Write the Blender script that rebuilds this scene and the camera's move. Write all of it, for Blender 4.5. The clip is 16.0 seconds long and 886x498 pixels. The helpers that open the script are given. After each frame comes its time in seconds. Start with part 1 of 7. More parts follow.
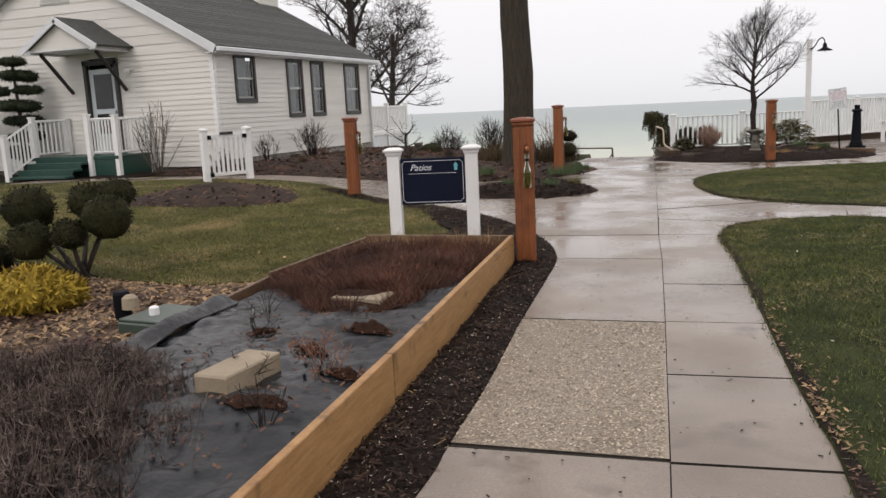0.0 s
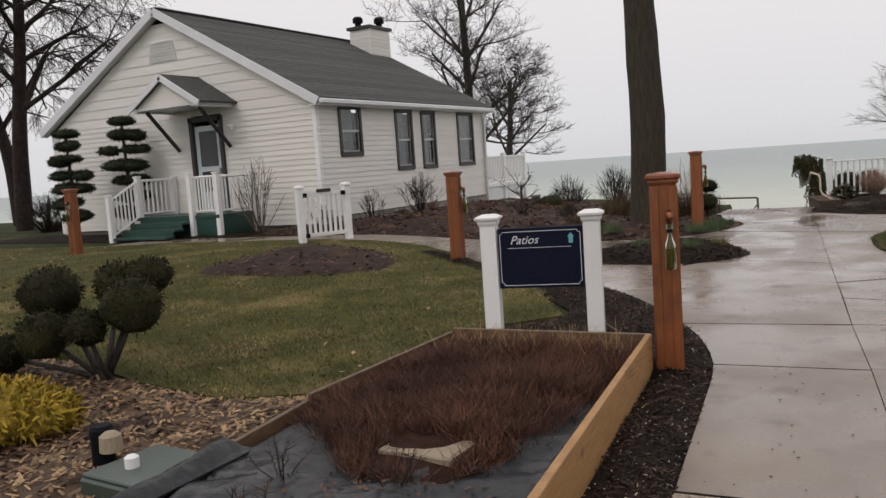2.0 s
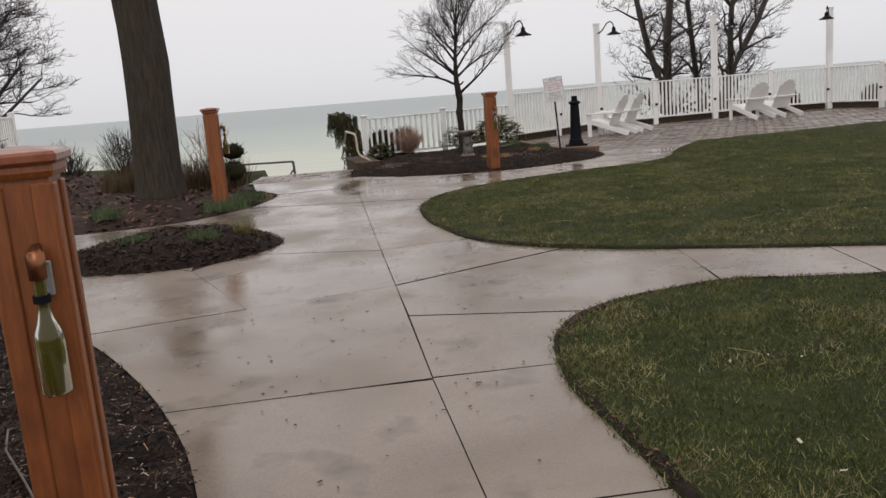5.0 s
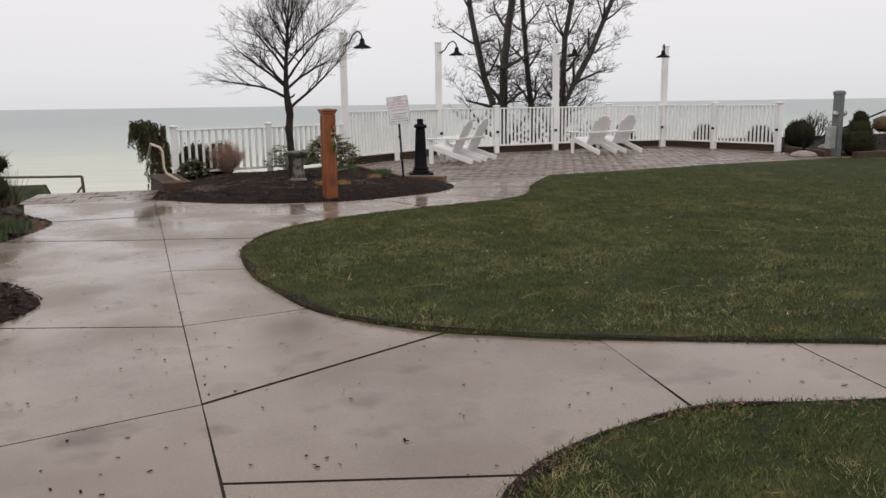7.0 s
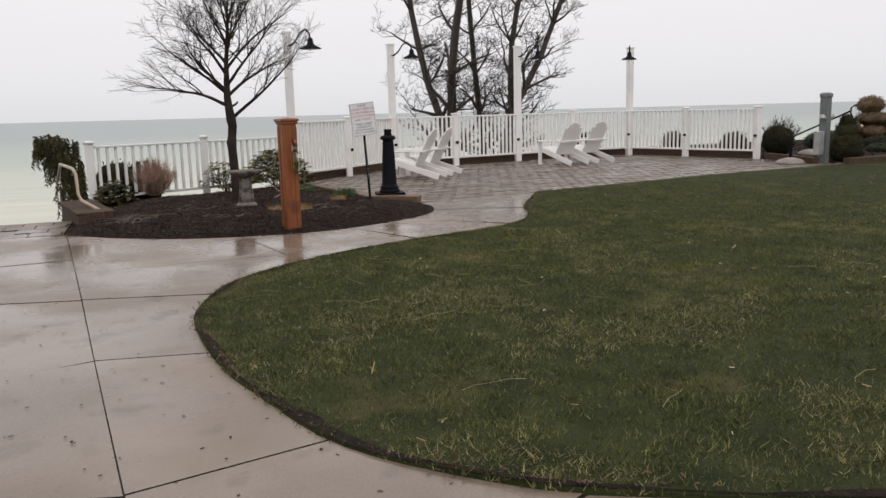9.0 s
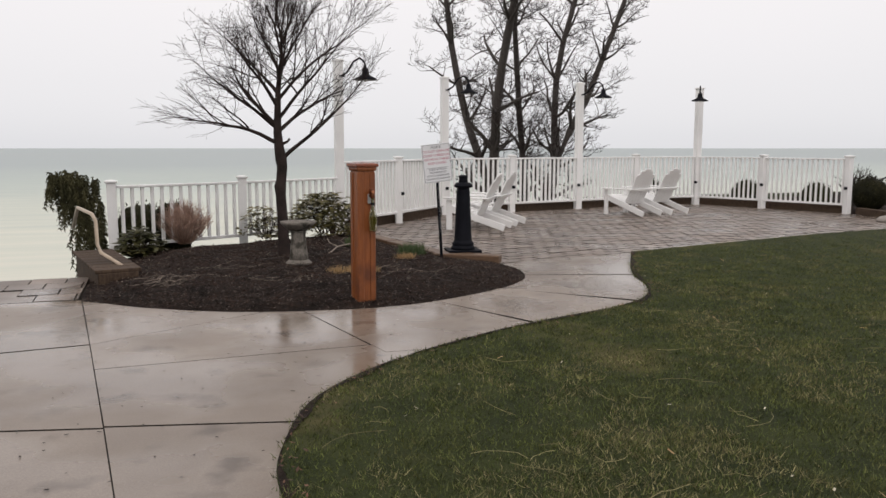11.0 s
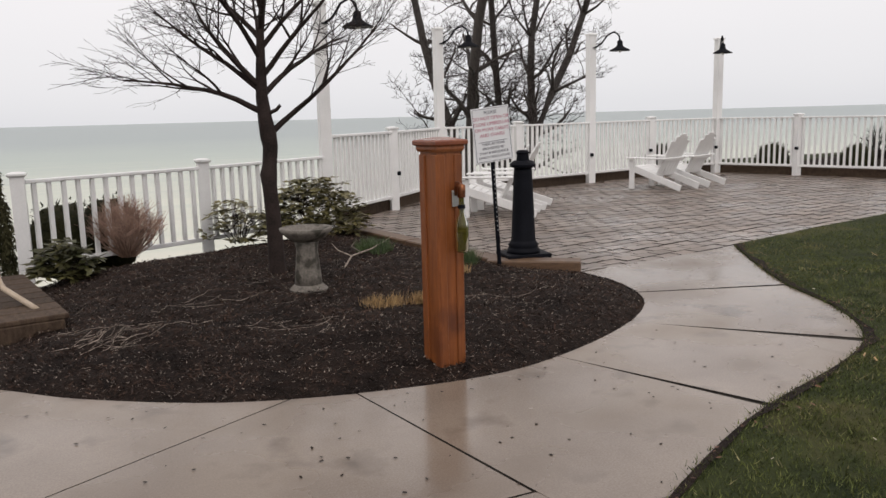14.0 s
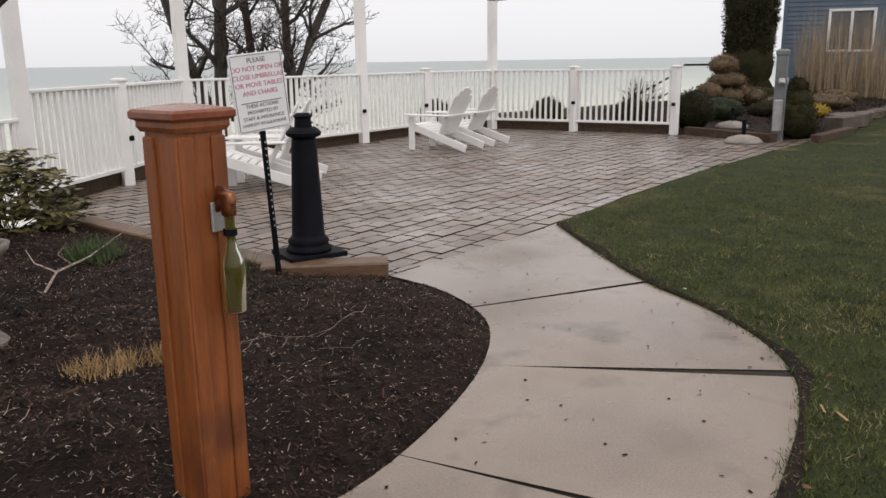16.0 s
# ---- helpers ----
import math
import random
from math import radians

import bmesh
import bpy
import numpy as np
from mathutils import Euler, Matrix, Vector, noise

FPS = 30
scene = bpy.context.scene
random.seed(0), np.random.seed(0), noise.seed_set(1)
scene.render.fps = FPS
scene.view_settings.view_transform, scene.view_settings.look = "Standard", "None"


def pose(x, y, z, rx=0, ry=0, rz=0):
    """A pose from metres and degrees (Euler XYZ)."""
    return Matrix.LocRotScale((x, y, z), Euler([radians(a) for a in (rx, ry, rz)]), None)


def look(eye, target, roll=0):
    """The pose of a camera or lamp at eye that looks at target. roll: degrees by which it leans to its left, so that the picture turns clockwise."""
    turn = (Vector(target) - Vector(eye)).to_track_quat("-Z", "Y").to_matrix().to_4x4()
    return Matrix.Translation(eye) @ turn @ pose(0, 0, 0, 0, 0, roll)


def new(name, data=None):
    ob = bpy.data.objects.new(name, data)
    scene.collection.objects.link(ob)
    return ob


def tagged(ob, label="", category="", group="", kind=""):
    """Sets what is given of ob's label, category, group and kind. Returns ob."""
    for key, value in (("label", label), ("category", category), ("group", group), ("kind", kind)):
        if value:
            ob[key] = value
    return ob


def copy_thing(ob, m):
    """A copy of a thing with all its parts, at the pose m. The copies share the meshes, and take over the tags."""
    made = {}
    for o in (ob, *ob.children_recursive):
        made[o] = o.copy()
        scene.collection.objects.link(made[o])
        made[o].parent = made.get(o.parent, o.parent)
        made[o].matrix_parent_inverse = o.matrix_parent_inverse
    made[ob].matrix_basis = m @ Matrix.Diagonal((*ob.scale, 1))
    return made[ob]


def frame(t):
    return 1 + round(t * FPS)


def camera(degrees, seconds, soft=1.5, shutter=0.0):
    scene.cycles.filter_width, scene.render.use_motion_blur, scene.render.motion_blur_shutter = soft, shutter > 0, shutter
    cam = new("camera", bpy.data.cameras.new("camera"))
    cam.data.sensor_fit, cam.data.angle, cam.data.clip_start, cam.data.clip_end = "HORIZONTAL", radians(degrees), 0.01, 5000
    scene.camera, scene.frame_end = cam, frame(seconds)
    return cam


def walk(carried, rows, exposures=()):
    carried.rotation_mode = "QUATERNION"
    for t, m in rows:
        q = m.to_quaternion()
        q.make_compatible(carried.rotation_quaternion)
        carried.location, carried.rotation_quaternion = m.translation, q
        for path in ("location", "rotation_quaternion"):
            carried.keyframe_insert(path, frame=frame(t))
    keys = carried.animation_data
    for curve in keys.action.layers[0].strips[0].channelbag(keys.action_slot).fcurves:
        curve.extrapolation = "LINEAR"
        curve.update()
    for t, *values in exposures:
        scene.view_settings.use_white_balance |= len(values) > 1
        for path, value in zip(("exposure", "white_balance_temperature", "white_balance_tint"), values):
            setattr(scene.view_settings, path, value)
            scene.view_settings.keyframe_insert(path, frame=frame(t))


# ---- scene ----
cam = camera(56.8, 16.0)
PATH = [
    (0, (1.343, 1.419, 1.428), (0.646, 3.263, 1.091), -2.7),
    (0.5, (1.137, 1.855, 1.444), (0.341, 3.659, 1.111), -3.7),
    (1, (0.985, 2.348, 1.457), (0.069, 4.102, 1.167), -3.2),
    (1.5, (0.847, 2.806, 1.473), (-0.153, 4.523, 1.241), -3.8),
    (2, (0.769, 3.25, 1.47), (-0.201, 4.987, 1.265), -4.0),
    (2.5, (0.645, 3.759, 1.462), (-0.295, 5.512, 1.248), -3.7),
    (3, (0.613, 4.241, 1.463), (-0.131, 6.084, 1.241), -3.9),
    (3.5, (0.565, 4.782, 1.474), (0.073, 6.709, 1.267), -2.9),
    (3.7, (0.517, 5.012, 1.468), (0.142, 6.966, 1.269), -3.3),
    (4, (0.518, 5.359, 1.451), (0.29, 7.334, 1.237), -3.7),
    (4.5, (0.478, 5.913, 1.414), (0.362, 7.886, 1.112), -3.8),
    (5, (0.459, 6.466, 1.378), (0.506, 8.429, 1.0), -4.6),
    (7.5, (0.42, 9.016, 1.404), (0.962, 10.909, 1.054), -0.5),
    (8, (0.364, 9.567, 1.4), (0.97, 11.441, 1.052), -1.7),
    (8.2, (0.345, 9.845, 1.357), (0.977, 11.71, 1.01), -2.2),
    (10.3, (0.11, 12.179, 1.43), (0.797, 14.029, 1.106), 0.5),
    (10.5, (0.094, 12.429, 1.441), (0.779, 14.283, 1.134), 0.7),
    (11, (0.025, 12.968, 1.466), (0.669, 14.845, 1.212), 0.1),
    (11.5, (0.025, 13.533, 1.433), (0.653, 15.415, 1.179), -0.1),
    (12, (-0.059, 14.101, 1.424), (0.531, 15.993, 1.153), -0.5),
    (12.5, (-0.091, 14.666, 1.434), (0.471, 16.562, 1.139), -1.2),
    (13, (-0.141, 15.164, 1.44), (0.467, 17.043, 1.129), -1.4),
    (13.5, (-0.083, 15.653, 1.438), (0.637, 17.491, 1.114), -0.9),
    (14, (-0.034, 16.157, 1.439), (0.751, 17.966, 1.109), -1.4),
    (14.5, (0.117, 16.671, 1.413), (1.033, 18.41, 1.04), -1.4),
    (15, (0.261, 17.118, 1.412), (1.273, 18.794, 1.006), -1.7),
    (15.5, (0.516, 17.563, 1.384), (1.685, 19.127, 0.953), -1.7),
    (16, (0.756, 17.952, 1.426), (2.022, 19.433, 0.971), -0.7),
]
walk(cam, [(t, look(eye, target, roll)) for t, eye, target, roll in PATH], exposures=[(t, s, 6800, 15) for t, s in ((0, 0.18), (1.0, 0.22), (1.5, 0.15), (2.0, -0.14), (2.5, -0.02), (3, 0.12), (3.5, -0.1), (4, -0.3), (4.5, -0.08), (5, -0.07), (7.5, 0), (12.5, 0.04), (14, 0.05), (15, 0.1), (16, 0.17))])

# ---- world and light: a bright overcast, rainy sky over the lake ----
world = bpy.data.worlds.new("overcast")
scene.world = world
world.use_nodes = True
wn, wl = world.node_tree.nodes, world.node_tree.links
sky = wn.new("ShaderNodeTexSky")
sky.sky_type, sky.sun_disc = "NISHITA", False
sky.sun_elevation, sky.sun_rotation = radians(48), radians(200)
grey = wn.new("ShaderNodeHueSaturation")
grey.inputs["Saturation"].default_value, grey.inputs["Value"].default_value = 0.12, 0.1
wl.new(sky.outputs[0], grey.inputs["Color"])
veil = wn.new("ShaderNodeMix")
veil.data_type = "RGBA"
veil.inputs[0].default_value = 0.88
wl.new(grey.outputs[0], veil.inputs[6])
grad = wn.new("ShaderNodeValToRGB")
coord, sep = wn.new("ShaderNodeTexCoord"), wn.new("ShaderNodeSeparateXYZ")
wl.new(coord.outputs["Generated"], sep.inputs[0])
cloud = wn.new("ShaderNodeTexNoise")
cloud.inputs["Scale"].default_value, cloud.inputs["Detail"].default_value = 1.6, 3.0
wl.new(coord.outputs["Generated"], cloud.inputs["Vector"])
cl = wn.new("ShaderNodeMath")
cl.operation, cl.inputs[1].default_value, cl.inputs[2].default_value = "MULTIPLY_ADD", 0.12, -0.06
wl.new(cloud.outputs[0], cl.inputs[0])
ad = wn.new("ShaderNodeMath")
wl.new(sep.outputs["Z"], ad.inputs[0]), wl.new(cl.outputs[0], ad.inputs[1])
wl.new(ad.outputs[0], grad.inputs[0])
grad.color_ramp.elements[0].position, grad.color_ramp.elements[0].color = 0.0, (0.66, 0.70, 0.735, 1)
grad.color_ramp.elements[1].position, grad.color_ramp.elements[1].color = 0.35, (0.905, 0.91, 0.925, 1)
wl.new(grad.outputs[0], veil.inputs[7])
wl.new(veil.outputs[2], wn["Background"].inputs["Color"])
wn["Background"].inputs["Strength"].default_value = 1.13
sun = new("sun", bpy.data.lights.new("sun", "SUN"))
sun.data.energy, sun.data.angle, sun.data.color = 0.6, radians(25), (1.0, 0.97, 0.93)
sun.matrix_world = look((0, 0, 30), (8, 26, 0))


# ---- materials ----
def shade(name, a, b, scale=6.0, rough=0.7, bump=0.2, fine=60.0, metal=0.0, stretch=(1, 1, 1), vary=0.0, wet=None, spec=0.5, blotch=None, size=0.01):
    """Two colours mixed by noise at two scales, with fine relief. vary: lightness from piece to piece. wet: (low, high) roughness in patches."""
    m = bpy.data.materials.new(name)
    m.use_nodes = True
    n, l = m.node_tree.nodes, m.node_tree.links
    p = n["Principled BSDF"]
    tc, mp = n.new("ShaderNodeTexCoord"), n.new("ShaderNodeMapping")
    mp.inputs["Scale"].default_value = stretch
    geo = n.new("ShaderNodeNewGeometry")
    l.new(geo.outputs["Position"], mp.inputs["Vector"])
    n1, n2 = n.new("ShaderNodeTexNoise"), n.new("ShaderNodeTexNoise")
    n1.inputs["Scale"].default_value, n1.inputs["Detail"].default_value = scale, 5
    n2.inputs["Scale"].default_value, n2.inputs["Detail"].default_value = fine, 4
    l.new(mp.outputs[0], n1.inputs["Vector"]), l.new(mp.outputs[0], n2.inputs["Vector"])
    add = n.new("ShaderNodeMath")
    add.operation = "MULTIPLY_ADD"
    add.inputs[1].default_value = 0.6
    l.new(n1.outputs[0], add.inputs[0])
    half = n.new("ShaderNodeMath")
    half.operation, half.inputs[1].default_value = "MULTIPLY", 0.4
    l.new(n2.outputs[0], half.inputs[0]), l.new(half.outputs[0], add.inputs[2])
    ramp = n.new("ShaderNodeValToRGB")
    ramp.color_ramp.elements[0].position, ramp.color_ramp.elements[0].color = 0.32, (*a, 1)
    ramp.color_ramp.elements[1].position, ramp.color_ramp.elements[1].color = 0.68, (*b, 1)
    l.new(add.outputs[0], ramp.inputs[0])
    colour = ramp.outputs[0]
    if blotch:
        n3, r3, mx = n.new("ShaderNodeTexNoise"), n.new("ShaderNodeValToRGB"), n.new("ShaderNodeMix")
        n3.inputs["Scale"].default_value, n3.inputs["Detail"].default_value = blotch[1], 6
        l.new(geo.outputs["Position"], n3.inputs["Vector"])
        r3.color_ramp.elements[0].position, r3.color_ramp.elements[1].position = blotch[2], blotch[2] + 0.14
        l.new(n3.outputs[0], r3.inputs[0])
        mx.data_type = "RGBA"
        l.new(r3.outputs[0], mx.inputs[0]), l.new(colour, mx.inputs[6])
        mx.inputs[7].default_value = (*blotch[0], 1)
        colour = mx.outputs[2]
    if vary:
        info, hs, rg = n.new("ShaderNodeObjectInfo"), n.new("ShaderNodeHueSaturation"), n.new("ShaderNodeMapRange")
        sm = n.new("ShaderNodeMath")
        sm.operation = "ADD"
        l.new(info.outputs["Random"], sm.inputs[0]), l.new(geo.outputs["Random Per Island"], sm.inputs[1])
        fr = n.new("ShaderNodeMath")
        fr.operation = "FRACT"
        l.new(sm.outputs[0], fr.inputs[0])
        rg.inputs["To Min"].default_value, rg.inputs["To Max"].default_value = 1 - vary, 1 + vary
        l.new(fr.outputs[0], rg.inputs["Value"]), l.new(rg.outputs[0], hs.inputs["Value"])
        l.new(colour, hs.inputs["Color"])
        colour = hs.outputs[0]
    l.new(colour, p.inputs["Base Color"])
    if wet:
        n4, rr = n.new("ShaderNodeTexNoise"), n.new("ShaderNodeMapRange")
        n4.inputs["Scale"].default_value, n4.inputs["Detail"].default_value = 0.9, 5
        l.new(geo.outputs["Position"], n4.inputs["Vector"])
        rr.inputs["From Min"].default_value, rr.inputs["From Max"].default_value = 0.38, 0.62
        rr.inputs["To Min"].default_value, rr.inputs["To Max"].default_value = wet
        l.new(n4.outputs[0], rr.inputs["Value"]), l.new(rr.outputs[0], p.inputs["Roughness"])
    else:
        p.inputs["Roughness"].default_value = rough
    p.inputs["Metallic"].default_value = metal
    p.inputs["Specular IOR Level"].default_value = spec
    if bump:
        bp = n.new("ShaderNodeBump")
        bp.inputs["Strength"].default_value, bp.inputs["Distance"].default_value = bump, size
        l.new(add.outputs[0], bp.inputs["Height"]), l.new(bp.outputs[0], p.inputs["Normal"])
    return m


def glassy(name, colour, rough=0.02):
    m = bpy.data.materials.new(name)
    m.use_nodes = True
    p = m.node_tree.nodes["Principled BSDF"]
    p.inputs["Base Color"].default_value = (*colour, 1)
    p.inputs["Roughness"].default_value = rough
    p.inputs["Transmission Weight"].default_value = 1.0
    p.inputs["IOR"].default_value = 1.45
    return m


GRASS = shade("grass_blades", (0.026, 0.041, 0.012), (0.135, 0.152, 0.045), 3.2, 0.7, 0, 30, vary=0.7, spec=0.2, blotch=((0.20, 0.175, 0.08), 1.7, 0.6))
MOSSGRASS = shade("mossy_winter_grass", (0.055, 0.060, 0.018), (0.20, 0.19, 0.062), 1.2, 0.7, 0, 30, vary=0.55, spec=0.2, blotch=((0.30, 0.235, 0.11), 1.0, 0.5))
MOSSTURF = shade("mossy_turf", (0.03, 0.034, 0.009), (0.085, 0.08, 0.025), 1.6, 0.9, 0.6, 70, spec=0.15, blotch=((0.15, 0.115, 0.05), 0.8, 0.54), size=0.03)
TUFT = shade("pale_grass_tufts", (0.045, 0.056, 0.017), (0.15, 0.155, 0.055), 2.0, 0.7, 0, 30, vary=0.6, spec=0.2, blotch=((0.21, 0.185, 0.09), 2.4, 0.57))
THATCH = shade("dry_thatch", (0.11, 0.102, 0.045), (0.31, 0.27, 0.14), 4, 0.8, 0, 30, vary=0.45, spec=0.2)
AGGREGATE = shade("aggregate_pebbles", (0.14, 0.105, 0.075), (0.56, 0.47, 0.36), 30, 0.5, 0, 40, vary=0.6)
DARKLEAF = shade("dark_evergreen_leaf", (0.02, 0.028, 0.009), (0.085, 0.075, 0.026), 4, 0.5, 0, 30, vary=0.5, spec=0.3)
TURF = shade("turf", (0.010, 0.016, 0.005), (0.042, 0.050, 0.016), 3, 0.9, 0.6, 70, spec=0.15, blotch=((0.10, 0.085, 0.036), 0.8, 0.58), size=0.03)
SOIL = shade("dark_mulch", (0.005, 0.003, 0.0023), (0.027, 0.0165, 0.012), 14, 0.85, 0.9, 90, spec=0.15, size=0.03, blotch=((0.010, 0.006, 0.0045), 2.2, 0.52))
CHIP = shade("mulch_chips", (0.005, 0.0032, 0.0026), (0.056, 0.032, 0.022), 5, 0.8, 0, 40, vary=0.85, spec=0.2, blotch=((0.010, 0.006, 0.0045), 2.2, 0.54))
LITTER = shade("leaf_litter", (0.028, 0.013, 0.007), (0.115, 0.066, 0.033), 9, 0.8, 0.8, 60, size=0.03, blotch=((0.034, 0.014, 0.010), 1.6, 0.5))
LITTERDARK = shade("red_brown_litter", (0.012, 0.005, 0.003), (0.05, 0.021, 0.012), 12, 0.85, 1.0, 70, spec=0.15, size=0.03)
LEAFCHIP = shade("leaf_chips", (0.07, 0.032, 0.013), (0.38, 0.25, 0.13), 5, 0.7, 0, 40, vary=0.6, blotch=((0.06, 0.022, 0.013), 1.6, 0.52))
DEADLEAF = shade("brown_dead_leaves", (0.035, 0.014, 0.008), (0.14, 0.065, 0.035), 5, 0.75, 0, 40, vary=0.55)
CONCRETE = shade("wet_concrete", (0.140, 0.107, 0.083), (0.258, 0.212, 0.171), 1.3, 0.35, 0.3, 120, vary=0.09, wet=(0.1, 0.42), blotch=((0.112, 0.086, 0.067), 2.6, 0.56), size=0.003)
PEBBLE = shade("exposed_aggregate", (0.085, 0.062, 0.045), (0.46, 0.385, 0.295), 75, 0.45, 1.0, 160, size=0.006, blotch=((0.20, 0.155, 0.11), 3, 0.52))
PAVER = shade("wet_paver", (0.115, 0.09, 0.073), (0.245, 0.195, 0.16), 3, 0.3, 0.4, 110, vary=0.26, wet=(0.22, 0.5), size=0.004)
JOINT = shade("joint_sand", (0.018, 0.015, 0.012), (0.04, 0.034, 0.028), 20, 0.85, 0.4, spec=0.2)
CEDAR = shade("stained_cedar", (0.145, 0.039, 0.009), (0.262, 0.082, 0.021), 7, 0.45, 0.25, 45, stretch=(9, 9, 0.7), vary=0.08, blotch=((0.085, 0.023, 0.009), 2.5, 0.6), size=0.004)
CEDARCAP = shade("stained_cap", (0.15, 0.04, 0.02), (0.26, 0.085, 0.04), 7, 0.25, 0.2, 45, size=0.003)
PLANK = shade("pine_plank", (0.27, 0.135, 0.048), (0.45, 0.255, 0.10), 5, 0.55, 0.3, 40, stretch=(1, 1, 9), blotch=((0.11, 0.06, 0.028), 5, 0.6), size=0.004)
OLDWOOD = shade("weathered_timber", (0.06, 0.045, 0.035), (0.16, 0.12, 0.09), 6, 0.6, 0.5, 50, stretch=(2, 2, 6), vary=0.2, size=0.006)
WHITE = shade("white_vinyl", (0.74, 0.74, 0.73), (0.84, 0.84, 0.83), 3, 0.35, 0.08, 60, size=0.002)
SIDING = shade("cream_siding", (0.66, 0.64, 0.595), (0.76, 0.74, 0.695), 2, 0.5, 0.1, 50, stretch=(0.4, 0.4, 6), vary=0.04, size=0.003)
TRIM = shade("grey_white_trim", (0.62, 0.63, 0.65), (0.74, 0.75, 0.77), 2, 0.45, 0.05)
SASH = shade("grey_sash", (0.24, 0.235, 0.225), (0.34, 0.33, 0.32), 5, 0.5, 0.05)
SHINGLE = shade("asphalt_shingle", (0.03, 0.032, 0.03), (0.075, 0.077, 0.072), 9, 0.85, 0.6, 90, vary=0.3, size=0.008)
NAVY = shade("navy_sign", (0.004, 0.006, 0.018), (0.007, 0.010, 0.026), 2, 0.6, 0.05, spec=0.12)
BLACK = shade("black_iron", (0.0025, 0.003, 0.005), (0.007, 0.008, 0.012), 8, 0.6, 0.15, 60, spec=0.1, size=0.003)
DARKTRIM = shade("dark_trim", (0.018, 0.016, 0.016), (0.04, 0.036, 0.034), 6, 0.5, 0.1)
BARK = shade("wet_bark", (0.022, 0.018, 0.016), (0.07, 0.058, 0.05), 9, 0.75, 1.0, 40, stretch=(3, 3, 0.6), size=0.03)
BIGBARK = shade("grey_brown_bark", (0.028, 0.023, 0.017), (0.08, 0.066, 0.05), 7, 0.85, 1.0, 40, stretch=(4, 4, 0.5), spec=0.2, size=0.05)
TWIG = shade("twig_bark", (0.014, 0.010, 0.009), (0.045, 0.032, 0.028), 6, 0.85, 0, spec=0.2)
FARTWIG = shade("misty_bark", (0.05, 0.04, 0.038), (0.11, 0.09, 0.085), 3, 0.9, 0)
REDTWIG = shade("reddish_twigs", (0.10, 0.045, 0.03), (0.30, 0.16, 0.11), 6, 0.8, 0, vary=0.3, spec=0.2)
HEATH = shade("heather_brown", (0.024, 0.009, 0.006), (0.15, 0.060, 0.034), 2.2, 0.8, 0, 30, vary=0.6)
HEATHG = shade("heather_grey", (0.016, 0.011, 0.009), (0.205, 0.155, 0.135), 7, 0.85, 0, 30, vary=0.85, spec=0.2)
STRAW = shade("dry_grass", (0.22, 0.125, 0.05), (0.44, 0.30, 0.14), 4, 0.7, 0, 30, vary=0.4)
CONIFER = shade("dark_needles", (0.009, 0.010, 0.004), (0.036, 0.034, 0.014), 5, 0.8, 0, 40, vary=0.5, spec=0.12)
BLUEFIR = shade("blue_green_needles", (0.012, 0.018, 0.009), (0.04, 0.05, 0.028), 5, 0.8, 0, 40, vary=0.4, spec=0.12)
YELLOW = shade("golden_foliage", (0.15, 0.105, 0.012), (0.43, 0.30, 0.04), 7, 0.7, 0, 40, vary=0.45, spec=0.2)
BRONZE = shade("bronze_foliage", (0.034, 0.021, 0.009), (0.115, 0.072, 0.027), 5, 0.7, 0, 40, vary=0.4)
LEAF = shade("rhododendron_leaf", (0.045, 0.047, 0.016), (0.185, 0.155, 0.06), 4, 0.5, 0, 30, vary=0.5, spec=0.3)
OIL = shade("olive_liquid", (0.07, 0.06, 0.008), (0.15, 0.12, 0.02), 9, 0.3, 0)
TANTWIG = shade("tan_twigs", (0.20, 0.115, 0.085), (0.47, 0.33, 0.26), 6, 0.8, 0, vary=0.35, spec=0.2)
FLECK = shade("grey_bark_flecks", (0.07, 0.052, 0.042), (0.44, 0.37, 0.31), 30, 0.75, 0, vary=0.5, spec=0.2)
REED = shade("pale_reed_stalks", (0.20, 0.145, 0.09), (0.40, 0.315, 0.21), 4, 0.7, 0, 30, vary=0.4)
BOULDER = shade("brown_boulder", (0.045, 0.034, 0.027), (0.14, 0.108, 0.085), 5, 0.75, 0.6, 40, vary=0.3, size=0.012)
PALEBIT = shade("pale_plant_bits", (0.30, 0.27, 0.19), (0.50, 0.46, 0.36), 8, 0.7, 0, vary=0.3)
SPROUT = shade("spring_shoots", (0.032, 0.058, 0.02), (0.085, 0.125, 0.045), 4, 0.5, 0, vary=0.3)
FABRIC = shade("weed_fabric", (0.006, 0.007, 0.009), (0.020, 0.022, 0.026), 3, 0.28, 0.8, 22, wet=(0.2, 0.62), spec=0.35, size=0.02)
LIMESTONE = shade("cut_limestone", (0.235, 0.185, 0.125), (0.36, 0.295, 0.21), 5, 0.65, 0.4, 60, size=0.006, blotch=((0.14, 0.105, 0.07), 6, 0.6))
BROWNBED = shade("brown_mulch", (0.009, 0.005, 0.0035), (0.046, 0.026, 0.018), 9, 0.8, 0.9, 80, spec=0.2, size=0.03, blotch=((0.075, 0.04, 0.022), 1.3, 0.56))
WEEPING = shade("olive_brown_needles", (0.022, 0.024, 0.012), (0.085, 0.078, 0.038), 5, 0.8, 0, 40, vary=0.5, spec=0.12)
WETPLANK = shade("wet_brown_board", (0.07, 0.037, 0.02), (0.17, 0.10, 0.055), 6, 0.5, 0.4, 50, stretch=(2, 2, 7), vary=0.15, size=0.005)
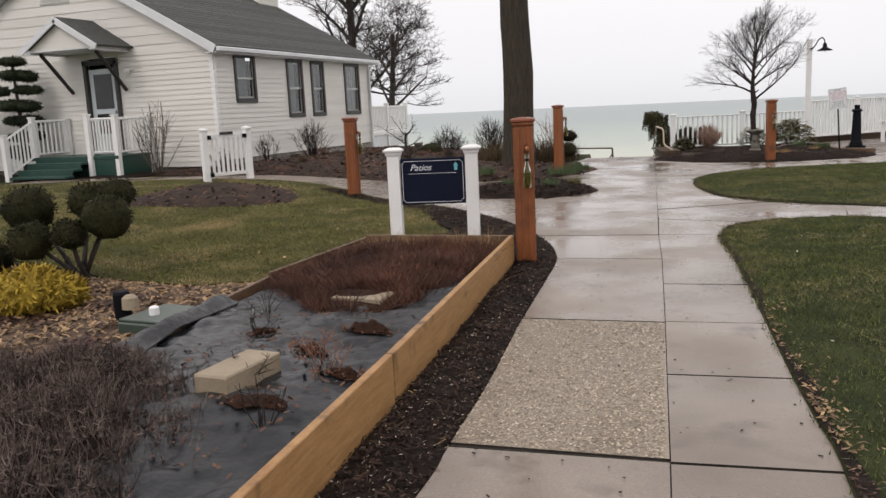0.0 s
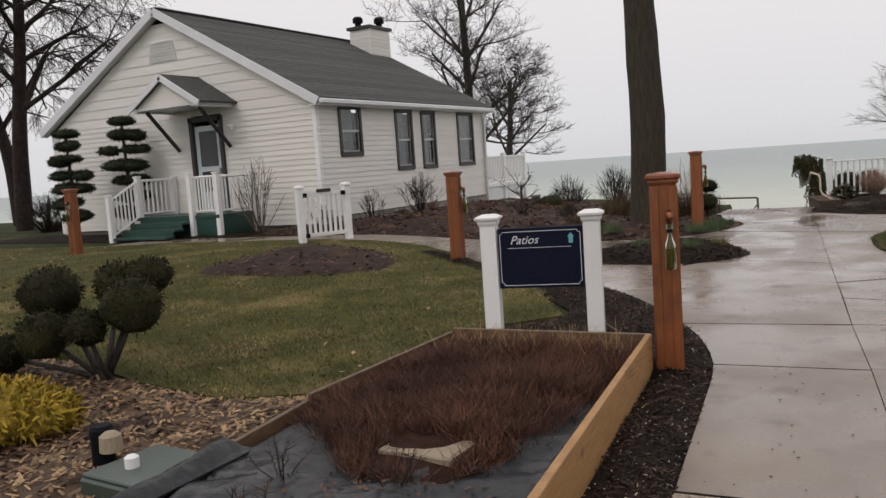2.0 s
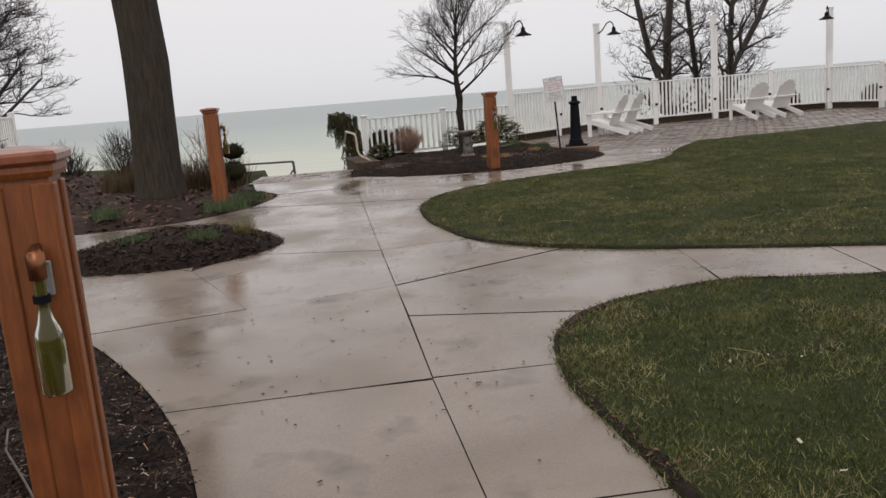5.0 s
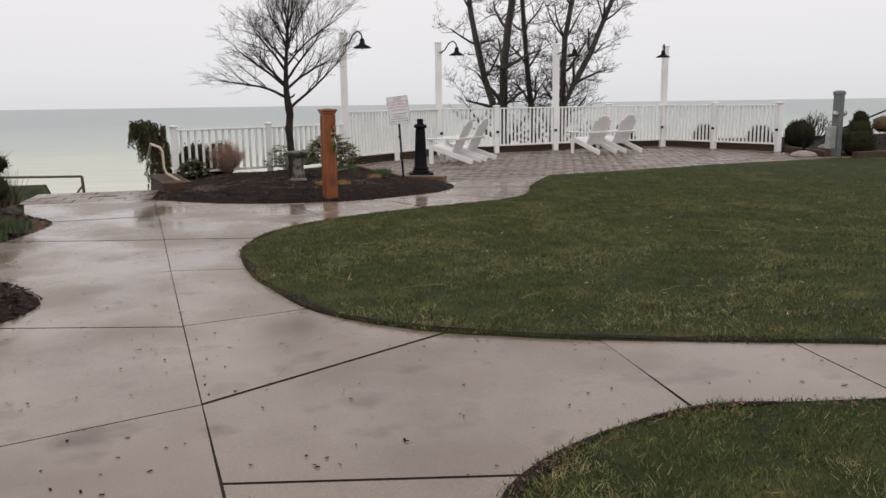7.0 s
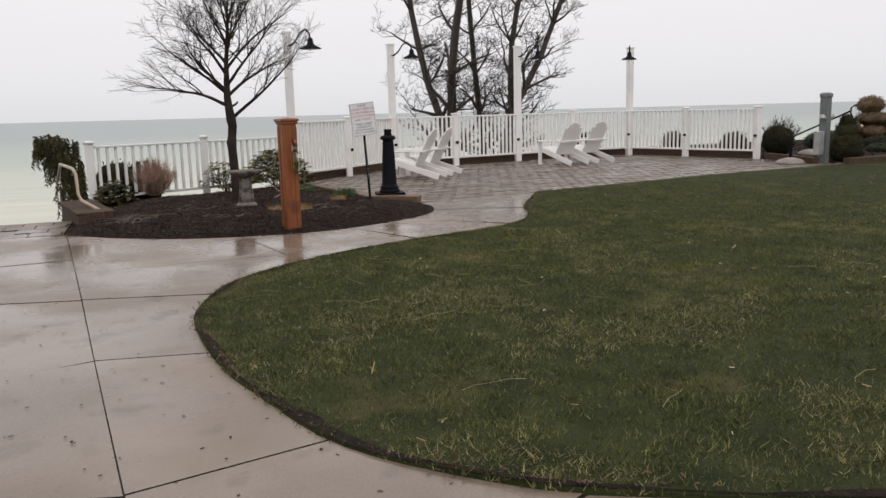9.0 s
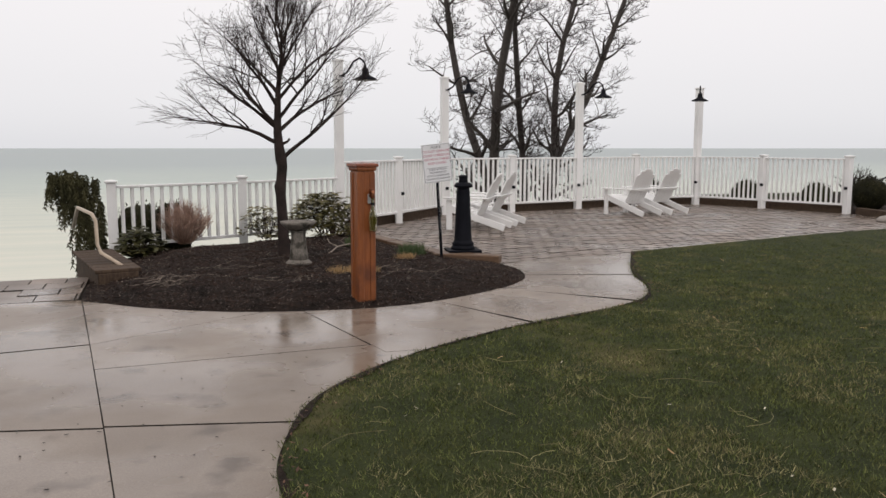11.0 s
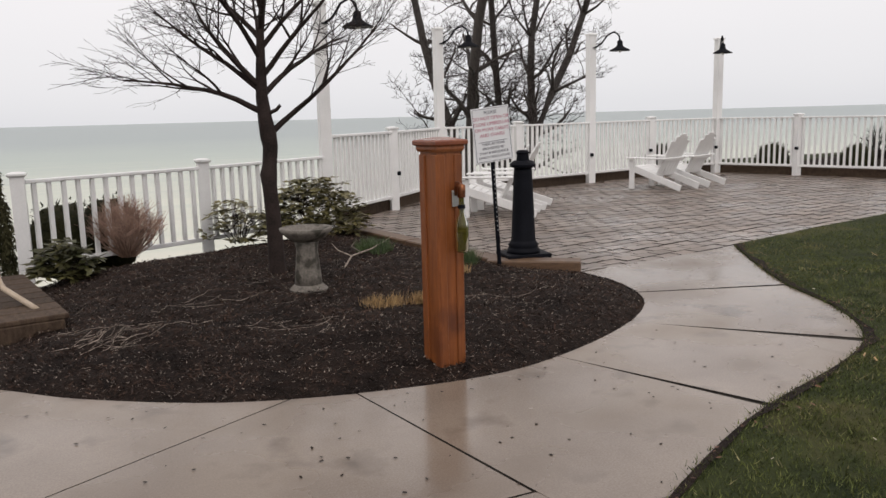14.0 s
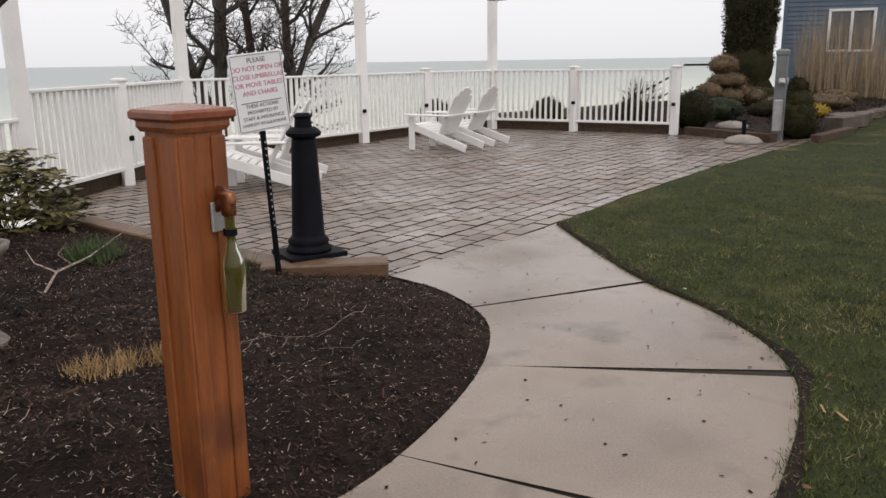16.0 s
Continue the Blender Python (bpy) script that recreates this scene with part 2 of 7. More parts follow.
CHEEK = shade("wet_brown_timber", (0.03, 0.019, 0.013), (0.09, 0.061, 0.041), 6, 0.75, 0.5, 50, stretch=(6, 2, 2), vary=0.25, spec=0.2, size=0.006)
TANPIPE = shade("tan_pipe", (0.36, 0.28, 0.20), (0.52, 0.43, 0.33), 9, 0.4, 0.1)
STONE = shade("fieldstone", (0.13, 0.115, 0.10), (0.30, 0.27, 0.24), 4, 0.7, 0.5, 40, vary=0.35, size=0.01)
BATHSTONE = shade("mossy_cast_stone", (0.09, 0.08, 0.068), (0.28, 0.25, 0.215), 9, 0.8, 0.7, 60, blotch=((0.045, 0.04, 0.03), 9, 0.46), size=0.01)
GREENPAINT = shade("dark_green_paint", (0.006, 0.035, 0.026), (0.014, 0.06, 0.045), 4, 0.4, 0.1)
GREENBOX = shade("green_plastic", (0.035, 0.055, 0.045), (0.06, 0.085, 0.07), 3, 0.3, 0.1)
DOORPAINT = shade("pale_blue_door", (0.50, 0.56, 0.58), (0.60, 0.66, 0.68), 2, 0.4, 0.05)
BLUESIDE = shade("blue_siding", (0.055, 0.085, 0.125), (0.085, 0.125, 0.175), 2, 0.55, 0.1, 50, vary=0.1)
BRASS = shade("aged_copper", (0.16, 0.06, 0.03), (0.33, 0.14, 0.07), 12, 0.35, 0.1, metal=0.9)
STEEL = shade("galvanised_steel", (0.30, 0.31, 0.31), (0.50, 0.51, 0.50), 9, 0.4, 0.1, metal=0.6)
GREYPOST = shade("grey_painted_post", (0.10, 0.115, 0.115), (0.17, 0.185, 0.185), 5, 0.5, 0.1)
BOTTLE = glassy("olive_bottle_glass", (0.12, 0.108, 0.02), 0.1)
BOTTLE.node_tree.nodes["Principled BSDF"].inputs["Transmission Weight"].default_value = 0.6
PANE = glassy("window_glass", (0.9, 0.93, 0.93), 0.0)
SIGNFACE = shade("pale_sign_face", (0.70, 0.71, 0.72), (0.78, 0.79, 0.80), 2, 0.3, 0)
PINKINK = shade("faded_red_ink", (0.42, 0.10, 0.16), (0.50, 0.16, 0.22), 8, 0.5, 0)
INK = shade("dark_ink", (0.04, 0.045, 0.07), (0.08, 0.085, 0.11), 8, 0.5, 0)
SILVER = shade("silver_paint", (0.62, 0.64, 0.68), (0.75, 0.77, 0.8), 8, 0.4, 0)
TEAL = shade("teal_paint", (0.10, 0.35, 0.42), (0.16, 0.45, 0.52), 8, 0.4, 0)
# near-black colour that stands for the shade of unlit rooms
DARKROOM = shade("dim_interior", (0.03, 0.03, 0.03), (0.06, 0.058, 0.055), 2, 0.9, 0)
SAND = shade("bluff_earth", (0.12, 0.10, 0.075), (0.24, 0.2, 0.15), 2, 0.9, 0.5)

# the lake: silt-laden and pale inshore, grey-green further out, small waves
WATER = bpy.data.materials.new("silty_lake_water")
WATER.use_nodes = True
n, l = WATER.node_tree.nodes, WATER.node_tree.links
p = n["Principled BSDF"]
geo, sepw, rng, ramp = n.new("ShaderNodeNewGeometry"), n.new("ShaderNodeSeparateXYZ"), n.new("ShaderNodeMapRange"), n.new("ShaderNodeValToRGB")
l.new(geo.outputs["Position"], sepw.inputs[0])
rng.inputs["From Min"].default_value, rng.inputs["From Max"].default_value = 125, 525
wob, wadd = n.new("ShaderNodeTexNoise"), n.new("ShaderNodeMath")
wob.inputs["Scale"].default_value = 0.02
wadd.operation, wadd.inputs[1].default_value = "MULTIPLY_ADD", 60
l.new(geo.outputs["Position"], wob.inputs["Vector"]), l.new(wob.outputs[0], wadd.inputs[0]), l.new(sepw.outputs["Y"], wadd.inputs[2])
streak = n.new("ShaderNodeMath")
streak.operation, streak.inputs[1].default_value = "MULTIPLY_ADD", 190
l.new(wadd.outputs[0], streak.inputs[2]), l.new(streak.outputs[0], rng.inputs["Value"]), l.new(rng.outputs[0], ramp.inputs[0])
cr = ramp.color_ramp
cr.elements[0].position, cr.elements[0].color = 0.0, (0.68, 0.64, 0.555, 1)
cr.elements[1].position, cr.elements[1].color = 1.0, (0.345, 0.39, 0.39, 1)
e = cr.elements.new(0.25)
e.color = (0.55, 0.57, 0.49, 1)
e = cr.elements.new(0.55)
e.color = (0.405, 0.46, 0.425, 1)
l.new(ramp.outputs[0], p.inputs["Base Color"])
p.inputs["Roughness"].default_value = 0.6
p.inputs["Specular IOR Level"].default_value = 0.25
mpw, wv, bpw = n.new("ShaderNodeMapping"), n.new("ShaderNodeTexNoise"), n.new("ShaderNodeBump")
mpw.inputs["Scale"].default_value = (0.05, 0.4, 1)
wv.inputs["Scale"].default_value, wv.inputs["Detail"].default_value = 1.0, 6
bpw.inputs["Strength"].default_value, bpw.inputs["Distance"].default_value = 0.5, 0.3
l.new(geo.outputs["Position"], mpw.inputs["Vector"]), l.new(mpw.outputs[0], wv.inputs["Vector"])
l.new(wv.outputs[0], streak.inputs[0]), l.new(wv.outputs[0], bpw.inputs["Height"]), l.new(bpw.outputs[0], p.inputs["Normal"])


# ---- building helpers ----
from mathutils.geometry import delaunay_2d_cdt

R = random.Random(7)


def mesh_of(bm, name, material, smooth=False):
    me = bpy.data.meshes.new(name)
    if isinstance(bm, tuple):
        me.from_pydata(bm[0], [], bm[1])
    else:
        bm.to_mesh(me)
        bm.free()
    me.materials.append(material)
    if smooth:
        me.shade_smooth()
    return me


def part(name, bm, material, parent=None, label="", smooth=False):
    ob = new(name, mesh_of(bm, name, material, smooth))
    if parent is not None:
        ob.parent = parent
    return tagged(ob, label)


def thing(name, at, turn=0.0, label="", category="", group="", kind=""):
    """An empty at a thing's base."""
    ob = new(name)
    ob.matrix_world = pose(at[0], at[1], at[2], 0, 0, turn)
    ob.empty_display_size = 0.1
    return tagged(ob, label, category, group, kind)


def box(size, at=(0, 0, 0), turn=(0, 0, 0), bevel=0.0, bm=None):
    """A box whose middle is at `at`; joined to bm where one is given."""
    bm = bm or bmesh.new()
    made = bmesh.ops.create_cube(bm, size=1.0, matrix=pose(*at, *turn) @ Matrix.Diagonal((*size, 1)))["verts"]
    if bevel:
        edges = list({e for v in made for e in v.link_edges})
        bmesh.ops.bevel(bm, geom=edges, offset=bevel, segments=1, affect="EDGES")
    return bm


def lathe(profile, sides=16, at=(0, 0, 0), bm=None, square=False):
    """A turned shape from (radius, height) pairs."""
    bm = bm or bmesh.new()
    rings = []
    for r, z in profile:
        rings.append([bm.verts.new((at[0] + r * math.cos(2 * math.pi * (k + 0.5) / sides) * (1.4142 if square else 1), at[1] + r * math.sin(2 * math.pi * (k + 0.5) / sides) * (1.4142 if square else 1), at[2] + z)) for k in range(sides)])
    for a, b in zip(rings, rings[1:]):
        for k in range(sides):
            bm.faces.new((a[k], a[(k + 1) % sides], b[(k + 1) % sides], b[k]))
    bm.faces.new(rings[0][::-1]), bm.faces.new(rings[-1])
    return bm


def tube(points, radii, sides=6, bm=None):
    """A bent rod through the points."""
    bm = bm or bmesh.new()
    pts = [Vector(q) for q in points]
    if not isinstance(radii, (list, tuple)):
        radii = [radii] * len(pts)
    rings = []
    for i, q in enumerate(pts):
        d = (pts[min(i + 1, len(pts) - 1)] - pts[max(i - 1, 0)]).normalized()
        u = d.cross(Vector((0.3, 0.2, 1) if abs(d.z) < 0.9 else (1, 0.2, 0))).normalized()
        w = d.cross(u)
        rings.append([bm.verts.new(q + radii[i] * (math.cos(2 * math.pi * k / sides) * u + math.sin(2 * math.pi * k / sides) * w)) for k in range(sides)])
    for a, b in zip(rings, rings[1:]):
        for k in range(sides):
            bm.faces.new((a[k], a[(k + 1) % sides], b[(k + 1) % sides], b[k]))
    bm.faces.new(rings[0][::-1]), bm.faces.new(rings[-1])
    return bm


def inside(x, y, poly):
    hit = False
    for (x1, y1), (x2, y2) in zip(poly, poly[1:] + poly[:1]):
        if (y1 > y) != (y2 > y) and x < (x2 - x1) * (y - y1) / (y2 - y1) + x1:
            hit = not hit
    return hit


def edge_gap(x, y, poly):
    best = 9.0
    for (x1, y1), (x2, y2) in zip(poly, poly[1:] + poly[:1]):
        dx, dy = x2 - x1, y2 - y1
        f = max(0, min(1, ((x - x1) * dx + (y - y1) * dy) / (dx * dx + dy * dy + 1e-9)))
        best = min(best, math.hypot(x - x1 - f * dx, y - y1 - f * dy))
    return best


def rounded(poly, times=2):
    """Corner-cutting, for soft outlines."""
    for _ in range(times):
        out = []
        for (x1, y1), (x2, y2) in zip(poly, poly[1:] + poly[:1]):
            out += [(0.75 * x1 + 0.25 * x2, 0.75 * y1 + 0.25 * y2), (0.25 * x1 + 0.75 * x2, 0.25 * y1 + 0.75 * y2)]
        poly = out
    return poly


def spline(points, steps=5):
    """An open smooth line through the points."""
    out = []
    for i in range(len(points) - 1):
        a, b, c, d = (Vector((*points[max(0, min(len(points) - 1, k))], 0)) for k in (i - 1, i, i + 1, i + 2))
        for s in range(steps):
            t = s / steps
            q = 0.5 * ((2 * b) + (c - a) * t + (2 * a - 5 * b + 4 * c - d) * t * t + (3 * b - a - 3 * c + d) * t ** 3)
            out.append((q.x, q.y))
    return out + [tuple(points[-1])]


def rise(x, y):
    """The ground's height: the lawn climbs a little towards the white house."""
    f = max(0.0, min(1.0, (-x - 4.0) / 4.5))
    return 0.2 * f * f * (3 - 2 * f)


def sheet(poly, height, step=0.25, skirt=0.08):
    """A filled outline with a height for each place, and a skirt down round its edge."""
    xs, ys = [q[0] for q in poly], [q[1] for q in poly]
    pts = [Vector(q) for q in poly]
    m = len(pts)
    g = random.Random(3)
    y = min(ys)
    while y < max(ys):
        x = min(xs)
        while x < max(xs):
            u, v = x + g.uniform(-0.3, 0.3) * step, y + g.uniform(-0.3, 0.3) * step
            if inside(u, v, poly) and edge_gap(u, v, poly) > 0.3 * step:
                pts.append(Vector((u, v)))
            x += step
        y += step
    verts, _, faces, *_ = delaunay_2d_cdt(pts, [(i, (i + 1) % m) for i in range(m)], [], 1, 1e-5)
    co = [(q.x, q.y, height(q.x, q.y)) for q in verts]
    fs = [tuple(f) for f in faces]
    k = len(co)
    for (x, y) in poly:
        co.append((x, y, height(x, y))), co.append((x, y, height(x, y) - skirt))
    for i in range(m):
        j = (i + 1) % m
        fs.append((k + 2 * i, k + 2 * j, k + 2 * j + 1, k + 2 * i + 1))
    return co, fs


def clip(subject, cell):
    """The piece of an outline inside a convex, anticlockwise cell."""
    out = subject
    for (x1, y1), (x2, y2) in zip(cell, cell[1:] + cell[:1]):
        src, out = out, []
        side = lambda q: (x2 - x1) * (q[1] - y1) - (y2 - y1) * (q[0] - x1)
        for a, b in zip(src, src[1:] + src[:1]):
            sa, sb = side(a), side(b)
            if sa >= 0:
                out.append(a)
            if sa * sb < 0:
                f = sa / (sa - sb)
                out.append((a[0] + f * (b[0] - a[0]), a[1] + f * (b[1] - a[1])))
        if len(out) < 3:
            return []
    return out


def shrunk(cell, along, cross=0.0):
    """A convex outline, made anticlockwise, with its sides moved in."""
    if sum(a[0] * b[1] - b[0] * a[1] for a, b in zip(cell, cell[1:] + cell[:1])) < 0:
        cell = cell[::-1]
    lines = []
    for (x1, y1), (x2, y2) in zip(cell, cell[1:] + cell[:1]):
        h = math.hypot(x2 - x1, y2 - y1)
        nx, ny = -(y2 - y1) / h, (x2 - x1) / h
        gap = cross if cross and abs(x2 - x1) > abs(y2 - y1) else along
        lines.append((x1 + gap * nx, y1 + gap * ny, x2 - x1, y2 - y1))
    out = []
    for (ax, ay, adx, ady), (bx, by, bdx, bdy) in zip(lines[-1:] + lines[:-1], lines):
        den = adx * bdy - ady * bdx
        f = ((bx - ax) * bdy - (by - ay) * bdx) / den if abs(den) > 1e-9 else 1.0
        out.append((ax + f * adx, ay + f * ady))
    return out


def area_of(q):
    return 0.5 * sum(a[0] * b[1] - b[0] * a[1] for a, b in zip(q, q[1:] + q[:1]))


def prism(outline, top, bottom):
    """A flat-topped piece, with its top's rim eased."""
    if area_of(outline) < 0:
        outline = outline[::-1]
    k = len(outline)
    co = [(x, y, bottom) for x, y in outline] + [(x, y, top) for x, y in outline]
    fs = [tuple(range(k, 2 * k))] + [(i, (i + 1) % k, k + (i + 1) % k, k + i) for i in range(k)]
    return co, fs


def earthen_sides(ob):
    """The buried sides of a paving piece carry the soil packed in its joints."""
    ob.data.materials.append(JOINT)
    for face in ob.data.polygons:
        face.material_index = 1 if abs(face.normal.z) < 0.5 else 0
    return ob


# ---- the plan of the ground ----
LEFT_EDGE = spline([(0.3, -4), (0.22, 2), (0.19, 4.04), (0.15, 4.52), (0.08, 5.33), (-0.08, 6.64), (-0.2, 7.8), (-0.32, 8.8), (-0.54, 9.55), (-0.84, 10.19), (-1.2, 10.8), (-1.65, 11.45), (-2.2, 12.05), (-2.73, 12.5), (-4.2, 13.6), (-5.6, 14.75), (-6.9, 15.5), (-9.3, 15.75), (-11.7, 15.7), (-14.4, 15.2)])
HOUSE_EDGE = spline([(-14.4, 16.3), (-11.7, 16.6), (-9.3, 16.65), (-7.0, 16.5), (-5.5, 16.45), (-4.48, 16.47), (-3.4, 16.6), (-2.5, 16.95), (-1.92, 17.85), (-1.70, 18.8), (-1.8, 19.4), (-2.2, 19.95)])
BED_EDGE = spline([(-0.75, 21.24), (-0.5, 21.02), (-0.14, 20.69), (0.52, 20.29), (1.28, 20.08), (2.0, 20.05), (2.62, 20.25), (3.27, 20.62), (3.76, 21.1), (3.97, 21.7), (3.95, 22.25)])
LAWN_EDGE = spline([(6.05, 22.62), (5.44, 21.65), (5.06, 20.97), (4.8, 20.3), (4.42, 19.74), (3.85, 19.36), (2.63, 18.88), (1.5, 18.2), (0.84, 17.58), (0.54, 16.87), (0.45, 16.3), (0.53, 15.3), (0.66, 14.75), (0.92, 13.95), (1.41, 13.37), (1.8, 13.12), (2.48, 12.79), (3.82, 12.3), (7, 11.1), (12, 9.2)])
NEAR_EDGE = spline([(12, 8.3), (7, 10.2), (4.6, 11.1), (3.41, 11.5), (2.9, 11.62), (2.43, 11.68), (1.8, 11.48), (1.38, 11.2), (1.18, 10.87), (1.1, 10.56), (1.08, 10.0), (1.16, 9.5), (1.24, 8.93), (1.38, 7.62), (1.55, 5.92), (1.63, 5.24), (1.71, 4.5), (1.8, 2), (1.9, -4)])
BRICK_LINE = [(-2.5, 21.3), (-0.75, 21.3)]
PAVED = LEFT_EDGE + HOUSE_EDGE + BRICK_LINE + BED_EDGE[1:] + LAWN_EDGE + NEAR_EDGE
ISLAND = rounded([(-3.3, 14.45), (-2.9, 13.8), (-2.0, 13.6), (-1.3, 13.85), (-0.85, 14.65), (-1.2, 15.45), (-2.0, 15.95), (-2.9, 15.6)])
PATIO = [(3.95, 22.25), (6.05, 22.62), (7.6, 23.1), (10.0, 23.65), (13.3, 24.2), (14.9, 24.35), (15.0, 25.3), (13.9, 26.8), (13.2, 28.5), (12.55, 30.15), (10.8, 30.2), (9.0, 29.75), (7.2, 29.35), (5.6, 29.2), (4.15, 27.75), (2.85, 26.5), (2.9, 25.6), (3.52, 23.13), (3.66, 22.5)]


def joint_x(y):
    ys = (-4, 4.38, 5.44, 6.73, 9.0, 10.3, 12.37, 13.83, 15.7, 17.3, 18.66, 19.43, 21.4)
    xs = (1.9, 1.09, 0.98, 0.85, 0.61, 0.45, 0.23, 0.07, -0.13, -0.29, -0.44, -0.52, -0.74)
    return float(np.interp(y, ys, xs))


# the ground: level lawn above a bluff, then the lake bed; one sheet to the horizon
def land(x, y):
    edge = 25.0 if x < 3 else min(31.0, 25.0 + (x - 3) * 1.0)
    if x < -5:
        edge = 27.0
    if -2.9 < x < -0.6:
        edge = 22.6
    if x > 14:
        edge = 34.0
    f = max(0.0, min(1.0, (y - edge) / 11.0))
    return -0.035 + rise(x, min(y, 18)) - 9.0 * f


gx = sorted(set([-3000, -1000, -300, -120, -60] + [round(-40 + 0.7 * k, 2) for k in range(115)] + [60, 120, 300, 1000, 3000]))
gy = sorted(set([-400, -120, -40, -15] + [round(-6 + 0.7 * k, 2) for k in range(80)] + [70, 120, 300]))
co = [(x, y, land(x, y)) for y in gy for x in gx]
w = len(gx)
fs = [(j * w + i, j * w + i + 1, (j + 1) * w + i + 1, (j + 1) * w + i) for j in range(len(gy) - 1) for i in range(w - 1)]
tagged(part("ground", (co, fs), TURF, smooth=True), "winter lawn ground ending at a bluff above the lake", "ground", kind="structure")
co = [(x, y, -8.0) for y in (22, 60, 200, 600, 1740) for x in (-3500, -900, -200, 0, 200, 900, 3500)]
fs = [(j * 7 + i, j * 7 + i + 1, (j + 1) * 7 + i + 1, (j + 1) * 7 + i) for j in range(4) for i in range(6)]
tagged(part("water", (co, fs), WATER), "pale silty lake water, darker grey-green further out", "lake", kind="structure")
pavement = tagged(part("pavement", sheet(PAVED, lambda x, y: -0.009 + rise(x, y), 0.5), JOINT), "wet concrete walkway slabs with dark joints", "walkway", kind="structure")


def bed(name, outline, high, material, label, category, base=0.0, reach=0.6, step=0.14):
    def height(x, y):
        g = min(1.0, edge_gap(x, y, outline) / reach)
        return base + rise(x, y) - 0.015 + high * g * (2 - g) + 0.045 * g * noise.noise((x * 2.6, y * 2.6, 1.7)) + (0.006 + 0.02 * g) * noise.noise((x * 9, y * 9, 0)) + 0.011 * noise.noise((x * 21, y * 21, 3))
    return tagged(part(name, sheet(outline, height, step), material, smooth=True), label, category, kind="structure"), height


def scatter(name, outline, height, count, material, length, width, seed, label, category, tilt=0.5, lift=0.012):
    """Many small flat bits strewn over an outline."""
    g = random.Random(seed)
    xs, ys = [q[0] for q in outline], [q[1] for q in outline]
    co, fs = [], []
    while len(fs) < count:
        x, y = g.uniform(min(xs), max(xs)), g.uniform(min(ys), max(ys))
        if not inside(x, y, outline):
            continue
        a, c, d = g.uniform(0, 6.28), length * g.uniform(0.4, 1.3), width * g.uniform(0.5, 1.3)
        u = Vector((math.cos(a), math.sin(a), g.uniform(-tilt, tilt))) * c / 2
        v = Vector((-math.sin(a), math.cos(a), g.uniform(-tilt, tilt))) * d / 2
        q = Vector((x, y, height(x, y) + lift))
        k = len(co)
        co += [tuple(q - u - v), tuple(q + u - v), tuple(q + u + v), tuple(q - u + v)]
        fs.append((k, k + 1, k + 2, k + 3))
    return tagged(part(name, (co, fs), material), label, category, kind="stuff")


def blades(name, outline, height, count, material, tall, wide, seed, label, category, near=None, lean=0.6):
    """Grass: single bent blades, thicker where `near` says so."""
    g = random.Random(seed)
    xs, ys = [q[0] for q in outline], [q[1] for q in outline]
    co, fs, made = [], [], 0
    while made < count:
        x, y = g.uniform(min(xs), max(xs)), g.uniform(min(ys), max(ys))
        if not inside(x, y, outline) or (near and g.random() > near(x, y)):
            continue
        for _ in range(4):
            a, h = g.uniform(0, 6.28), tall * g.uniform(0.4, 1.25)
            b = g.uniform(0, 6.28)
            u, d = Vector((math.cos(a), math.sin(a), 0)) * wide * g.uniform(0.6, 1.2), Vector((math.cos(b), math.sin(b), 0)) * h * lean * g.uniform(0.1, 1.3)
            q = Vector((x + g.uniform(-0.04, 0.04), y + g.uniform(-0.04, 0.04), 0))
            q.z = height(q.x, q.y) - 0.005
            k = len(co)
            co += [tuple(q - u), tuple(q + u), tuple(q + d + Vector((0, 0, h)))]
            fs.append((k, k + 1, k + 2))
        made += 1
    return tagged(part(name, (co, fs), material), label, category, kind="stuff")


# ---- beds and lawns ----
_, ISLAND_H = bed("mulch_island", ISLAND, 0.16, SOIL, "dark mulch island with green shoots amid concrete", "flower bed")
BIGBED = rounded([(-12.0, 17.2), (-9.0, 16.75), (-7.0, 16.6), (-4.48, 16.55), (-3.3, 16.65), (-2.4, 17.0), (-1.85, 17.85), (-1.66, 18.85), (-1.75, 19.4), (-2.2, 20.0), (-2.6, 21.2), (-3.2, 22.6), (-6, 24.5), (-9.8, 26.0), (-10.6, 24), (-10.6, 18.3), (-12.0, 18.2)], 1)
_, BIGBED_H = bed("mulch_bed", BIGBED, 0.2, BROWNBED, "brown mulch bed with bare shrubs beside the house", "flower bed", reach=1.6, step=0.25)
RIGHTBED = rounded(BED_EDGE + [(3.66, 22.5), (3.52, 23.13), (2.98, 25.5), (2.95, 26.0), (1.2, 25.2), (-0.55, 24.4), (-0.75, 22.4)], 1)
_, RIGHTBED_H = bed("mulch_bed", RIGHTBED, 0.13, SOIL, "dark wet mulch bed round a small bare tree", "flower bed", reach=1.0, step=0.06)
PLANTER = [(-1.83, 4.3), (-2.12, 6.8), (-2.12, 8.5), (-0.7, 8.58), (-0.14, 3.5), (-0.02, 2.6), (-1.75, 2.6)]
STRIP = [(-0.06, 2.0), (-0.68, 8.3), (-2.3, 8.62)] + spline([(-2.6, 9.4), (-1.9, 10.3), (-2.6, 11.4), (-3.6, 12.6), (-6.2, 14.6)], 3) + [q for q in LEFT_EDGE if 1.5 < q[1] < 14.8][::-1]
_, STRIP_H = bed("mulch_strip", STRIP, 0.05, SOIL, "dark mulch strip along the concrete walkway", "flower bed", reach=0.25, step=0.1)
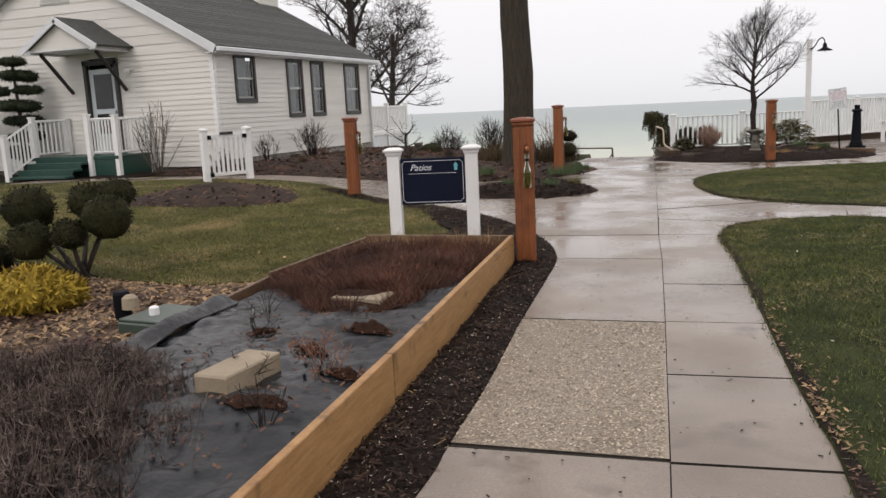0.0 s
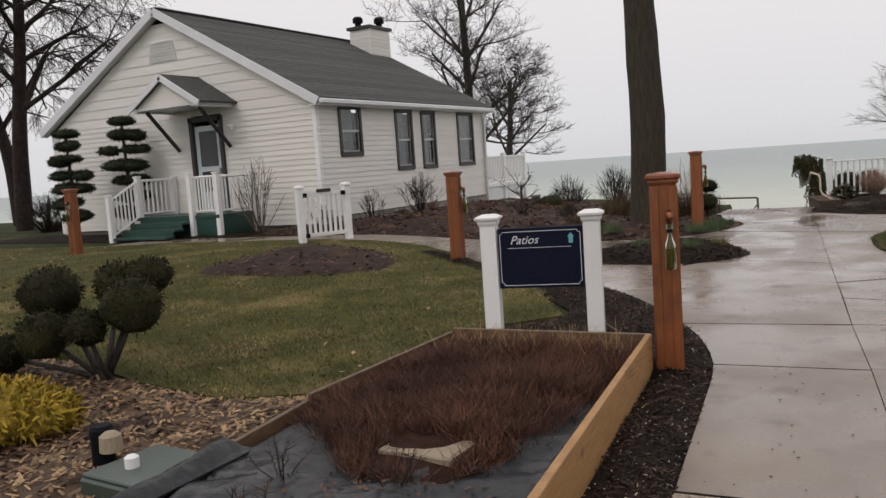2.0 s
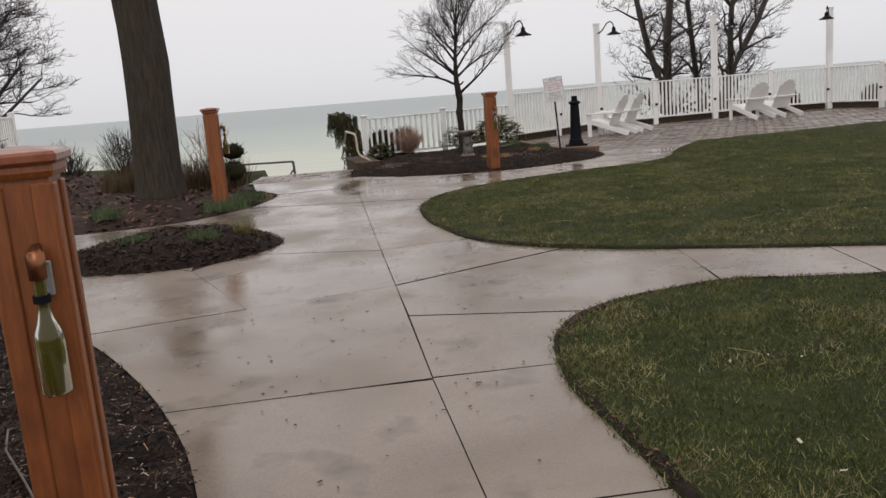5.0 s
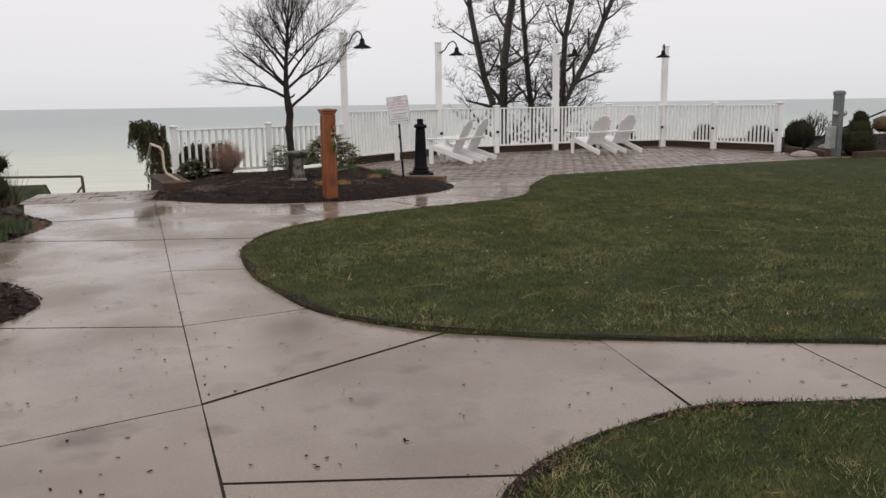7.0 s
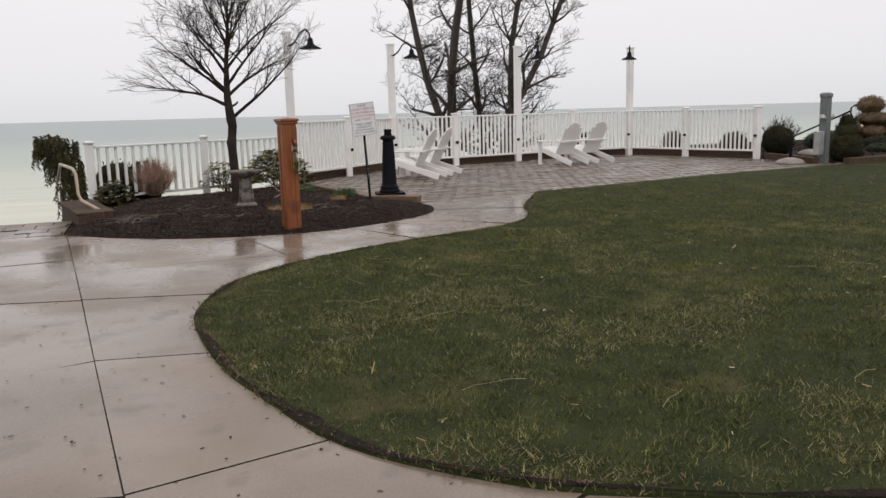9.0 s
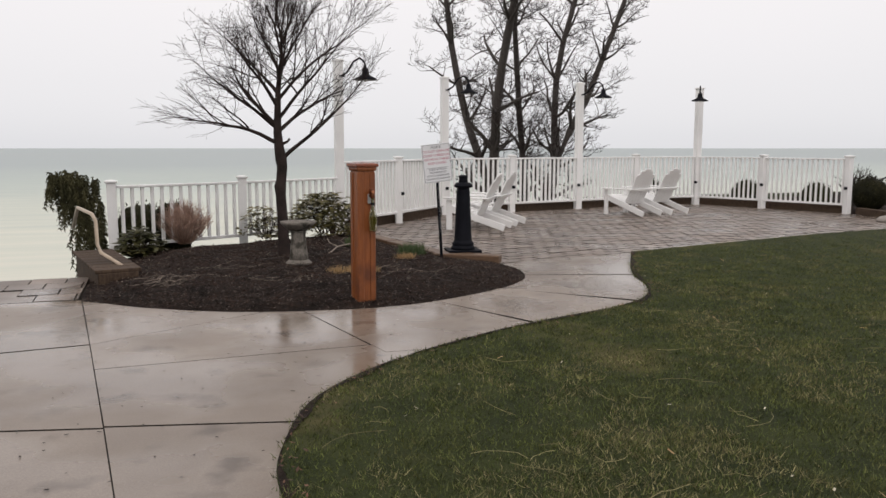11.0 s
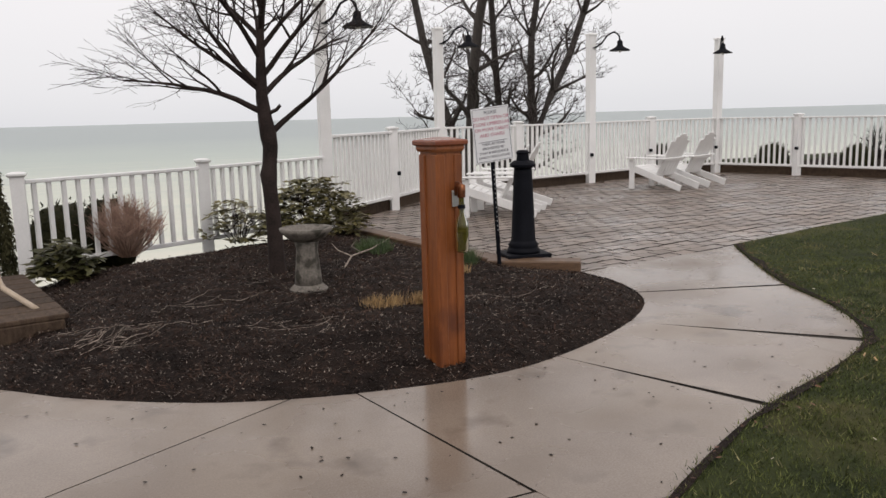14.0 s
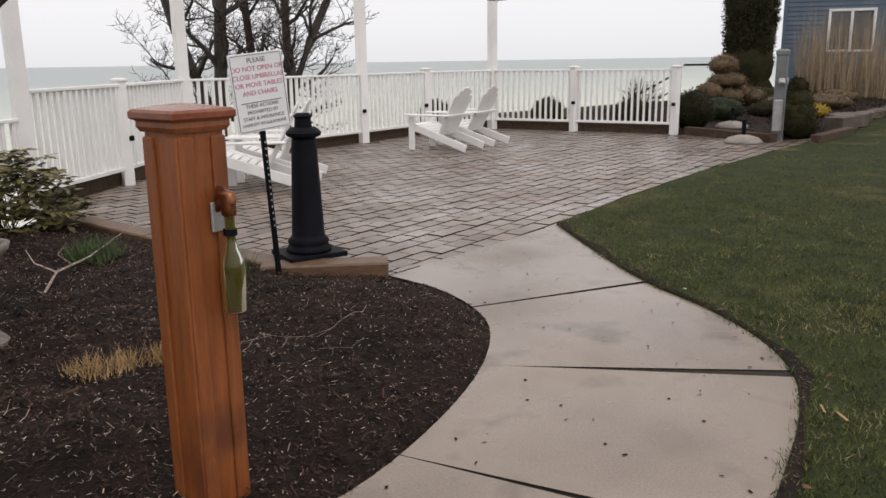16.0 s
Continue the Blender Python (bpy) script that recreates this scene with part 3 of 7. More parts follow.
LEAFBED = rounded([(-0.9, 1.2), (-3.5, 1.0), (-7.5, 4.0), (-8.2, 7.5), (-5.6, 7.7), (-4.3, 7.4), (-3.2, 7.2), (-2.6, 7.5), (-2.3, 8.5), (-2.1, 8.5), (-2.1, 6.8), (-1.83, 4.3), (-1.75, 2.6)], 1)
_, LEAFBED_H = bed("leaf_strewn_bed", LEAFBED, 0.05, LITTER, "garden bed strewn with tan leaf litter", "flower bed", reach=0.5, step=0.2)
MOUND = rounded([(-8.1, 11.2), (-8.6, 13.6), (-8.4, 14.7), (-6.6, 14.6), (-5.6, 13.6), (-5.3, 12.5), (-6.6, 11.3)])
_, MOUND_H = bed("mulch_mound", MOUND, 0.12, BROWNBED, "low brown mulch mound in the lawn", "flower bed", reach=0.9, step=0.2)


PINEBED = [(-21.0, 16.8), (-17.5, 16.55), (-14.4, 16.35), (-12.05, 16.65), (-12.05, 18.15), (-21.0, 18.6)]
_, PINEBED_H = bed("mulch_bed", PINEBED, 0.05, SOIL, "dark mulch bed below the clipped pines", "flower bed", reach=0.4, step=0.25)


def lawn_height(x, y):
    return 0.012 + rise(x, y) + 0.02 * noise.noise((x * 0.8, y * 0.8, 4.0))


BACKLAWN = LAWN_EDGE + [(16, 9.0), (24, 14), (24, 26), (18, 25.2), (14.9, 24.3)] + [(13.3, 24.16), (10.0, 23.61), (7.6, 23.06)]
FRONTLAWN = NEAR_EDGE + [(6, -4), (13, 2), (14, 7.5)]
LEFTLAWN = [q for q in LEFT_EDGE if q[1] > 12.4 and q[0] < -2.6] + [(-18, 15.0), (-18, 6), (-8.2, 7.5), (-5.6, 7.7), (-4.3, 7.4), (-3.2, 7.2), (-2.6, 7.5), (-2.3, 8.62), (-2.6, 9.4), (-1.95, 10.3), (-2.6, 11.4)]
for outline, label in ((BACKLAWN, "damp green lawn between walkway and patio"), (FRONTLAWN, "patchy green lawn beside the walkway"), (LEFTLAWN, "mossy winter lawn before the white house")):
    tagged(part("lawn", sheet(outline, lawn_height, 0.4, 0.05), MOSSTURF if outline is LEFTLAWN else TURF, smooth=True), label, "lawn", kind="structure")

# ---- raised planter: plank board, fabric, heather ----
planter = thing("raised_planter", (0, 0, 0), 0, "long raised garden bed edged with pine planks", "planter")


def board(a, b, z0, z1, thick, name, label="", material=PLANK):
    d = Vector((b[0] - a[0], b[1] - a[1], 0))
    at = ((a[0] + b[0]) / 2, (a[1] + b[1]) / 2, (z0 + z1) / 2)
    return part(name, box((d.length, thick, z1 - z0), at, (0, 0, math.degrees(math.atan2(d.y, d.x))), 0.004), material, planter, label)


board((-0.03, 2.3), (-0.28, 4.9), -0.03, 0.27, 0.04, "plank")
board((-0.282, 4.92), (-0.67, 8.52), -0.03, 0.27, 0.04, "plank")
board((-0.68, 8.56), (-2.12, 8.5), -0.03, 0.26, 0.035, "plank", "thin wet brown edging board", WETPLANK)
board((-2.12, 8.48), (-2.14, 6.8), -0.03, 0.24, 0.03, "plank", "thin wet brown edging board", WETPLANK)
board((-2.14, 6.78), (-1.82, 4.2), -0.03, 0.21, 0.03, "plank", "thin wet brown edging board", WETPLANK)


def fabric_h(x, y):
    return 0.145 + 0.035 * noise.noise((x * 2.2, y * 2.2, 0)) + 0.022 * noise.noise((x * 6, y * 3.5, 3)) + 0.03 * abs(noise.noise((x * 7 + y * 3, y * 4, 7))) + 0.012 * abs(noise.noise((x * 17, y * 9, 2))) + 0.03 * abs(noise.noise((x * 3.5 - y * 5, y * 1.3, 11))) ** 0.7


part("weed_fabric", sheet([(-0.24, 3.4), (-0.70, 8.3), (-2.08, 8.3), (-2.08, 6.8), (-1.78, 4.3), (-1.7, 3.0), (-0.2, 3.0)], fabric_h, 0.035), FABRIC, planter, "wrinkled black landscape fabric", smooth=True)
flap = sheet([(-1.74, 4.75), (-1.9, 5.4), (-1.97, 6.15), (-2.1, 6.05), (-2.06, 5.45), (-1.93, 4.75)], lambda x, y: 0.16 + 0.085 * math.exp(-((x + 1.68 + 0.125 * (y - 3.0)) / 0.07) ** 2) + 0.025 * noise.noise((x * 6, y * 4, 1)), 0.035, 0.01)
part("fabric_flap", flap, FABRIC, planter, "folded edge of black fabric", smooth=True)

# ---- the walkway's slabs ----
J = joint_x
CELLS = []
for y0, y1, dy in ((-4, -1.7, 0.1), (-1.7, 0.35, 0.1), (0.35, 2.45, 0.15), (2.45, 4.61, 0.25), (4.61, 6.73, 0.2), (6.73, 8.93, 0.2), (8.93, 10.3, 0.2)):
    CELLS.append([(-2.2, y0 - dy), (J(y0), y0), (J(y1), y1), (-2.2, y1 - dy)])
CELLS += [
    [(-2.9, 9.9), (0.45, 10.3), (0.23, 12.37), (-0.8, 12.03), (-2.9, 11.34)],
    [(-0.8, 12.03), (0.23, 12.37), (0.07, 13.83), (-1.3, 14.2), (-1.59, 13.59)],
    [(-0.8, 12.03), (-1.59, 13.59), (-3.1, 14.9), (-4.6, 13.1), (-2.9, 11.34)],
    [(-1.3, 14.2), (0.07, 13.83), (-0.13, 15.7), (-1.9, 15.25)],
    [(-1.9, 15.1), (-0.13, 15.7), (-0.31, 17.42), (-2.5, 17.95)],
    [(-2.5, 17.95), (-0.31, 17.42), (-0.52, 19.37), (-2.8, 19.1)],
    [(-2.8, 19.1), (-0.52, 19.37), (-0.70, 20.98), (-2.8, 20.1)],
    [(-2.8, 20.1), (-0.70, 20.98), (-0.74, 21.4), (-2.8, 21.4)],
    [(-3.1, 14.9), (-1.59, 13.59), (-1.9, 15.25), (-2.5, 18.1), (-4.4, 17.2)],
    [(-4.6, 13.1), (-3.1, 14.9), (-4.4, 17.2), (-6.2, 17.2), (-6.4, 14.6)],
    [(-6.4, 14.6), (-6.2, 17.2), (-8.2, 17.2), (-8.4, 14.6)], [(-8.4, 14.6), (-8.2, 17.2), (-10.2, 17.2), (-10.4, 14.6)], [(-10.4, 14.6), (-10.2, 17.2), (-12.2, 17.2), (-12.4, 14.6)], [(-12.4, 14.6), (-12.2, 17.2), (-15, 17.2), (-15, 14.6)],
]
for y0, y1 in ((-4, -2.9), (-2.9, -1.8), (-1.8, -0.75), (-0.75, 0.3), (0.3, 1.4), (1.4, 2.45), (2.45, 3.5), (3.5, 4.59), (4.59, 5.68), (5.68, 6.75), (6.75, 7.88), (7.88, 8.96), (8.96, 10.32)):
    CELLS.append([(J(y0), y0), (2.4, y0 + 0.15), (2.4, y1 + 0.15), (J(y1), y1)])
CELLS += [
    [(0.45, 10.32), (2.0, 10.42), (1.45, 11.26), (0.33, 11.5)],
    [(0.33, 11.5), (1.45, 11.26), (2.2, 11.1), (2.41, 11.69), (2.48, 12.79), (1.63, 13.21), (0.23, 12.37)],
    [(0.23, 12.37), (1.63, 13.21), (1.6, 13.9), (1.3, 14.16), (0.07, 13.84)],
    [(0.07, 13.84), (1.3, 14.16), (1.3, 15.45), (-0.13, 15.7)], [(-0.13, 15.7), (1.3, 15.45), (1.0, 17.12), (-0.31, 17.44)],
    [(-0.31, 17.44), (1.0, 17.12), (2.2, 18.44), (1.43, 18.72), (-0.44, 18.64)], [(-0.44, 18.64), (1.43, 18.72), (1.12, 20.35), (-0.52, 19.38)],
    [(-0.52, 19.38), (1.12, 20.35), (1.0, 20.9), (-0.74, 21.4)], [(1.5, 18.4), (2.2, 18.44), (3.2, 18.4), (2.96, 19.0), (2.44, 20.14), (2.26, 20.6), (1.07, 20.6)],
    [(3.2, 18.4), (4.8, 18.9), (4.23, 19.55), (3.33, 20.57), (2.9, 21.0), (2.26, 20.6), (2.44, 20.14)], [(4.23, 19.55), (5.6, 20.8), (5.06, 20.97), (3.89, 21.34), (3.0, 21.6), (2.9, 21.0), (3.33, 20.57)],
    [(3.0, 21.6), (3.89, 21.34), (5.06, 20.97), (5.8, 20.75), (6.6, 22.72), (3.5, 22.18)],
]
for k in range(9):
    u, v = 2.48 + 1.04 * k, 2.41 + 0.98 * k
    CELLS.append([(v, 11.69 - 0.36 * k - 0.3), (v + 0.98, 11.33 - 0.36 * k - 0.3), (u + 1.04, 12.79 - 0.385 * (k + 1) + 0.3), (u, 12.79 - 0.385 * k + 0.3)])
for number, cell in enumerate(CELLS):
    piece = clip(PAVED, shrunk(cell, 0.0028, 0.014 if number < 7 else 0.005 if number > 39 else 0.009))
    if len(piece) < 3 or abs(area_of(piece)) < 0.03:
        continue
    z = R.uniform(-0.004, 0.003)
    co, fs = prism(piece, z, z - 0.05)
    earthen_sides(part("slab", ([(x, y, h + rise(x, y)) for x, y, h in co], fs), PEBBLE if number == 4 else CONCRETE, pavement, "rough exposed-aggregate slab" if number == 4 else ""))

# ---- patio of concrete pavers ----
patio = tagged(part("patio", sheet(PATIO, lambda x, y: -0.02, 0.6), JOINT), "patio of tumbled grey-brown concrete pavers, wet", "patio", kind="structure")
ca, sa = math.cos(radians(14)), math.sin(radians(14))
rest_co, rest_fs, made = [], [], 0
near_pavers = []
for j in range(-6, 62):
    for i in range(-8, 62):
        u0, v0 = (i + (0.5 if j % 2 else 0)) * 0.25, j * 0.17
        quad = [(u0, v0), (u0 + 0.25, v0), (u0 + 0.25, v0 + 0.17), (u0, v0 + 0.17)]
        quad = [(3.0 + ca * u - sa * v, 21.2 + sa * u + ca * v) for u, v in quad]
        mx, my = sum(q[0] for q in quad) / 4, sum(q[1] for q in quad) / 4
        if not inside(mx, my, PATIO) and edge_gap(mx, my, PATIO) > 0.2:
            continue
        piece = clip(PATIO, shrunk(quad, 0.009))
        if len(piece) < 3 or abs(area_of(piece)) < 0.004:
            continue
        near_pavers.append((math.hypot(mx - 4.5, my - 23.5), piece))
near_pavers.sort(key=lambda q: q[0])
for number, (_, piece) in enumerate(near_pavers):
    z = R.uniform(-0.003, 0.004)
    if number < 300:
        earthen_sides(part("paver", prism(piece, z, z - 0.03), PAVER, patio))
    else:
        c, f = prism(piece, z, z - 0.03)
        rest_fs += [tuple(len(rest_co) + k for k in q) for q in f]
        rest_co += c
tagged(earthen_sides(part("pavers", (rest_co, rest_fs), PAVER, patio)), kind="stuff")
brick_band = tagged(part("paver_band", (prism([(-2.6, 21.31), (-0.76, 21.31), (-0.76, 22.75), (-2.6, 22.75)], -0.03, -0.1)), JOINT), "band of flat stone pavers at the stair head", "pavement", kind="structure")
for j in range(4):
    for i in range(-1, 7):
        x0 = -2.6 + 0.36 * (i + 0.5 * (j % 2))
        quad = clip([(-2.6, 21.31), (-0.77, 21.31), (-0.77, 22.74), (-2.6, 22.74)], shrunk([(x0, 21.32 + 0.355 * j), (x0 + 0.36, 21.32 + 0.355 * j), (x0 + 0.36, 21.67 + 0.355 * j), (x0, 21.67 + 0.355 * j)], 0.007))
        if len(quad) > 2:
            z = R.uniform(-0.008, 0.002)
            earthen_sides(part("paver", prism(quad, z, z - 0.05), PAVER, brick_band))

# ---- cedar bollard posts with bottle lanterns ----
def cedar_post(at, turn, side, high=1.29):
    post = thing("cedar_post", at, turn, "orange-stained cedar post with a wine bottle torch hung on it", "post", "cedar bollards")
    h = 0.079
    part("shaft", lathe([(h, -0.03), (h, high - 0.05)], 4, square=True), CEDAR, post)
    for k in range(4):
        a = math.pi / 2 * k
        c = Vector((math.cos(a), math.sin(a), 0)) * (h + 0.002)
        for s in (-1, 1):
            o = c + Vector((-math.sin(a), math.cos(a), 0)) * s * (h - 0.022)
            part("corner_trim", box((0.016, 0.05, high - 0.07), (o.x, o.y, high / 2 - 0.045), (0, 0, math.degrees(a)), 0.004), CEDAR, post)
    part("neck_moulding", lathe([(0.088, high - 0.065), (0.096, high - 0.05), (0.095, high - 0.035), (0.1, high - 0.03)], 4, square=True), CEDAR, post)
    part("cap", lathe([(0.104, high - 0.03), (0.110, high - 0.024), (0.110, high - 0.008), (0.103, high), (0.05, high + 0.01), (0.02, high + 0.014)], 4, square=True), CEDARCAP, post, "wet red-brown cap board")
    d = Vector((math.cos(side), math.sin(side), 0))
    off = Vector((-d.y, d.x, 0)) * 0.03
    f = h / max(abs(d.x), abs(d.y)) + 0.012
    q = d * f + off
    part("bracket", box((0.012, 0.045, 0.09), (q.x, q.y, high - 0.32), (0, 0, math.degrees(side)), 0.003), STEEL, post, "small galvanised mounting plate")
    arm = d * (f + 0.055) + off
    part("elbow", tube([(q.x, q.y, high - 0.30), (q.x + 0.5 * (arm.x - q.x), q.y + 0.5 * (arm.y - q.y), high - 0.24), (arm.x, arm.y, high - 0.25), (arm.x, arm.y, high - 0.31)], [0.012, 0.02, 0.024, 0.022], 10), BRASS, post, "copper pipe elbow", True)
    bottle = part("bottle", lathe([(0.014, 0.0), (0.0155, -0.02), (0.0145, -0.09), (0.02, -0.12), (0.034, -0.155), (0.037, -0.18), (0.037, -0.31), (0.03, -0.32)], 16, (arm.x, arm.y, high - 0.29)), BOTTLE, post, "upright olive-green glass bottle", True)
    part("collar", lathe([(0.021, -0.03), (0.021, -0.05)], 12, (arm.x, arm.y, high - 0.32)), BLACK, bottle, "black retaining ring")
    part("oil", lathe([(0.031, -0.30), (0.031, -0.2)], 12, (arm.x, arm.y, high - 0.295)), OIL, bottle, "olive-green liquid")
    return post


cedar_post((-0.56, 8.62, 0.02), 13, radians(-90))
cedar_post((-4.98, 14.0, 0.06), 4, radians(0))
cedar_post((-2.2, 17.55, 0.1), 4, radians(0))
cedar_post((1.765, 20.31, 0.0), 12, radians(-90))
cedar_post((-13.3, 13.75, 0.2), 4, radians(-90))


# ---- white fences ----
def fence_post(parent, at, high, cap=True, fat=0.06):
    part("post", lathe([(fat, -0.04), (fat, high)], 4, at, square=True), WHITE, parent)
    if cap:
        part("post_cap", lathe([(fat + 0.012, high), (fat + 0.022, high + 0.012), (fat + 0.022, high + 0.03), (0.03, high + 0.045)], 4, at, square=True), WHITE, parent)


def fence_run(parent, a, b, low, top0, top1, gap=0.125):
    """Rails and balusters from post to post."""
    d = Vector((b[0] - a[0], b[1] - a[1], 0))
    n_b = max(2, round(d.length / gap))
    yaw, slope = math.degrees(math.atan2(d.y, d.x)), math.degrees(math.atan2(top1 - top0, d.length))
    mid = ((a[0] + b[0]) / 2, (a[1] + b[1]) / 2)
    part("top_rail", box((d.length - 0.11, 0.075, 0.035), (*mid, (top0 + top1) / 2), (0, -slope, yaw), 0.006), WHITE, parent)
    part("bottom_rail", box((d.length - 0.11, 0.05, 0.045), (*mid, low), (0, 0, yaw), 0.005), WHITE, parent)
    for k in range(1, n_b):
        f = k / n_b
        t = top0 + f * (top1 - top0) - 0.015
        part("baluster", box((0.038, 0.038, t - low), (a[0] + f * d.x, a[1] + f * d.y, (t + low) / 2), (0, 0, yaw)), WHITE, parent)


def lamp_post(at, arm_yaw, high=2.85):
    """A white post with a black gooseneck barn lamp."""
    lamp = thing("lamp_post", at, 0, "white square post with a black gooseneck barn lamp", "lamp post", "patio lamp posts")
    part("pole", lathe([(0.07, -0.04), (0.07, high - 0.05)], 4, square=True), WHITE, lamp)
    part("pole_cap", lathe([(0.085, high - 0.05), (0.085, high - 0.02), (0.03, high)], 4, square=True), WHITE, lamp)
    d = Vector((math.cos(arm_yaw), math.sin(arm_yaw), 0))
    z = high - 0.28
    pts = [d * 0.07 + Vector((0, 0, z)), d * 0.2 + Vector((0, 0, z + 0.06)), d * 0.33 + Vector((0, 0, z + 0.22)), d * 0.46 + Vector((0, 0, z + 0.27)), d * 0.55 + Vector((0, 0, z + 0.2)), d * 0.57 + Vector((0, 0, z + 0.1))]
    line = [tuple(q) for q in pts]
    part("gooseneck", tube(line, 0.016, 8), BLACK, lamp, "curved black steel arm", True)
    part("wall_plate", lathe([(0.05, 0), (0.05, 0.02)], 12, (d.x * 0.075, d.y * 0.075, z - 0.01)), BLACK, lamp)
    e = d * 0.57
    part("shade", lathe([(0.02, z + 0.12), (0.05, z + 0.09), (0.055, z + 0.02), (0.075, z - 0.01), (0.19, z - 0.07), (0.195, z - 0.085), (0.18, z - 0.08)], 20, (e.x, e.y, 0)), BLACK, lamp, "wide black enamel barn shade", True)
    part("bulb", lathe([(0.02, z - 0.02), (0.04, z - 0.07), (0.02, z - 0.11)], 10, (e.x, e.y, 0)), SIGNFACE, lamp, "frosted bulb", True)
    return lamp


FP = {"a": (-0.6, 24.55), "b": (1.15, 25.4), "lamp1": (2.84, 26.5), "c": (4.2, 27.7), "lamp2": (5.62, 29.2), "d": (7.2, 29.3), "lamp3": (9.02, 29.7), "e": (10.8, 30.15), "lamp4": (12.5, 30.1), "f": (13.15, 28.5), "g": (13.85, 26.7)}
fence = thing("garden_fence", (*FP["a"], 0), 0, "low white vinyl picket railing behind the mulch bed", "fence")
loc = lambda k: (FP[k][0] - FP["a"][0], FP[k][1] - FP["a"][1], 0)
fence_post(fence, loc("a"), 0.95), fence_post(fence, loc("b"), 0.96)
fence_run(fence, loc("a"), loc("b"), 0.12, 0.90, 0.9, 0.135)
fence_run(fence, loc("b"), loc("lamp1"), 0.12, 0.9, 0.9, 0.135)
fence2 = thing("patio_fence", (*FP["lamp1"], 0), 0, "tall white vinyl railing with balusters round the patio", "fence")
loc2 = lambda k: (FP[k][0] - FP["lamp1"][0], FP[k][1] - FP["lamp1"][1], 0)
names = ["lamp1", "c", "lamp2", "d", "lamp3", "e", "lamp4", "f", "g"]
for a, b in zip(names, names[1:]):
    fence_run(fence2, loc2(a), loc2(b), 0.2, 1.16, 1.16, 0.115)
for k in ("c", "d", "e", "f", "g"):
    fence_post(fence2, loc2(k), 1.2)
for k in names[1:]:
    q = loc2(k)
    inward = (Vector((8, 25.5, 0)) - Vector((*FP[k], 0))).normalized() * 0.075
    part("path_light", lathe([(0.035, -0.03), (0.04, 0), (0.035, 0.03)], 10, (q[0] + inward.x, q[1] + inward.y, 0.55)), BLACK, fence2, "small round black deck light")
for k, yaw in (("lamp1", -52), ("lamp2", -50), ("lamp3", -55), ("lamp4", -125)):
    lamp_post((*FP[k], 0), radians(yaw))
kerb = thing("timber_kerb", (*FP["lamp1"], 0), 0, "dark timber kerb under the patio fence", "kerb")
outer = names
for a, b in zip(outer, outer[1:]):
    qa, qb = Vector(loc2(a)), Vector(loc2(b))
    d = qb - qa
    off = Vector((-d.y, d.x, 0)).normalized() * 0.14
    m_ = (qa + qb) / 2 + off
    part("timber", box((d.length + 0.05, 0.14, 0.2), (m_.x, m_.y, 0.06), (0, 0, math.degrees(math.atan2(d.y, d.x))), 0.01), CHEEK, kerb)
edge_kerb = thing("timber_edging", (3.6, 22.4, 0), 0, "weathered timber edging beside the patio", "kerb")
for (a, b, h) in (((3.98, 22.3), (3.28, 22.78), 0.1), ((3.42, 22.85), (3.15, 24.3), 0.09), ((3.15, 24.32), (2.9, 25.7), 0.09)):
    d = Vector((b[0] - a[0], b[1] - a[1], 0))
    part("timber", box((d.length, 0.2, h + 0.06), ((a[0] + b[0]) / 2 - 3.6, (a[1] + b[1]) / 2 - 22.4, h / 2 - 0.03), (0, 0, math.degrees(math.atan2(d.y, d.x))), 0.012), WETPLANK, edge_kerb)


# ---- the white house ----
house = thing("house", (-10.65, 18.25, 0.2), 0, "white clapboard cottage with a dark grey shingle roof", "house")
HX, HY, HZ = -10.65, 18.25, 0.2
WIDE, LONG, EAVE, PEAK = 9.1, 8.6, 2.92, 5.42


def span_rows(length, top_at, holes, flip, z0=0.12, step=0.125, thick=0.1):
    """Lap boards: row by row, cut round openings. flip puts u on -x (front) or y (side)."""
    z, boards = z0, []
    while z < 6:
        u0, u1 = top_at(z + step)
        if u1 - u0 < 0.15:
            break
        cuts = [(u0, u1)]
        for a, b, c, d in holes:
            if z + step > c + 0.01 and z < d - 0.01:
                cuts = [q for s, e_ in cuts for q in ((s, min(e_, a)), (max(s, b), e_)) if q[1] - q[0] > 0.02]
        b0, b1 = top_at(z)
        for s, e_ in cuts:
            prof = [(0.0, z + 0.001), (0.022, z - 0.004), (0.006, z + step - 0.001), (-thick, z + step - 0.001), (-thick, z + 0.001)]
            co = []
            for u in (s, e_):
                for o, zz in prof:
                    v = (b0 if s == u0 and u == s else b1 if e_ == u1 and u == e_ else u) if zz < z + step / 2 and b1 - b0 > 0 else u
                    co.append((-v, -o, zz) if flip else (o, v, zz))
            fs = [(0, 1, 2, 3, 4), (9, 8, 7, 6, 5)] + [(k, (k + 1) % 5, 5 + (k + 1) % 5, 5 + k) for k in range(5)]
            boards.append((co, fs))
        z += step
        if flip and z > EAVE - 0.15:
            step = 0.235
    return boards


def gable(z):
    if z < EAVE - 0.1:
        return 0.0, WIDE
    f = (z - EAVE + 0.1) / (PEAK - EAVE + 0.1)
    return WIDE / 2 * f, WIDE - WIDE / 2 * f


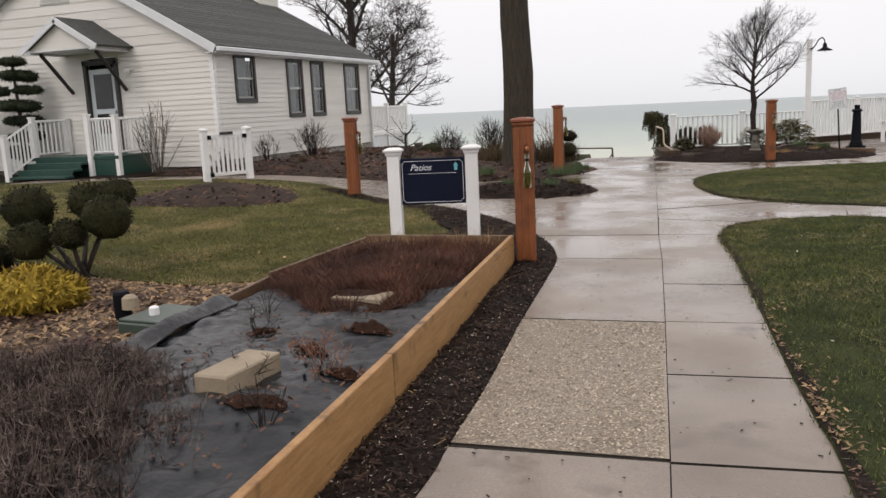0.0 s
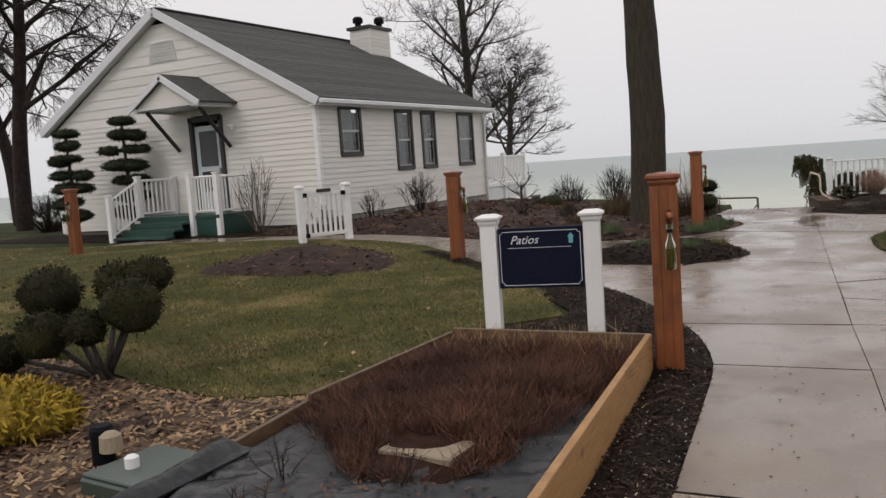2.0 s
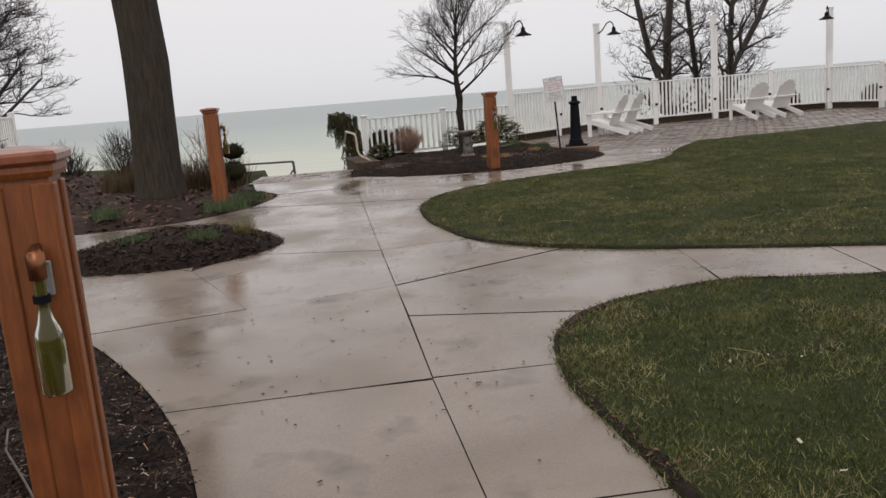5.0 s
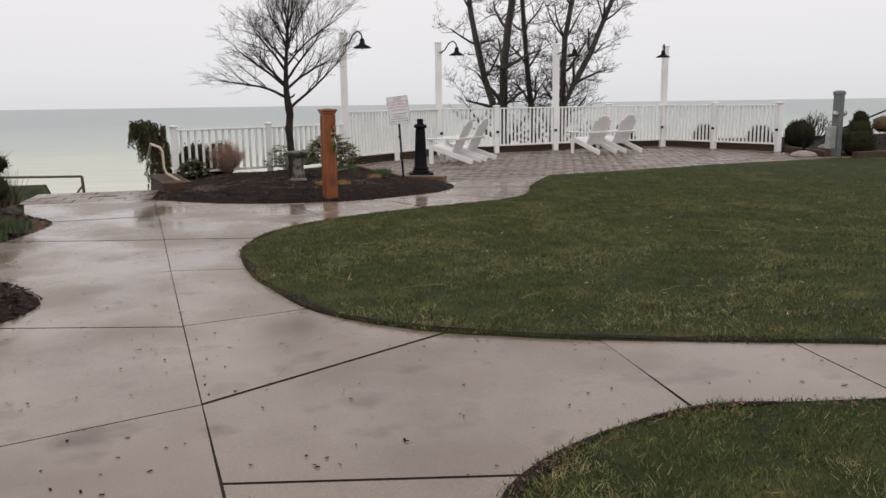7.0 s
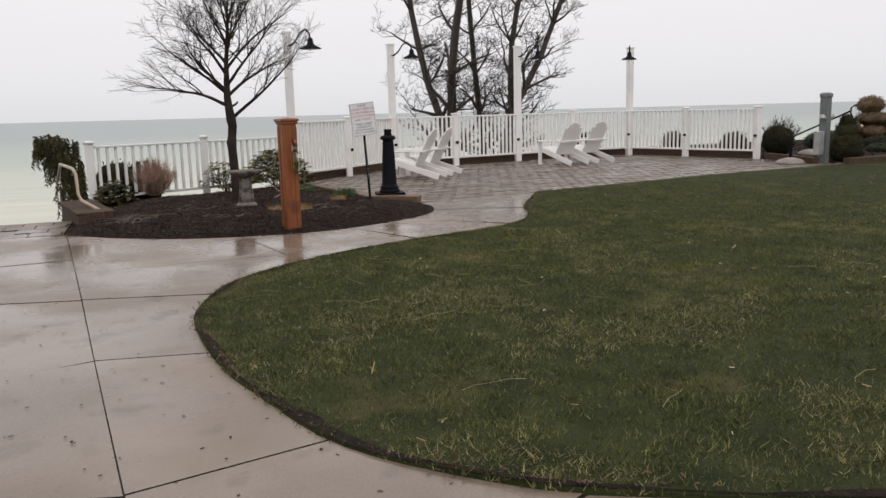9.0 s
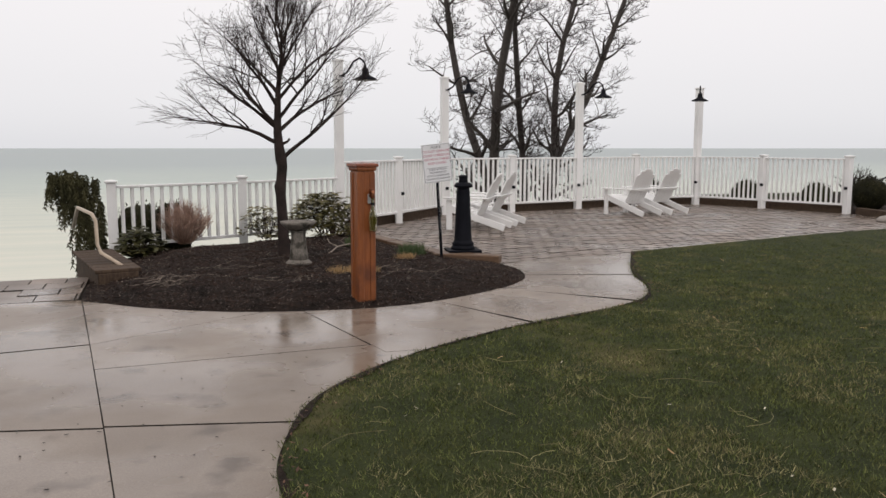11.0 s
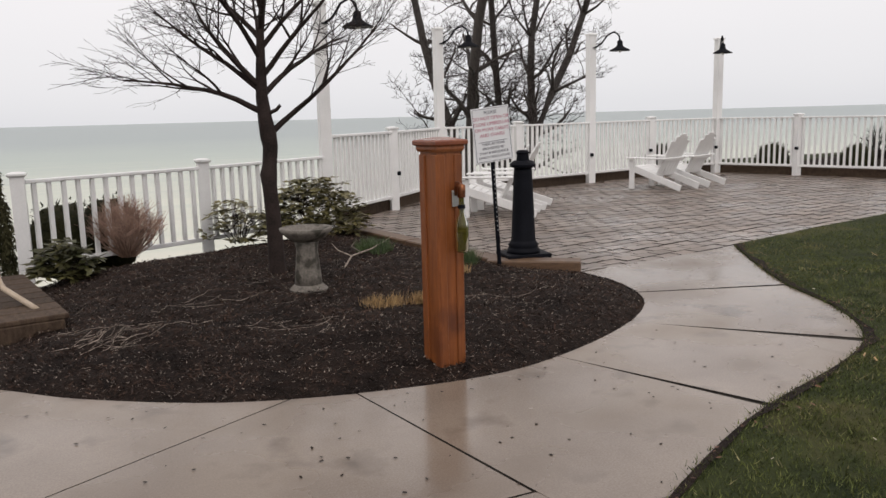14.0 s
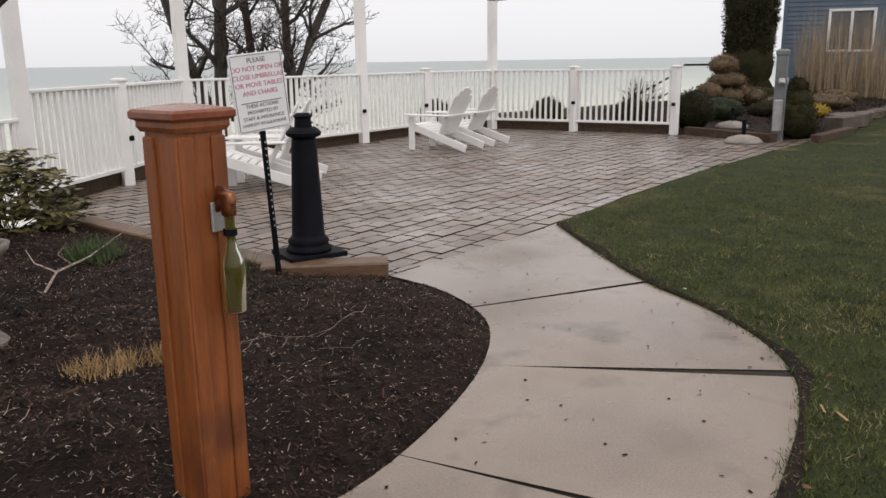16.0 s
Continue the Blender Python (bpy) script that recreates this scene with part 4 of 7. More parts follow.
SIDE_WINDOWS = [(0.86, 1.74, 1.66, 2.78), (3.34, 4.16, 1.24, 2.74), (4.68, 5.42, 1.24, 2.74), (6.8, 7.8, 1.24, 2.74)]
DOOR = (2.83, 3.80, 0.52, 2.78)
front_wall = part("wall", (box((WIDE - 0.1, 0.02, 0.3), (-WIDE / 2, 0.06, 0.0))), STONE, house, "grey stone foundation")
side_wall = part("wall", (box((0.02, LONG - 0.1, 0.9), (-0.075, LONG / 2, -0.2))), STONE, house, "grey stone foundation")
for co, fs in span_rows(WIDE, gable, [DOOR], True):
    part("clapboard", (co, fs), SIDING, front_wall)
for co, fs in span_rows(LONG, lambda z: (0, LONG) if z < EAVE + 0.05 else (0, 0), SIDE_WINDOWS, False, 0.245):
    part("clapboard", (co, fs), SIDING, side_wall)
for k in range(9):
    for j in range(4):
        y0 = 4.3 + k * 0.48 + R.uniform(-0.1, 0.1) + (0.2 if j % 2 else 0)
        part("stone", box((0.06, R.uniform(0.3, 0.46), 0.13), (-0.03 + R.uniform(0, 0.02), y0, -0.33 + 0.14 * j), (0, 0, 0), 0.015), STONE, side_wall)
part("far_wall", box((0.15, LONG, 3.0), (-WIDE + 0.1, LONG / 2, 1.4)), SIDING, house)
part("back_wall", box((WIDE - 0.4, 0.15, 3.6), (-WIDE / 2, LONG - 0.08, 1.2)), SIDING, house)
# added box inside the house; its dark colour carries the rooms' dimness
part("dim_room_box", box((WIDE - 1.6, LONG - 1.6, 2.5), (-WIDE / 2, LONG / 2, 1.5)), DARKROOM, house, "dark-coloured box standing for the dim interior behind the windows")
for x in (0.0, -WIDE):
    part("corner_board", box((0.11, 0.05, EAVE - 0.12), (x - (0.02 if x == 0 else -0.02), -0.008, EAVE / 2), (0, 0, 0), 0.004), WHITE, house)
part("corner_board", box((0.05, 0.11, EAVE - 0.1), (0.012, 0.03, EAVE / 2), (0, 0, 0), 0.004), WHITE, house)
part("corner_board", box((0.05, 0.11, EAVE + 0.1), (0.012, LONG - 0.03, EAVE / 2 - 0.05), (0, 0, 0), 0.004), WHITE, house)
# roof slopes, laid in shingle courses
over, rake = 0.25, 0.2
run, up = WIDE / 2 + over, PEAK - EAVE + (PEAK - EAVE) / (WIDE / 2) * over
for side in (1, -1):
    slope = part("roof", box((math.hypot(run, up), LONG + 2 * rake, 0.1), (-WIDE / 2 + side * run / 2, LONG / 2, PEAK + 0.1 - up / 2), (0, side * math.degrees(math.atan2(up, run)), 0)), SHINGLE, house, "dark grey asphalt shingle roof slope")
    count = 30 if side == 1 else 10
    for k in range(count):
        f = (k + 0.5) / count
        part("shingle_course", box((math.hypot(run, up) / count * 1.05, LONG + 2 * rake + 0.02, 0.02), (-WIDE / 2 + side * run * f, LONG / 2, PEAK + 0.165 - up * f), (0, side * (math.degrees(math.atan2(up, run)) - 1.2), 0)), SHINGLE, slope)
    part("rake_board", box((math.hypot(run, up), 0.035, 0.2), (-WIDE / 2 + side * run / 2, -rake - 0.02, PEAK + 0.07 - up / 2), (0, side * math.degrees(math.atan2(up, run)), 0), 0.004), TRIM, house, "pale grey rake board")
    part("soffit", box((math.hypot(run, up) - 0.02, rake, 0.03), (-WIDE / 2 + side * run / 2, -rake / 2, PEAK - 0.0 - up / 2), (0, side * math.degrees(math.atan2(up, run)), 0)), TRIM, house)
part("ridge_cap", box((0.3, LONG + 2 * rake, 0.05), (-WIDE / 2, LONG / 2, PEAK + 0.15), (0, 0, 0), 0.02), SHINGLE, house)
part("eave_soffit", box((over + 0.05, LONG + 2 * rake, 0.03), (over / 2, LONG / 2, EAVE - 0.13)), TRIM, house)
part("gutter", box((0.11, LONG + 2 * rake, 0.11), (over + 0.06, LONG / 2, EAVE - 0.06), (0, 0, 0), 0.02), TRIM, house, "pale grey eaves gutter")
part("downspout", tube([(over, LONG - 0.1, EAVE - 0.1), (0.08, LONG - 0.1, EAVE - 0.32), (0.08, LONG - 0.1, -0.6)], 0.035, 8), TRIM, house)
for k in range(7):
    part("vent_slat", box((0.95 - 0.03 * k, 0.03, 0.05), (-WIDE / 2, -0.03, 4.32 + 0.075 * k), (25, 0, 0)), WHITE, house)
# chimney clad in siding, with two flues
chimney = part("chimney", box((0.75, 1.15, 1.05), (-WIDE / 2 + 0.75, 8.3, PEAK - 0.12)), SIDING, house, "white clapboard chimney")
for k in range(8):
    part("clapboard", box((0.79, 1.19, 0.115), (-WIDE / 2 + 0.75, 8.3, PEAK - 0.62 + 0.125 * k), (0, 0, 0), 0.004), SIDING, chimney)
part("chimney_cap", box((0.92, 1.35, 0.1), (-WIDE / 2 + 0.75, 8.3, PEAK + 0.44), (0, 0, 0), 0.01), DARKTRIM, chimney)
for dx, dy in ((-0.2, -0.35), (0.2, 0.3)):
    part("flue", lathe([(0.1, 0), (0.1, 0.16), (0.17, 0.17), (0.17, 0.3), (0.11, 0.36)], 12, (-WIDE / 2 + 0.75 + dx, 8.3 + dy, PEAK + 0.48)), BLACK, chimney, "dark metal flue cap")


def window(u0, u1, z0, z1):
    """A dark-framed double-hung window on the side wall."""
    win = part("window", box((0.03, u1 - u0 + 0.02, 0.06), (0.04, (u0 + u1) / 2, z0 - 0.02), (0, 0, 0), 0.004), DARKTRIM, house, "double-hung window with a dark frame")
    for a, b, c, d in ((u0 - 0.03, u0 + 0.06, z0 - 0.03, z1 + 0.03), (u1 - 0.06, u1 + 0.03, z0 - 0.03, z1 + 0.03), (u0, u1, z1 - 0.05, z1 + 0.05), (u0, u1, z0 - 0.03, z0 + 0.06)):
        part("frame", box((0.09, b - a, d - c), (0.0, (a + b) / 2, (c + d) / 2), (0, 0, 0), 0.004), DARKTRIM, win)
    zm = (z0 + z1) / 2
    part("meeting_rail", box((0.05, u1 - u0 - 0.1, 0.05), (-0.02, (u0 + u1) / 2, zm)), STEEL, win, "grey meeting rail")
    for c, d, x in ((z0 + 0.05, zm, -0.035), (zm, z1 - 0.05, -0.015)):
        part("pane", box((0.006, u1 - u0 - 0.1, d - c), (x, (u0 + u1) / 2, (c + d) / 2)), PANE, win)
        for u in (u0 + 0.075, u1 - 0.075):
            part("sash", box((0.03, 0.035, d - c - 0.01), (x + 0.01, u, (c + d) / 2), (0, 0, 0), 0.003), SASH, win, "pale grey sash stile")
    part("sash", box((0.03, u1 - u0 - 0.18, 0.05), (-0.02, (u0 + u1) / 2, z0 + 0.085), (0, 0, 0), 0.003), SASH, win, "pale grey sash rail")
    part("curtain", box((0.02, u1 - u0, z1 - z0), (-0.25, (u0 + u1) / 2, zm)), GREYPOST, win, "drawn grey curtain")


for q in SIDE_WINDOWS:
    window(*q)
# the door and its gabled porch hood
door = part("door", box((0.86, 0.045, 2.06), (-3.315, 0.02, 1.58), (0, 0, 0), 0.004), DOORPAINT, house, "pale blue storm door with two panes")
for a, b, c, d in ((2.78, 2.88, 0.5, 2.8), (3.75, 3.85, 0.5, 2.8)):
    part("door_frame", box((b - a, 0.12, d - c), (-(a + b) / 2, -0.03, (c + d) / 2), (0, 0, 0), 0.004), DARKTRIM, door)
part("door_frame", box((1.1, 0.12, 0.12), (-3.315, -0.03, 2.77), (0, 0, 0), 0.004), DARKTRIM, door)
for c, d in ((1.62, 2.48), (1.0, 1.5)):
    part("pane", box((0.56, 0.02, d - c), (-3.315, -0.008, (c + d) / 2)), PANE, door)
    # dark sheet behind the glass, the indoor shade put into its colour
    part("dim_room_sheet", box((0.56, 0.01, d - c), (-3.315, 0.0, (c + d) / 2)), DARKROOM, door)
part("handle", box((0.03, 0.06, 0.14), (-2.98, -0.03, 1.5), (0, 0, 0), 0.006), STEEL, door)
hood_w, hx = 1.13, -3.42
for side in (1, -1):
    hood = part("porch_roof", box((1.38, 1.25, 0.05), (hx + side * hood_w / 2, -0.62, 3.42), (0, side * 31, 0), 0.006), SHINGLE, house, "small shingled gable hood")
    part("porch_rake", box((1.36, 0.04, 0.14), (hx + side * hood_w / 2, -1.26, 3.37), (0, side * 31, 0), 0.004), TRIM, hood)
    part("porch_beam", box((0.1, 1.2, 0.1), (hx + side * 0.95, -0.62, 3.02), (0, 0, 0), 0.006), TRIM, hood)
    part("bracket", tube([(hx + side * 0.85, -0.95, 2.98), (hx + side * 0.85, -0.04, 2.05)], 0.05, 4), DARKTRIM, hood, "dark diagonal bracket")
tri_ = ([(hx - 1.0, -1.15, 3.05), (hx + 1.0, -1.15, 3.05), (hx, -1.15, 3.66), (hx - 1.0, -1.11, 3.05), (hx + 1.0, -1.11, 3.05), (hx, -1.11, 3.66)], [(0, 1, 2), (5, 4, 3), (0, 3, 4, 1), (1, 4, 5, 2), (2, 5, 3, 0)])
part("porch_gable", tri_, SIDING, house)
part("porch_ceiling", box((1.9, 1.15, 0.03), (hx, -0.6, 3.03)), TRIM, house)
part("wall_lamp", lathe([(0.05, 0), (0.09, 0.08), (0.05, 0.12)], 10, (-2.45, -0.1, 2.45)), WHITE, house, "small white wall lamp")
# green porch deck, steps and white rails
porch = thing("porch_steps", (HX - 3.4, HY, 0.2), 0, "dark green wooden porch steps with white railings", "steps")
part("deck", box((2.7, 1.25, 0.08), (0.1, -0.66, 0.46), (0, 0, 0), 0.006), GREENPAINT, porch)
part("deck_skirt", box((2.66, 0.04, 0.44), (0.1, -1.24, 0.2)), GREENPAINT, porch)
part("deck_skirt", box((0.04, 1.2, 0.44), (1.42, -0.66, 0.2)), GREENPAINT, porch)
for k in range(3):
    part("step", box((1.7, 0.3, 0.05), (-0.25, -1.42 - 0.28 * k, 0.34 - 0.14 * k), (0, 0, 0), 0.006), GREENPAINT, porch)
    part("riser", box((1.66, 0.03, 0.13), (-0.25, -1.3 - 0.28 * k, 0.4 - 0.14 * k)), GREENPAINT, porch)
for q, h in (((-1.15, -1.22), 1.45), ((-1.15, -2.1), 1.05), ((0.65, -1.3), 1.45), ((-1.15, -0.1), 1.4), ((1.4, -0.1), 1.4), ((1.4, -1.22), 1.42)):
    part("newel", lathe([(0.055, -0.02), (0.055, h), (0.07, h + 0.01), (0.07, h + 0.04), (0.02, h + 0.05)], 4, (*q, 0), square=True), WHITE, porch)
for a, b, za, zb, la, lb in (((-1.15, -1.22), (-1.15, -2.1), 1.38, 0.95, 0.55, 0.12), ((-1.15, -0.1), (-1.15, -1.22), 1.38, 1.38, 0.58, 0.58), ((0.65, -1.22), (1.4, -1.22), 1.36, 1.36, 0.58, 0.58), ((1.4, -0.1), (1.4, -1.22), 1.36, 1.36, 0.58, 0.58)):
    part("rail", tube([(*a, za), (*b, zb)], 0.035, 4), WHITE, porch)
    part("rail", tube([(*a, la), (*b, lb)], 0.03, 4), WHITE, porch)
    for k in range(1, 8):
        f = k / 8
        x, y = a[0] + f * (b[0] - a[0]), a[1] + f * (b[1] - a[1])
        part("baluster", box((0.032, 0.032, za - la), (x, y, (za + la) / 2 + f * (zb - za + lb - la) / 2)), WHITE, porch)
# raised deck behind the house
deck = thing("rear_deck", (HX - 1.5, HY + LONG, 0), 0, "white-railed deck on the lake side of the house", "deck")
part("floor", box((3.4, 3.9, 0.12), (-0.5, 1.97, 0.66), (0, 0, 0), 0.01), WHITE, deck)
part("apron", box((3.3, 0.05, 0.42), (-0.5, 3.85, 0.39)), TRIM, deck)
part("apron", box((0.05, 3.6, 0.42), (1.12, 1.97, 0.39)), TRIM, deck)
for q in ((1.15, 0.42), (1.15, 2.1), (1.15, 3.86), (-0.5, 3.86), (-2.1, 3.86)):
    part("post", lathe([(0.06, -2.4), (0.06, 1.68), (0.075, 1.69), (0.075, 1.72), (0.02, 1.75)], 4, (*q, 0), square=True), WHITE, deck)
for z in (0.8, 1.6):
    part("rail", box((0.06, 3.4, 0.06), (1.15, 2.14, z), (0, 0, 0), 0.006), WHITE, deck)
    part("rail", box((3.2, 0.06, 0.06), (-0.48, 3.86, z), (0, 0, 0), 0.006), WHITE, deck)
for k in range(27):
    part("baluster", box((0.035, 0.045, 0.8), (1.15, 0.55 + 0.122 * k, 1.2)), WHITE, deck)
for k in range(24):
    part("baluster", box((0.045, 0.035, 0.8), (1.0 - 0.128 * k, 3.86, 1.2)), WHITE, deck)
# rubble stones of the side wall's foundation
g_ = random.Random(61)
for row in range(4):
    u = 0.02 + 0.1 * (row % 2)
    while u < LONG - 0.25:
        w_ = g_.uniform(0.16, 0.42)
        part("stone", box((0.06, w_ - 0.02, 0.125), (-0.035 + g_.uniform(-0.008, 0.008), u + w_ / 2, 0.165 - 0.14 * row), (g_.uniform(-3, 3), 0, 0), 0.015), STONE, side_wall)
        u += w_

# ---- little white gate standing by the path ----
gate = thing("garden_gate", (-8.54, 15.5, 0.2), 62, "short white garden gate with black hinges between two posts", "gate")
gate.scale = (0.86, 1, 1)
for x in (-0.55, 0.55):
    part("gate_post", lathe([(0.065, -0.03), (0.065, 1.0), (0.085, 1.01), (0.085, 1.04), (0.03, 1.07)], 4, (x, 0, 0), square=True), WHITE, gate)
    part("hinge", lathe([(0.05, -0.04), (0.05, 0.04)], 10, (x * 0.82, -0.06, 0.88)), BLACK, gate, "round black latch")
part("hinge", lathe([(0.05, -0.04), (0.05, 0.04)], 10, (-0.45, -0.06, 0.14)), BLACK, gate, "round black hinge")
for z in (0.14, 0.9):
    part("rail", box((0.98, 0.045, 0.07), (0, 0, z), (0, 0, 0), 0.006), WHITE, gate)
for k in range(7):
    part("picket", box((0.06, 0.03, 0.76), (-0.36 + 0.12 * k, -0.01, 0.52), (0, 0, 0), 0.004), WHITE, gate)
part("plaque", box((0.34, 0.02, 0.06), (0, -0.04, 0.95), (0, 0, 0), 0.006), DARKTRIM, gate)


# ---- the navy sign ----
sign = thing("garden_sign", (-1.5, 8.78, 0.05), 14, "navy sign board between two white posts", "sign")
for x in (-0.38, 0.37):
    part("post", lathe([(0.058, -0.06), (0.058, 0.97)], 4, (x, 0, 0), square=True), WHITE, sign)
    part("post_cap", lathe([(0.062, 0.95), (0.07, 0.965), (0.072, 0.985), (0.088, 0.995), (0.09, 1.01), (0.05, 1.03)], 4, (x, 0, 0), square=True), WHITE, sign)
panel = part("board", box((0.62, 0.03, 0.44), (-0.005, -0.02, 0.70), (0, 0, 0), 0.004), NAVY, sign, "navy blue board with a thin silver border")
for a, b, c, d in ((-0.27, 0.27, 0.195, 0.199), (-0.27, 0.27, -0.199, -0.195)):
    part("border", box((b - a, 0.003, d - c), (-0.005, -0.0365, 0.7 + c)), SILVER, panel)
for x in (-0.292, 0.292):
    part("border", box((0.004, 0.003, 0.35), (x - 0.005, -0.0365, 0.7)), SILVER, panel)
for x in (-1, 1):
    for z in (-1, 1):
        part("border", tube([(x * 0.27 - 0.005, -0.037, 0.7 + z * 0.197), (x * 0.275 - 0.005, -0.037, 0.7 + z * 0.182), (x * 0.292 - 0.005, -0.037, 0.7 + z * 0.175)], 0.002, 4), SILVER, panel)


def lettering(text, size, at, material, parent, tilt=(90, 0, 0), shear=0.0, name="lettering"):
    c = bpy.data.curves.new(name, "FONT")
    c.body, c.size, c.align_x, c.extrude, c.shear = text, size, "CENTER", 0.0012, shear
    tmp = bpy.data.objects.new(name, c)
    me = bpy.data.meshes.new_from_object(tmp)
    bpy.data.objects.remove(tmp)
    me.materials.clear()
    me.materials.append(material)
    ob = new(name, me)
    ob.parent = parent
    ob.matrix_local = pose(*at, *tilt)
    return ob


lettering("Patios", 0.085, (-0.12, -0.0365, 0.805), SILVER, panel, shear=0.35)
part("rule", box((0.46, 0.003, 0.003), (-0.01, -0.0365, 0.775)), SILVER, panel)
part("arrow", ([(0.205, -0.038, 0.80), (0.235, -0.038, 0.80), (0.235, -0.038, 0.845), (0.245, -0.038, 0.845), (0.22, -0.038, 0.875), (0.195, -0.038, 0.845), (0.205, -0.038, 0.845)], [(0, 1, 2, 3, 4, 5, 6)]), TEAL, panel, "teal arrow pointing up")

# ---- notice sign, bollard ----
notice = thing("notice_sign", (3.3, 22.58, 0.03), 4, "small pale notice sign with red lettering on steel stake", "sign")
notice.scale = (1.06, 1.06, 1.03)
part("stake", box((0.03, 0.025, 1.2), (-0.02, 0.01, 0.5), (0, -3.5, 0), 0.004), BLACK, notice, "perforated dark steel stake")
for k in range(14):
    part("stake_hole", box((0.008, 0.004, 0.012), (-0.02 - 0.061 * (0.35 + 0.04 * k - 0.5), -0.0045, 0.35 + 0.04 * k)), STEEL, notice)
face = part("board", box((0.36, 0.006, 0.46), (-0.06, -0.012, 1.17), (0, -6, 0), 0.002), SIGNFACE, notice, "weathered pale aluminium board")
for k, (text, size, ink) in enumerate((("PLEASE", 0.04, INK), ("DO NOT OPEN OR", 0.04, PINKINK), ("CLOSE UMBRELLAS", 0.04, PINKINK), ("OR MOVE TABLES", 0.04, PINKINK), ("AND CHAIRS", 0.04, PINKINK), ("THESE ACTIONS", 0.03, INK), ("PROHIBITED BY", 0.03, INK), ("STAFF & INSURANCE", 0.03, INK), ("LIABILITY REGULATIONS", 0.027, INK))):
    z = 0.175 - 0.047 * k if k < 5 else 0.175 - 0.047 * 5 - 0.025 - 0.036 * (k - 5)
    s, c_ = math.sin(radians(-6)), math.cos(radians(-6))
    lettering(text, size, (-0.06 + z * s, -0.0155, 1.17 + z * c_), INK if ink is INK else PINKINK, face, (90, -6, 0))
s_ = math.sin(radians(-6))
part("rule", box((0.27, 0.002, 0.004), (-0.06 - 0.055 * s_, -0.0165, 1.115), (0, -6, 0)), INK, face)
for dx, dz, w_, h_ in ((0, 0.218, 0.33, 0.003), (0, -0.218, 0.33, 0.003), (-0.168, 0, 0.003, 0.43), (0.168, 0, 0.003, 0.43)):
    part("border", box((w_, 0.002, h_), (-0.06 + dx + dz * s_, -0.0165, 1.17 + dz - dx * s_), (0, -6, 0)), INK, face)
bollard = thing("bollard", (3.67, 22.8, 0.11), -8, "black ornamental iron bollard with a stepped base", "bollard")
part("base_plate", box((0.42, 0.36, 0.035), (0, 0, 0.0), (0, 0, 0), 0.004), BLACK, bollard)
part("column", lathe([(0.155, 0.017), (0.155, 0.04), (0.14, 0.06), (0.135, 0.075), (0.145, 0.09), (0.12, 0.12), (0.113, 0.14), (0.085, 0.76), (0.08, 0.80)], 24), BLACK, bollard, "", True)
part("collar", lathe([(0.08, 0.80), (0.115, 0.815), (0.12, 0.835), (0.105, 0.855), (0.085, 0.87)], 24), BLACK, bollard)
part("finial", lathe([(0.06, 0.87), (0.055, 0.93), (0.065, 0.945), (0.045, 0.965)], 16), BLACK, bollard)

# ---- bird bath ----
bath = thing("bird_bath", (1.47, 22.23, 0.1), 0, "weathered cast-stone bird bath on a fluted pedestal", "bird bath")
bath.scale = (0.9, 0.9, 0.94)
part("foot", lathe([(0.16, -0.03), (0.165, 0.03), (0.13, 0.06), (0.1, 0.08)], 14), BATHSTONE, bath)
part("pedestal", lathe([(0.118, 0.06), (0.11, 0.15), (0.1, 0.25), (0.09, 0.36), (0.105, 0.43)], 14), BATHSTONE, bath, "", True)
part("bowl", lathe([(0.1, 0.42), (0.16, 0.45), (0.215, 0.5), (0.225, 0.53), (0.2, 0.53), (0.12, 0.49), (0.03, 0.48)], 22), BATHSTONE, bath, "", True)


# ---- adirondack chairs ----
def adirondack(at, turn):
    c = thing("adirondack_chair", at, turn, "white slatted adirondack chair on the patio pavers", "chair", "patio chairs")
    for x in (-0.29, 0.29):
        part("front_leg", box((0.035, 0.1, 0.52), (x * 1.08, -0.36, 0.26), (0, 0, 0), 0.005), WHITE, c)
        part("side_rail", box((0.03, 1.02, 0.115), (x, 0.12, 0.21), (-18, 0, 0), 0.006), WHITE, c)
        part("armrest", box((0.13, 0.8, 0.025), (x * 1.16, -0.06, 0.55), (0, 0, 0), 0.008), WHITE, c)
    for k in range(5):
        part("seat_slat", box((0.58, 0.085, 0.022), (0, -0.36 + 0.095 * k, 0.385 - 0.03 * k), (-17, 0, 0), 0.004), WHITE, c)
    part("front_apron", box((0.58, 0.022, 0.1), (0, -0.41, 0.34), (0, 0, 0), 0.004), WHITE, c)
    for k in range(6):
        x = -0.235 + 0.094 * k
        h = 0.82 - 0.62 * (abs(x) / 0.3) ** 2 * 0.36
        s, co_ = math.sin(radians(27)), math.cos(radians(27))
        ob = lathe([(0.043, 0.0), (0.046, h - 0.03), (0.043, h - 0.012), (0.034, h)], 4, square=True)
        bmesh.ops.scale(ob, vec=(1, 0.24, 1), verts=ob.verts)
        bmesh.ops.transform(ob, matrix=pose(x, 0.1, 0.24, -27, 0, 0), verts=ob.verts)
        part("back_slat", ob, WHITE, c)
    part("back_brace", box((0.64, 0.03, 0.06), (0, 0.29, 0.53), (-27, 0, 0), 0.004), WHITE, c)
    return c


first = adirondack((9.3, 27.95, 0.004), 199)
copy_thing(first, pose(10.12, 28.2, 0.004, 0, 0, 201))
copy_thing(first, pose(5.16, 26.26, 0.004, 0, 0, 234))
copy_thing(first, pose(5.72, 26.92, 0.004, 0, 0, 231))


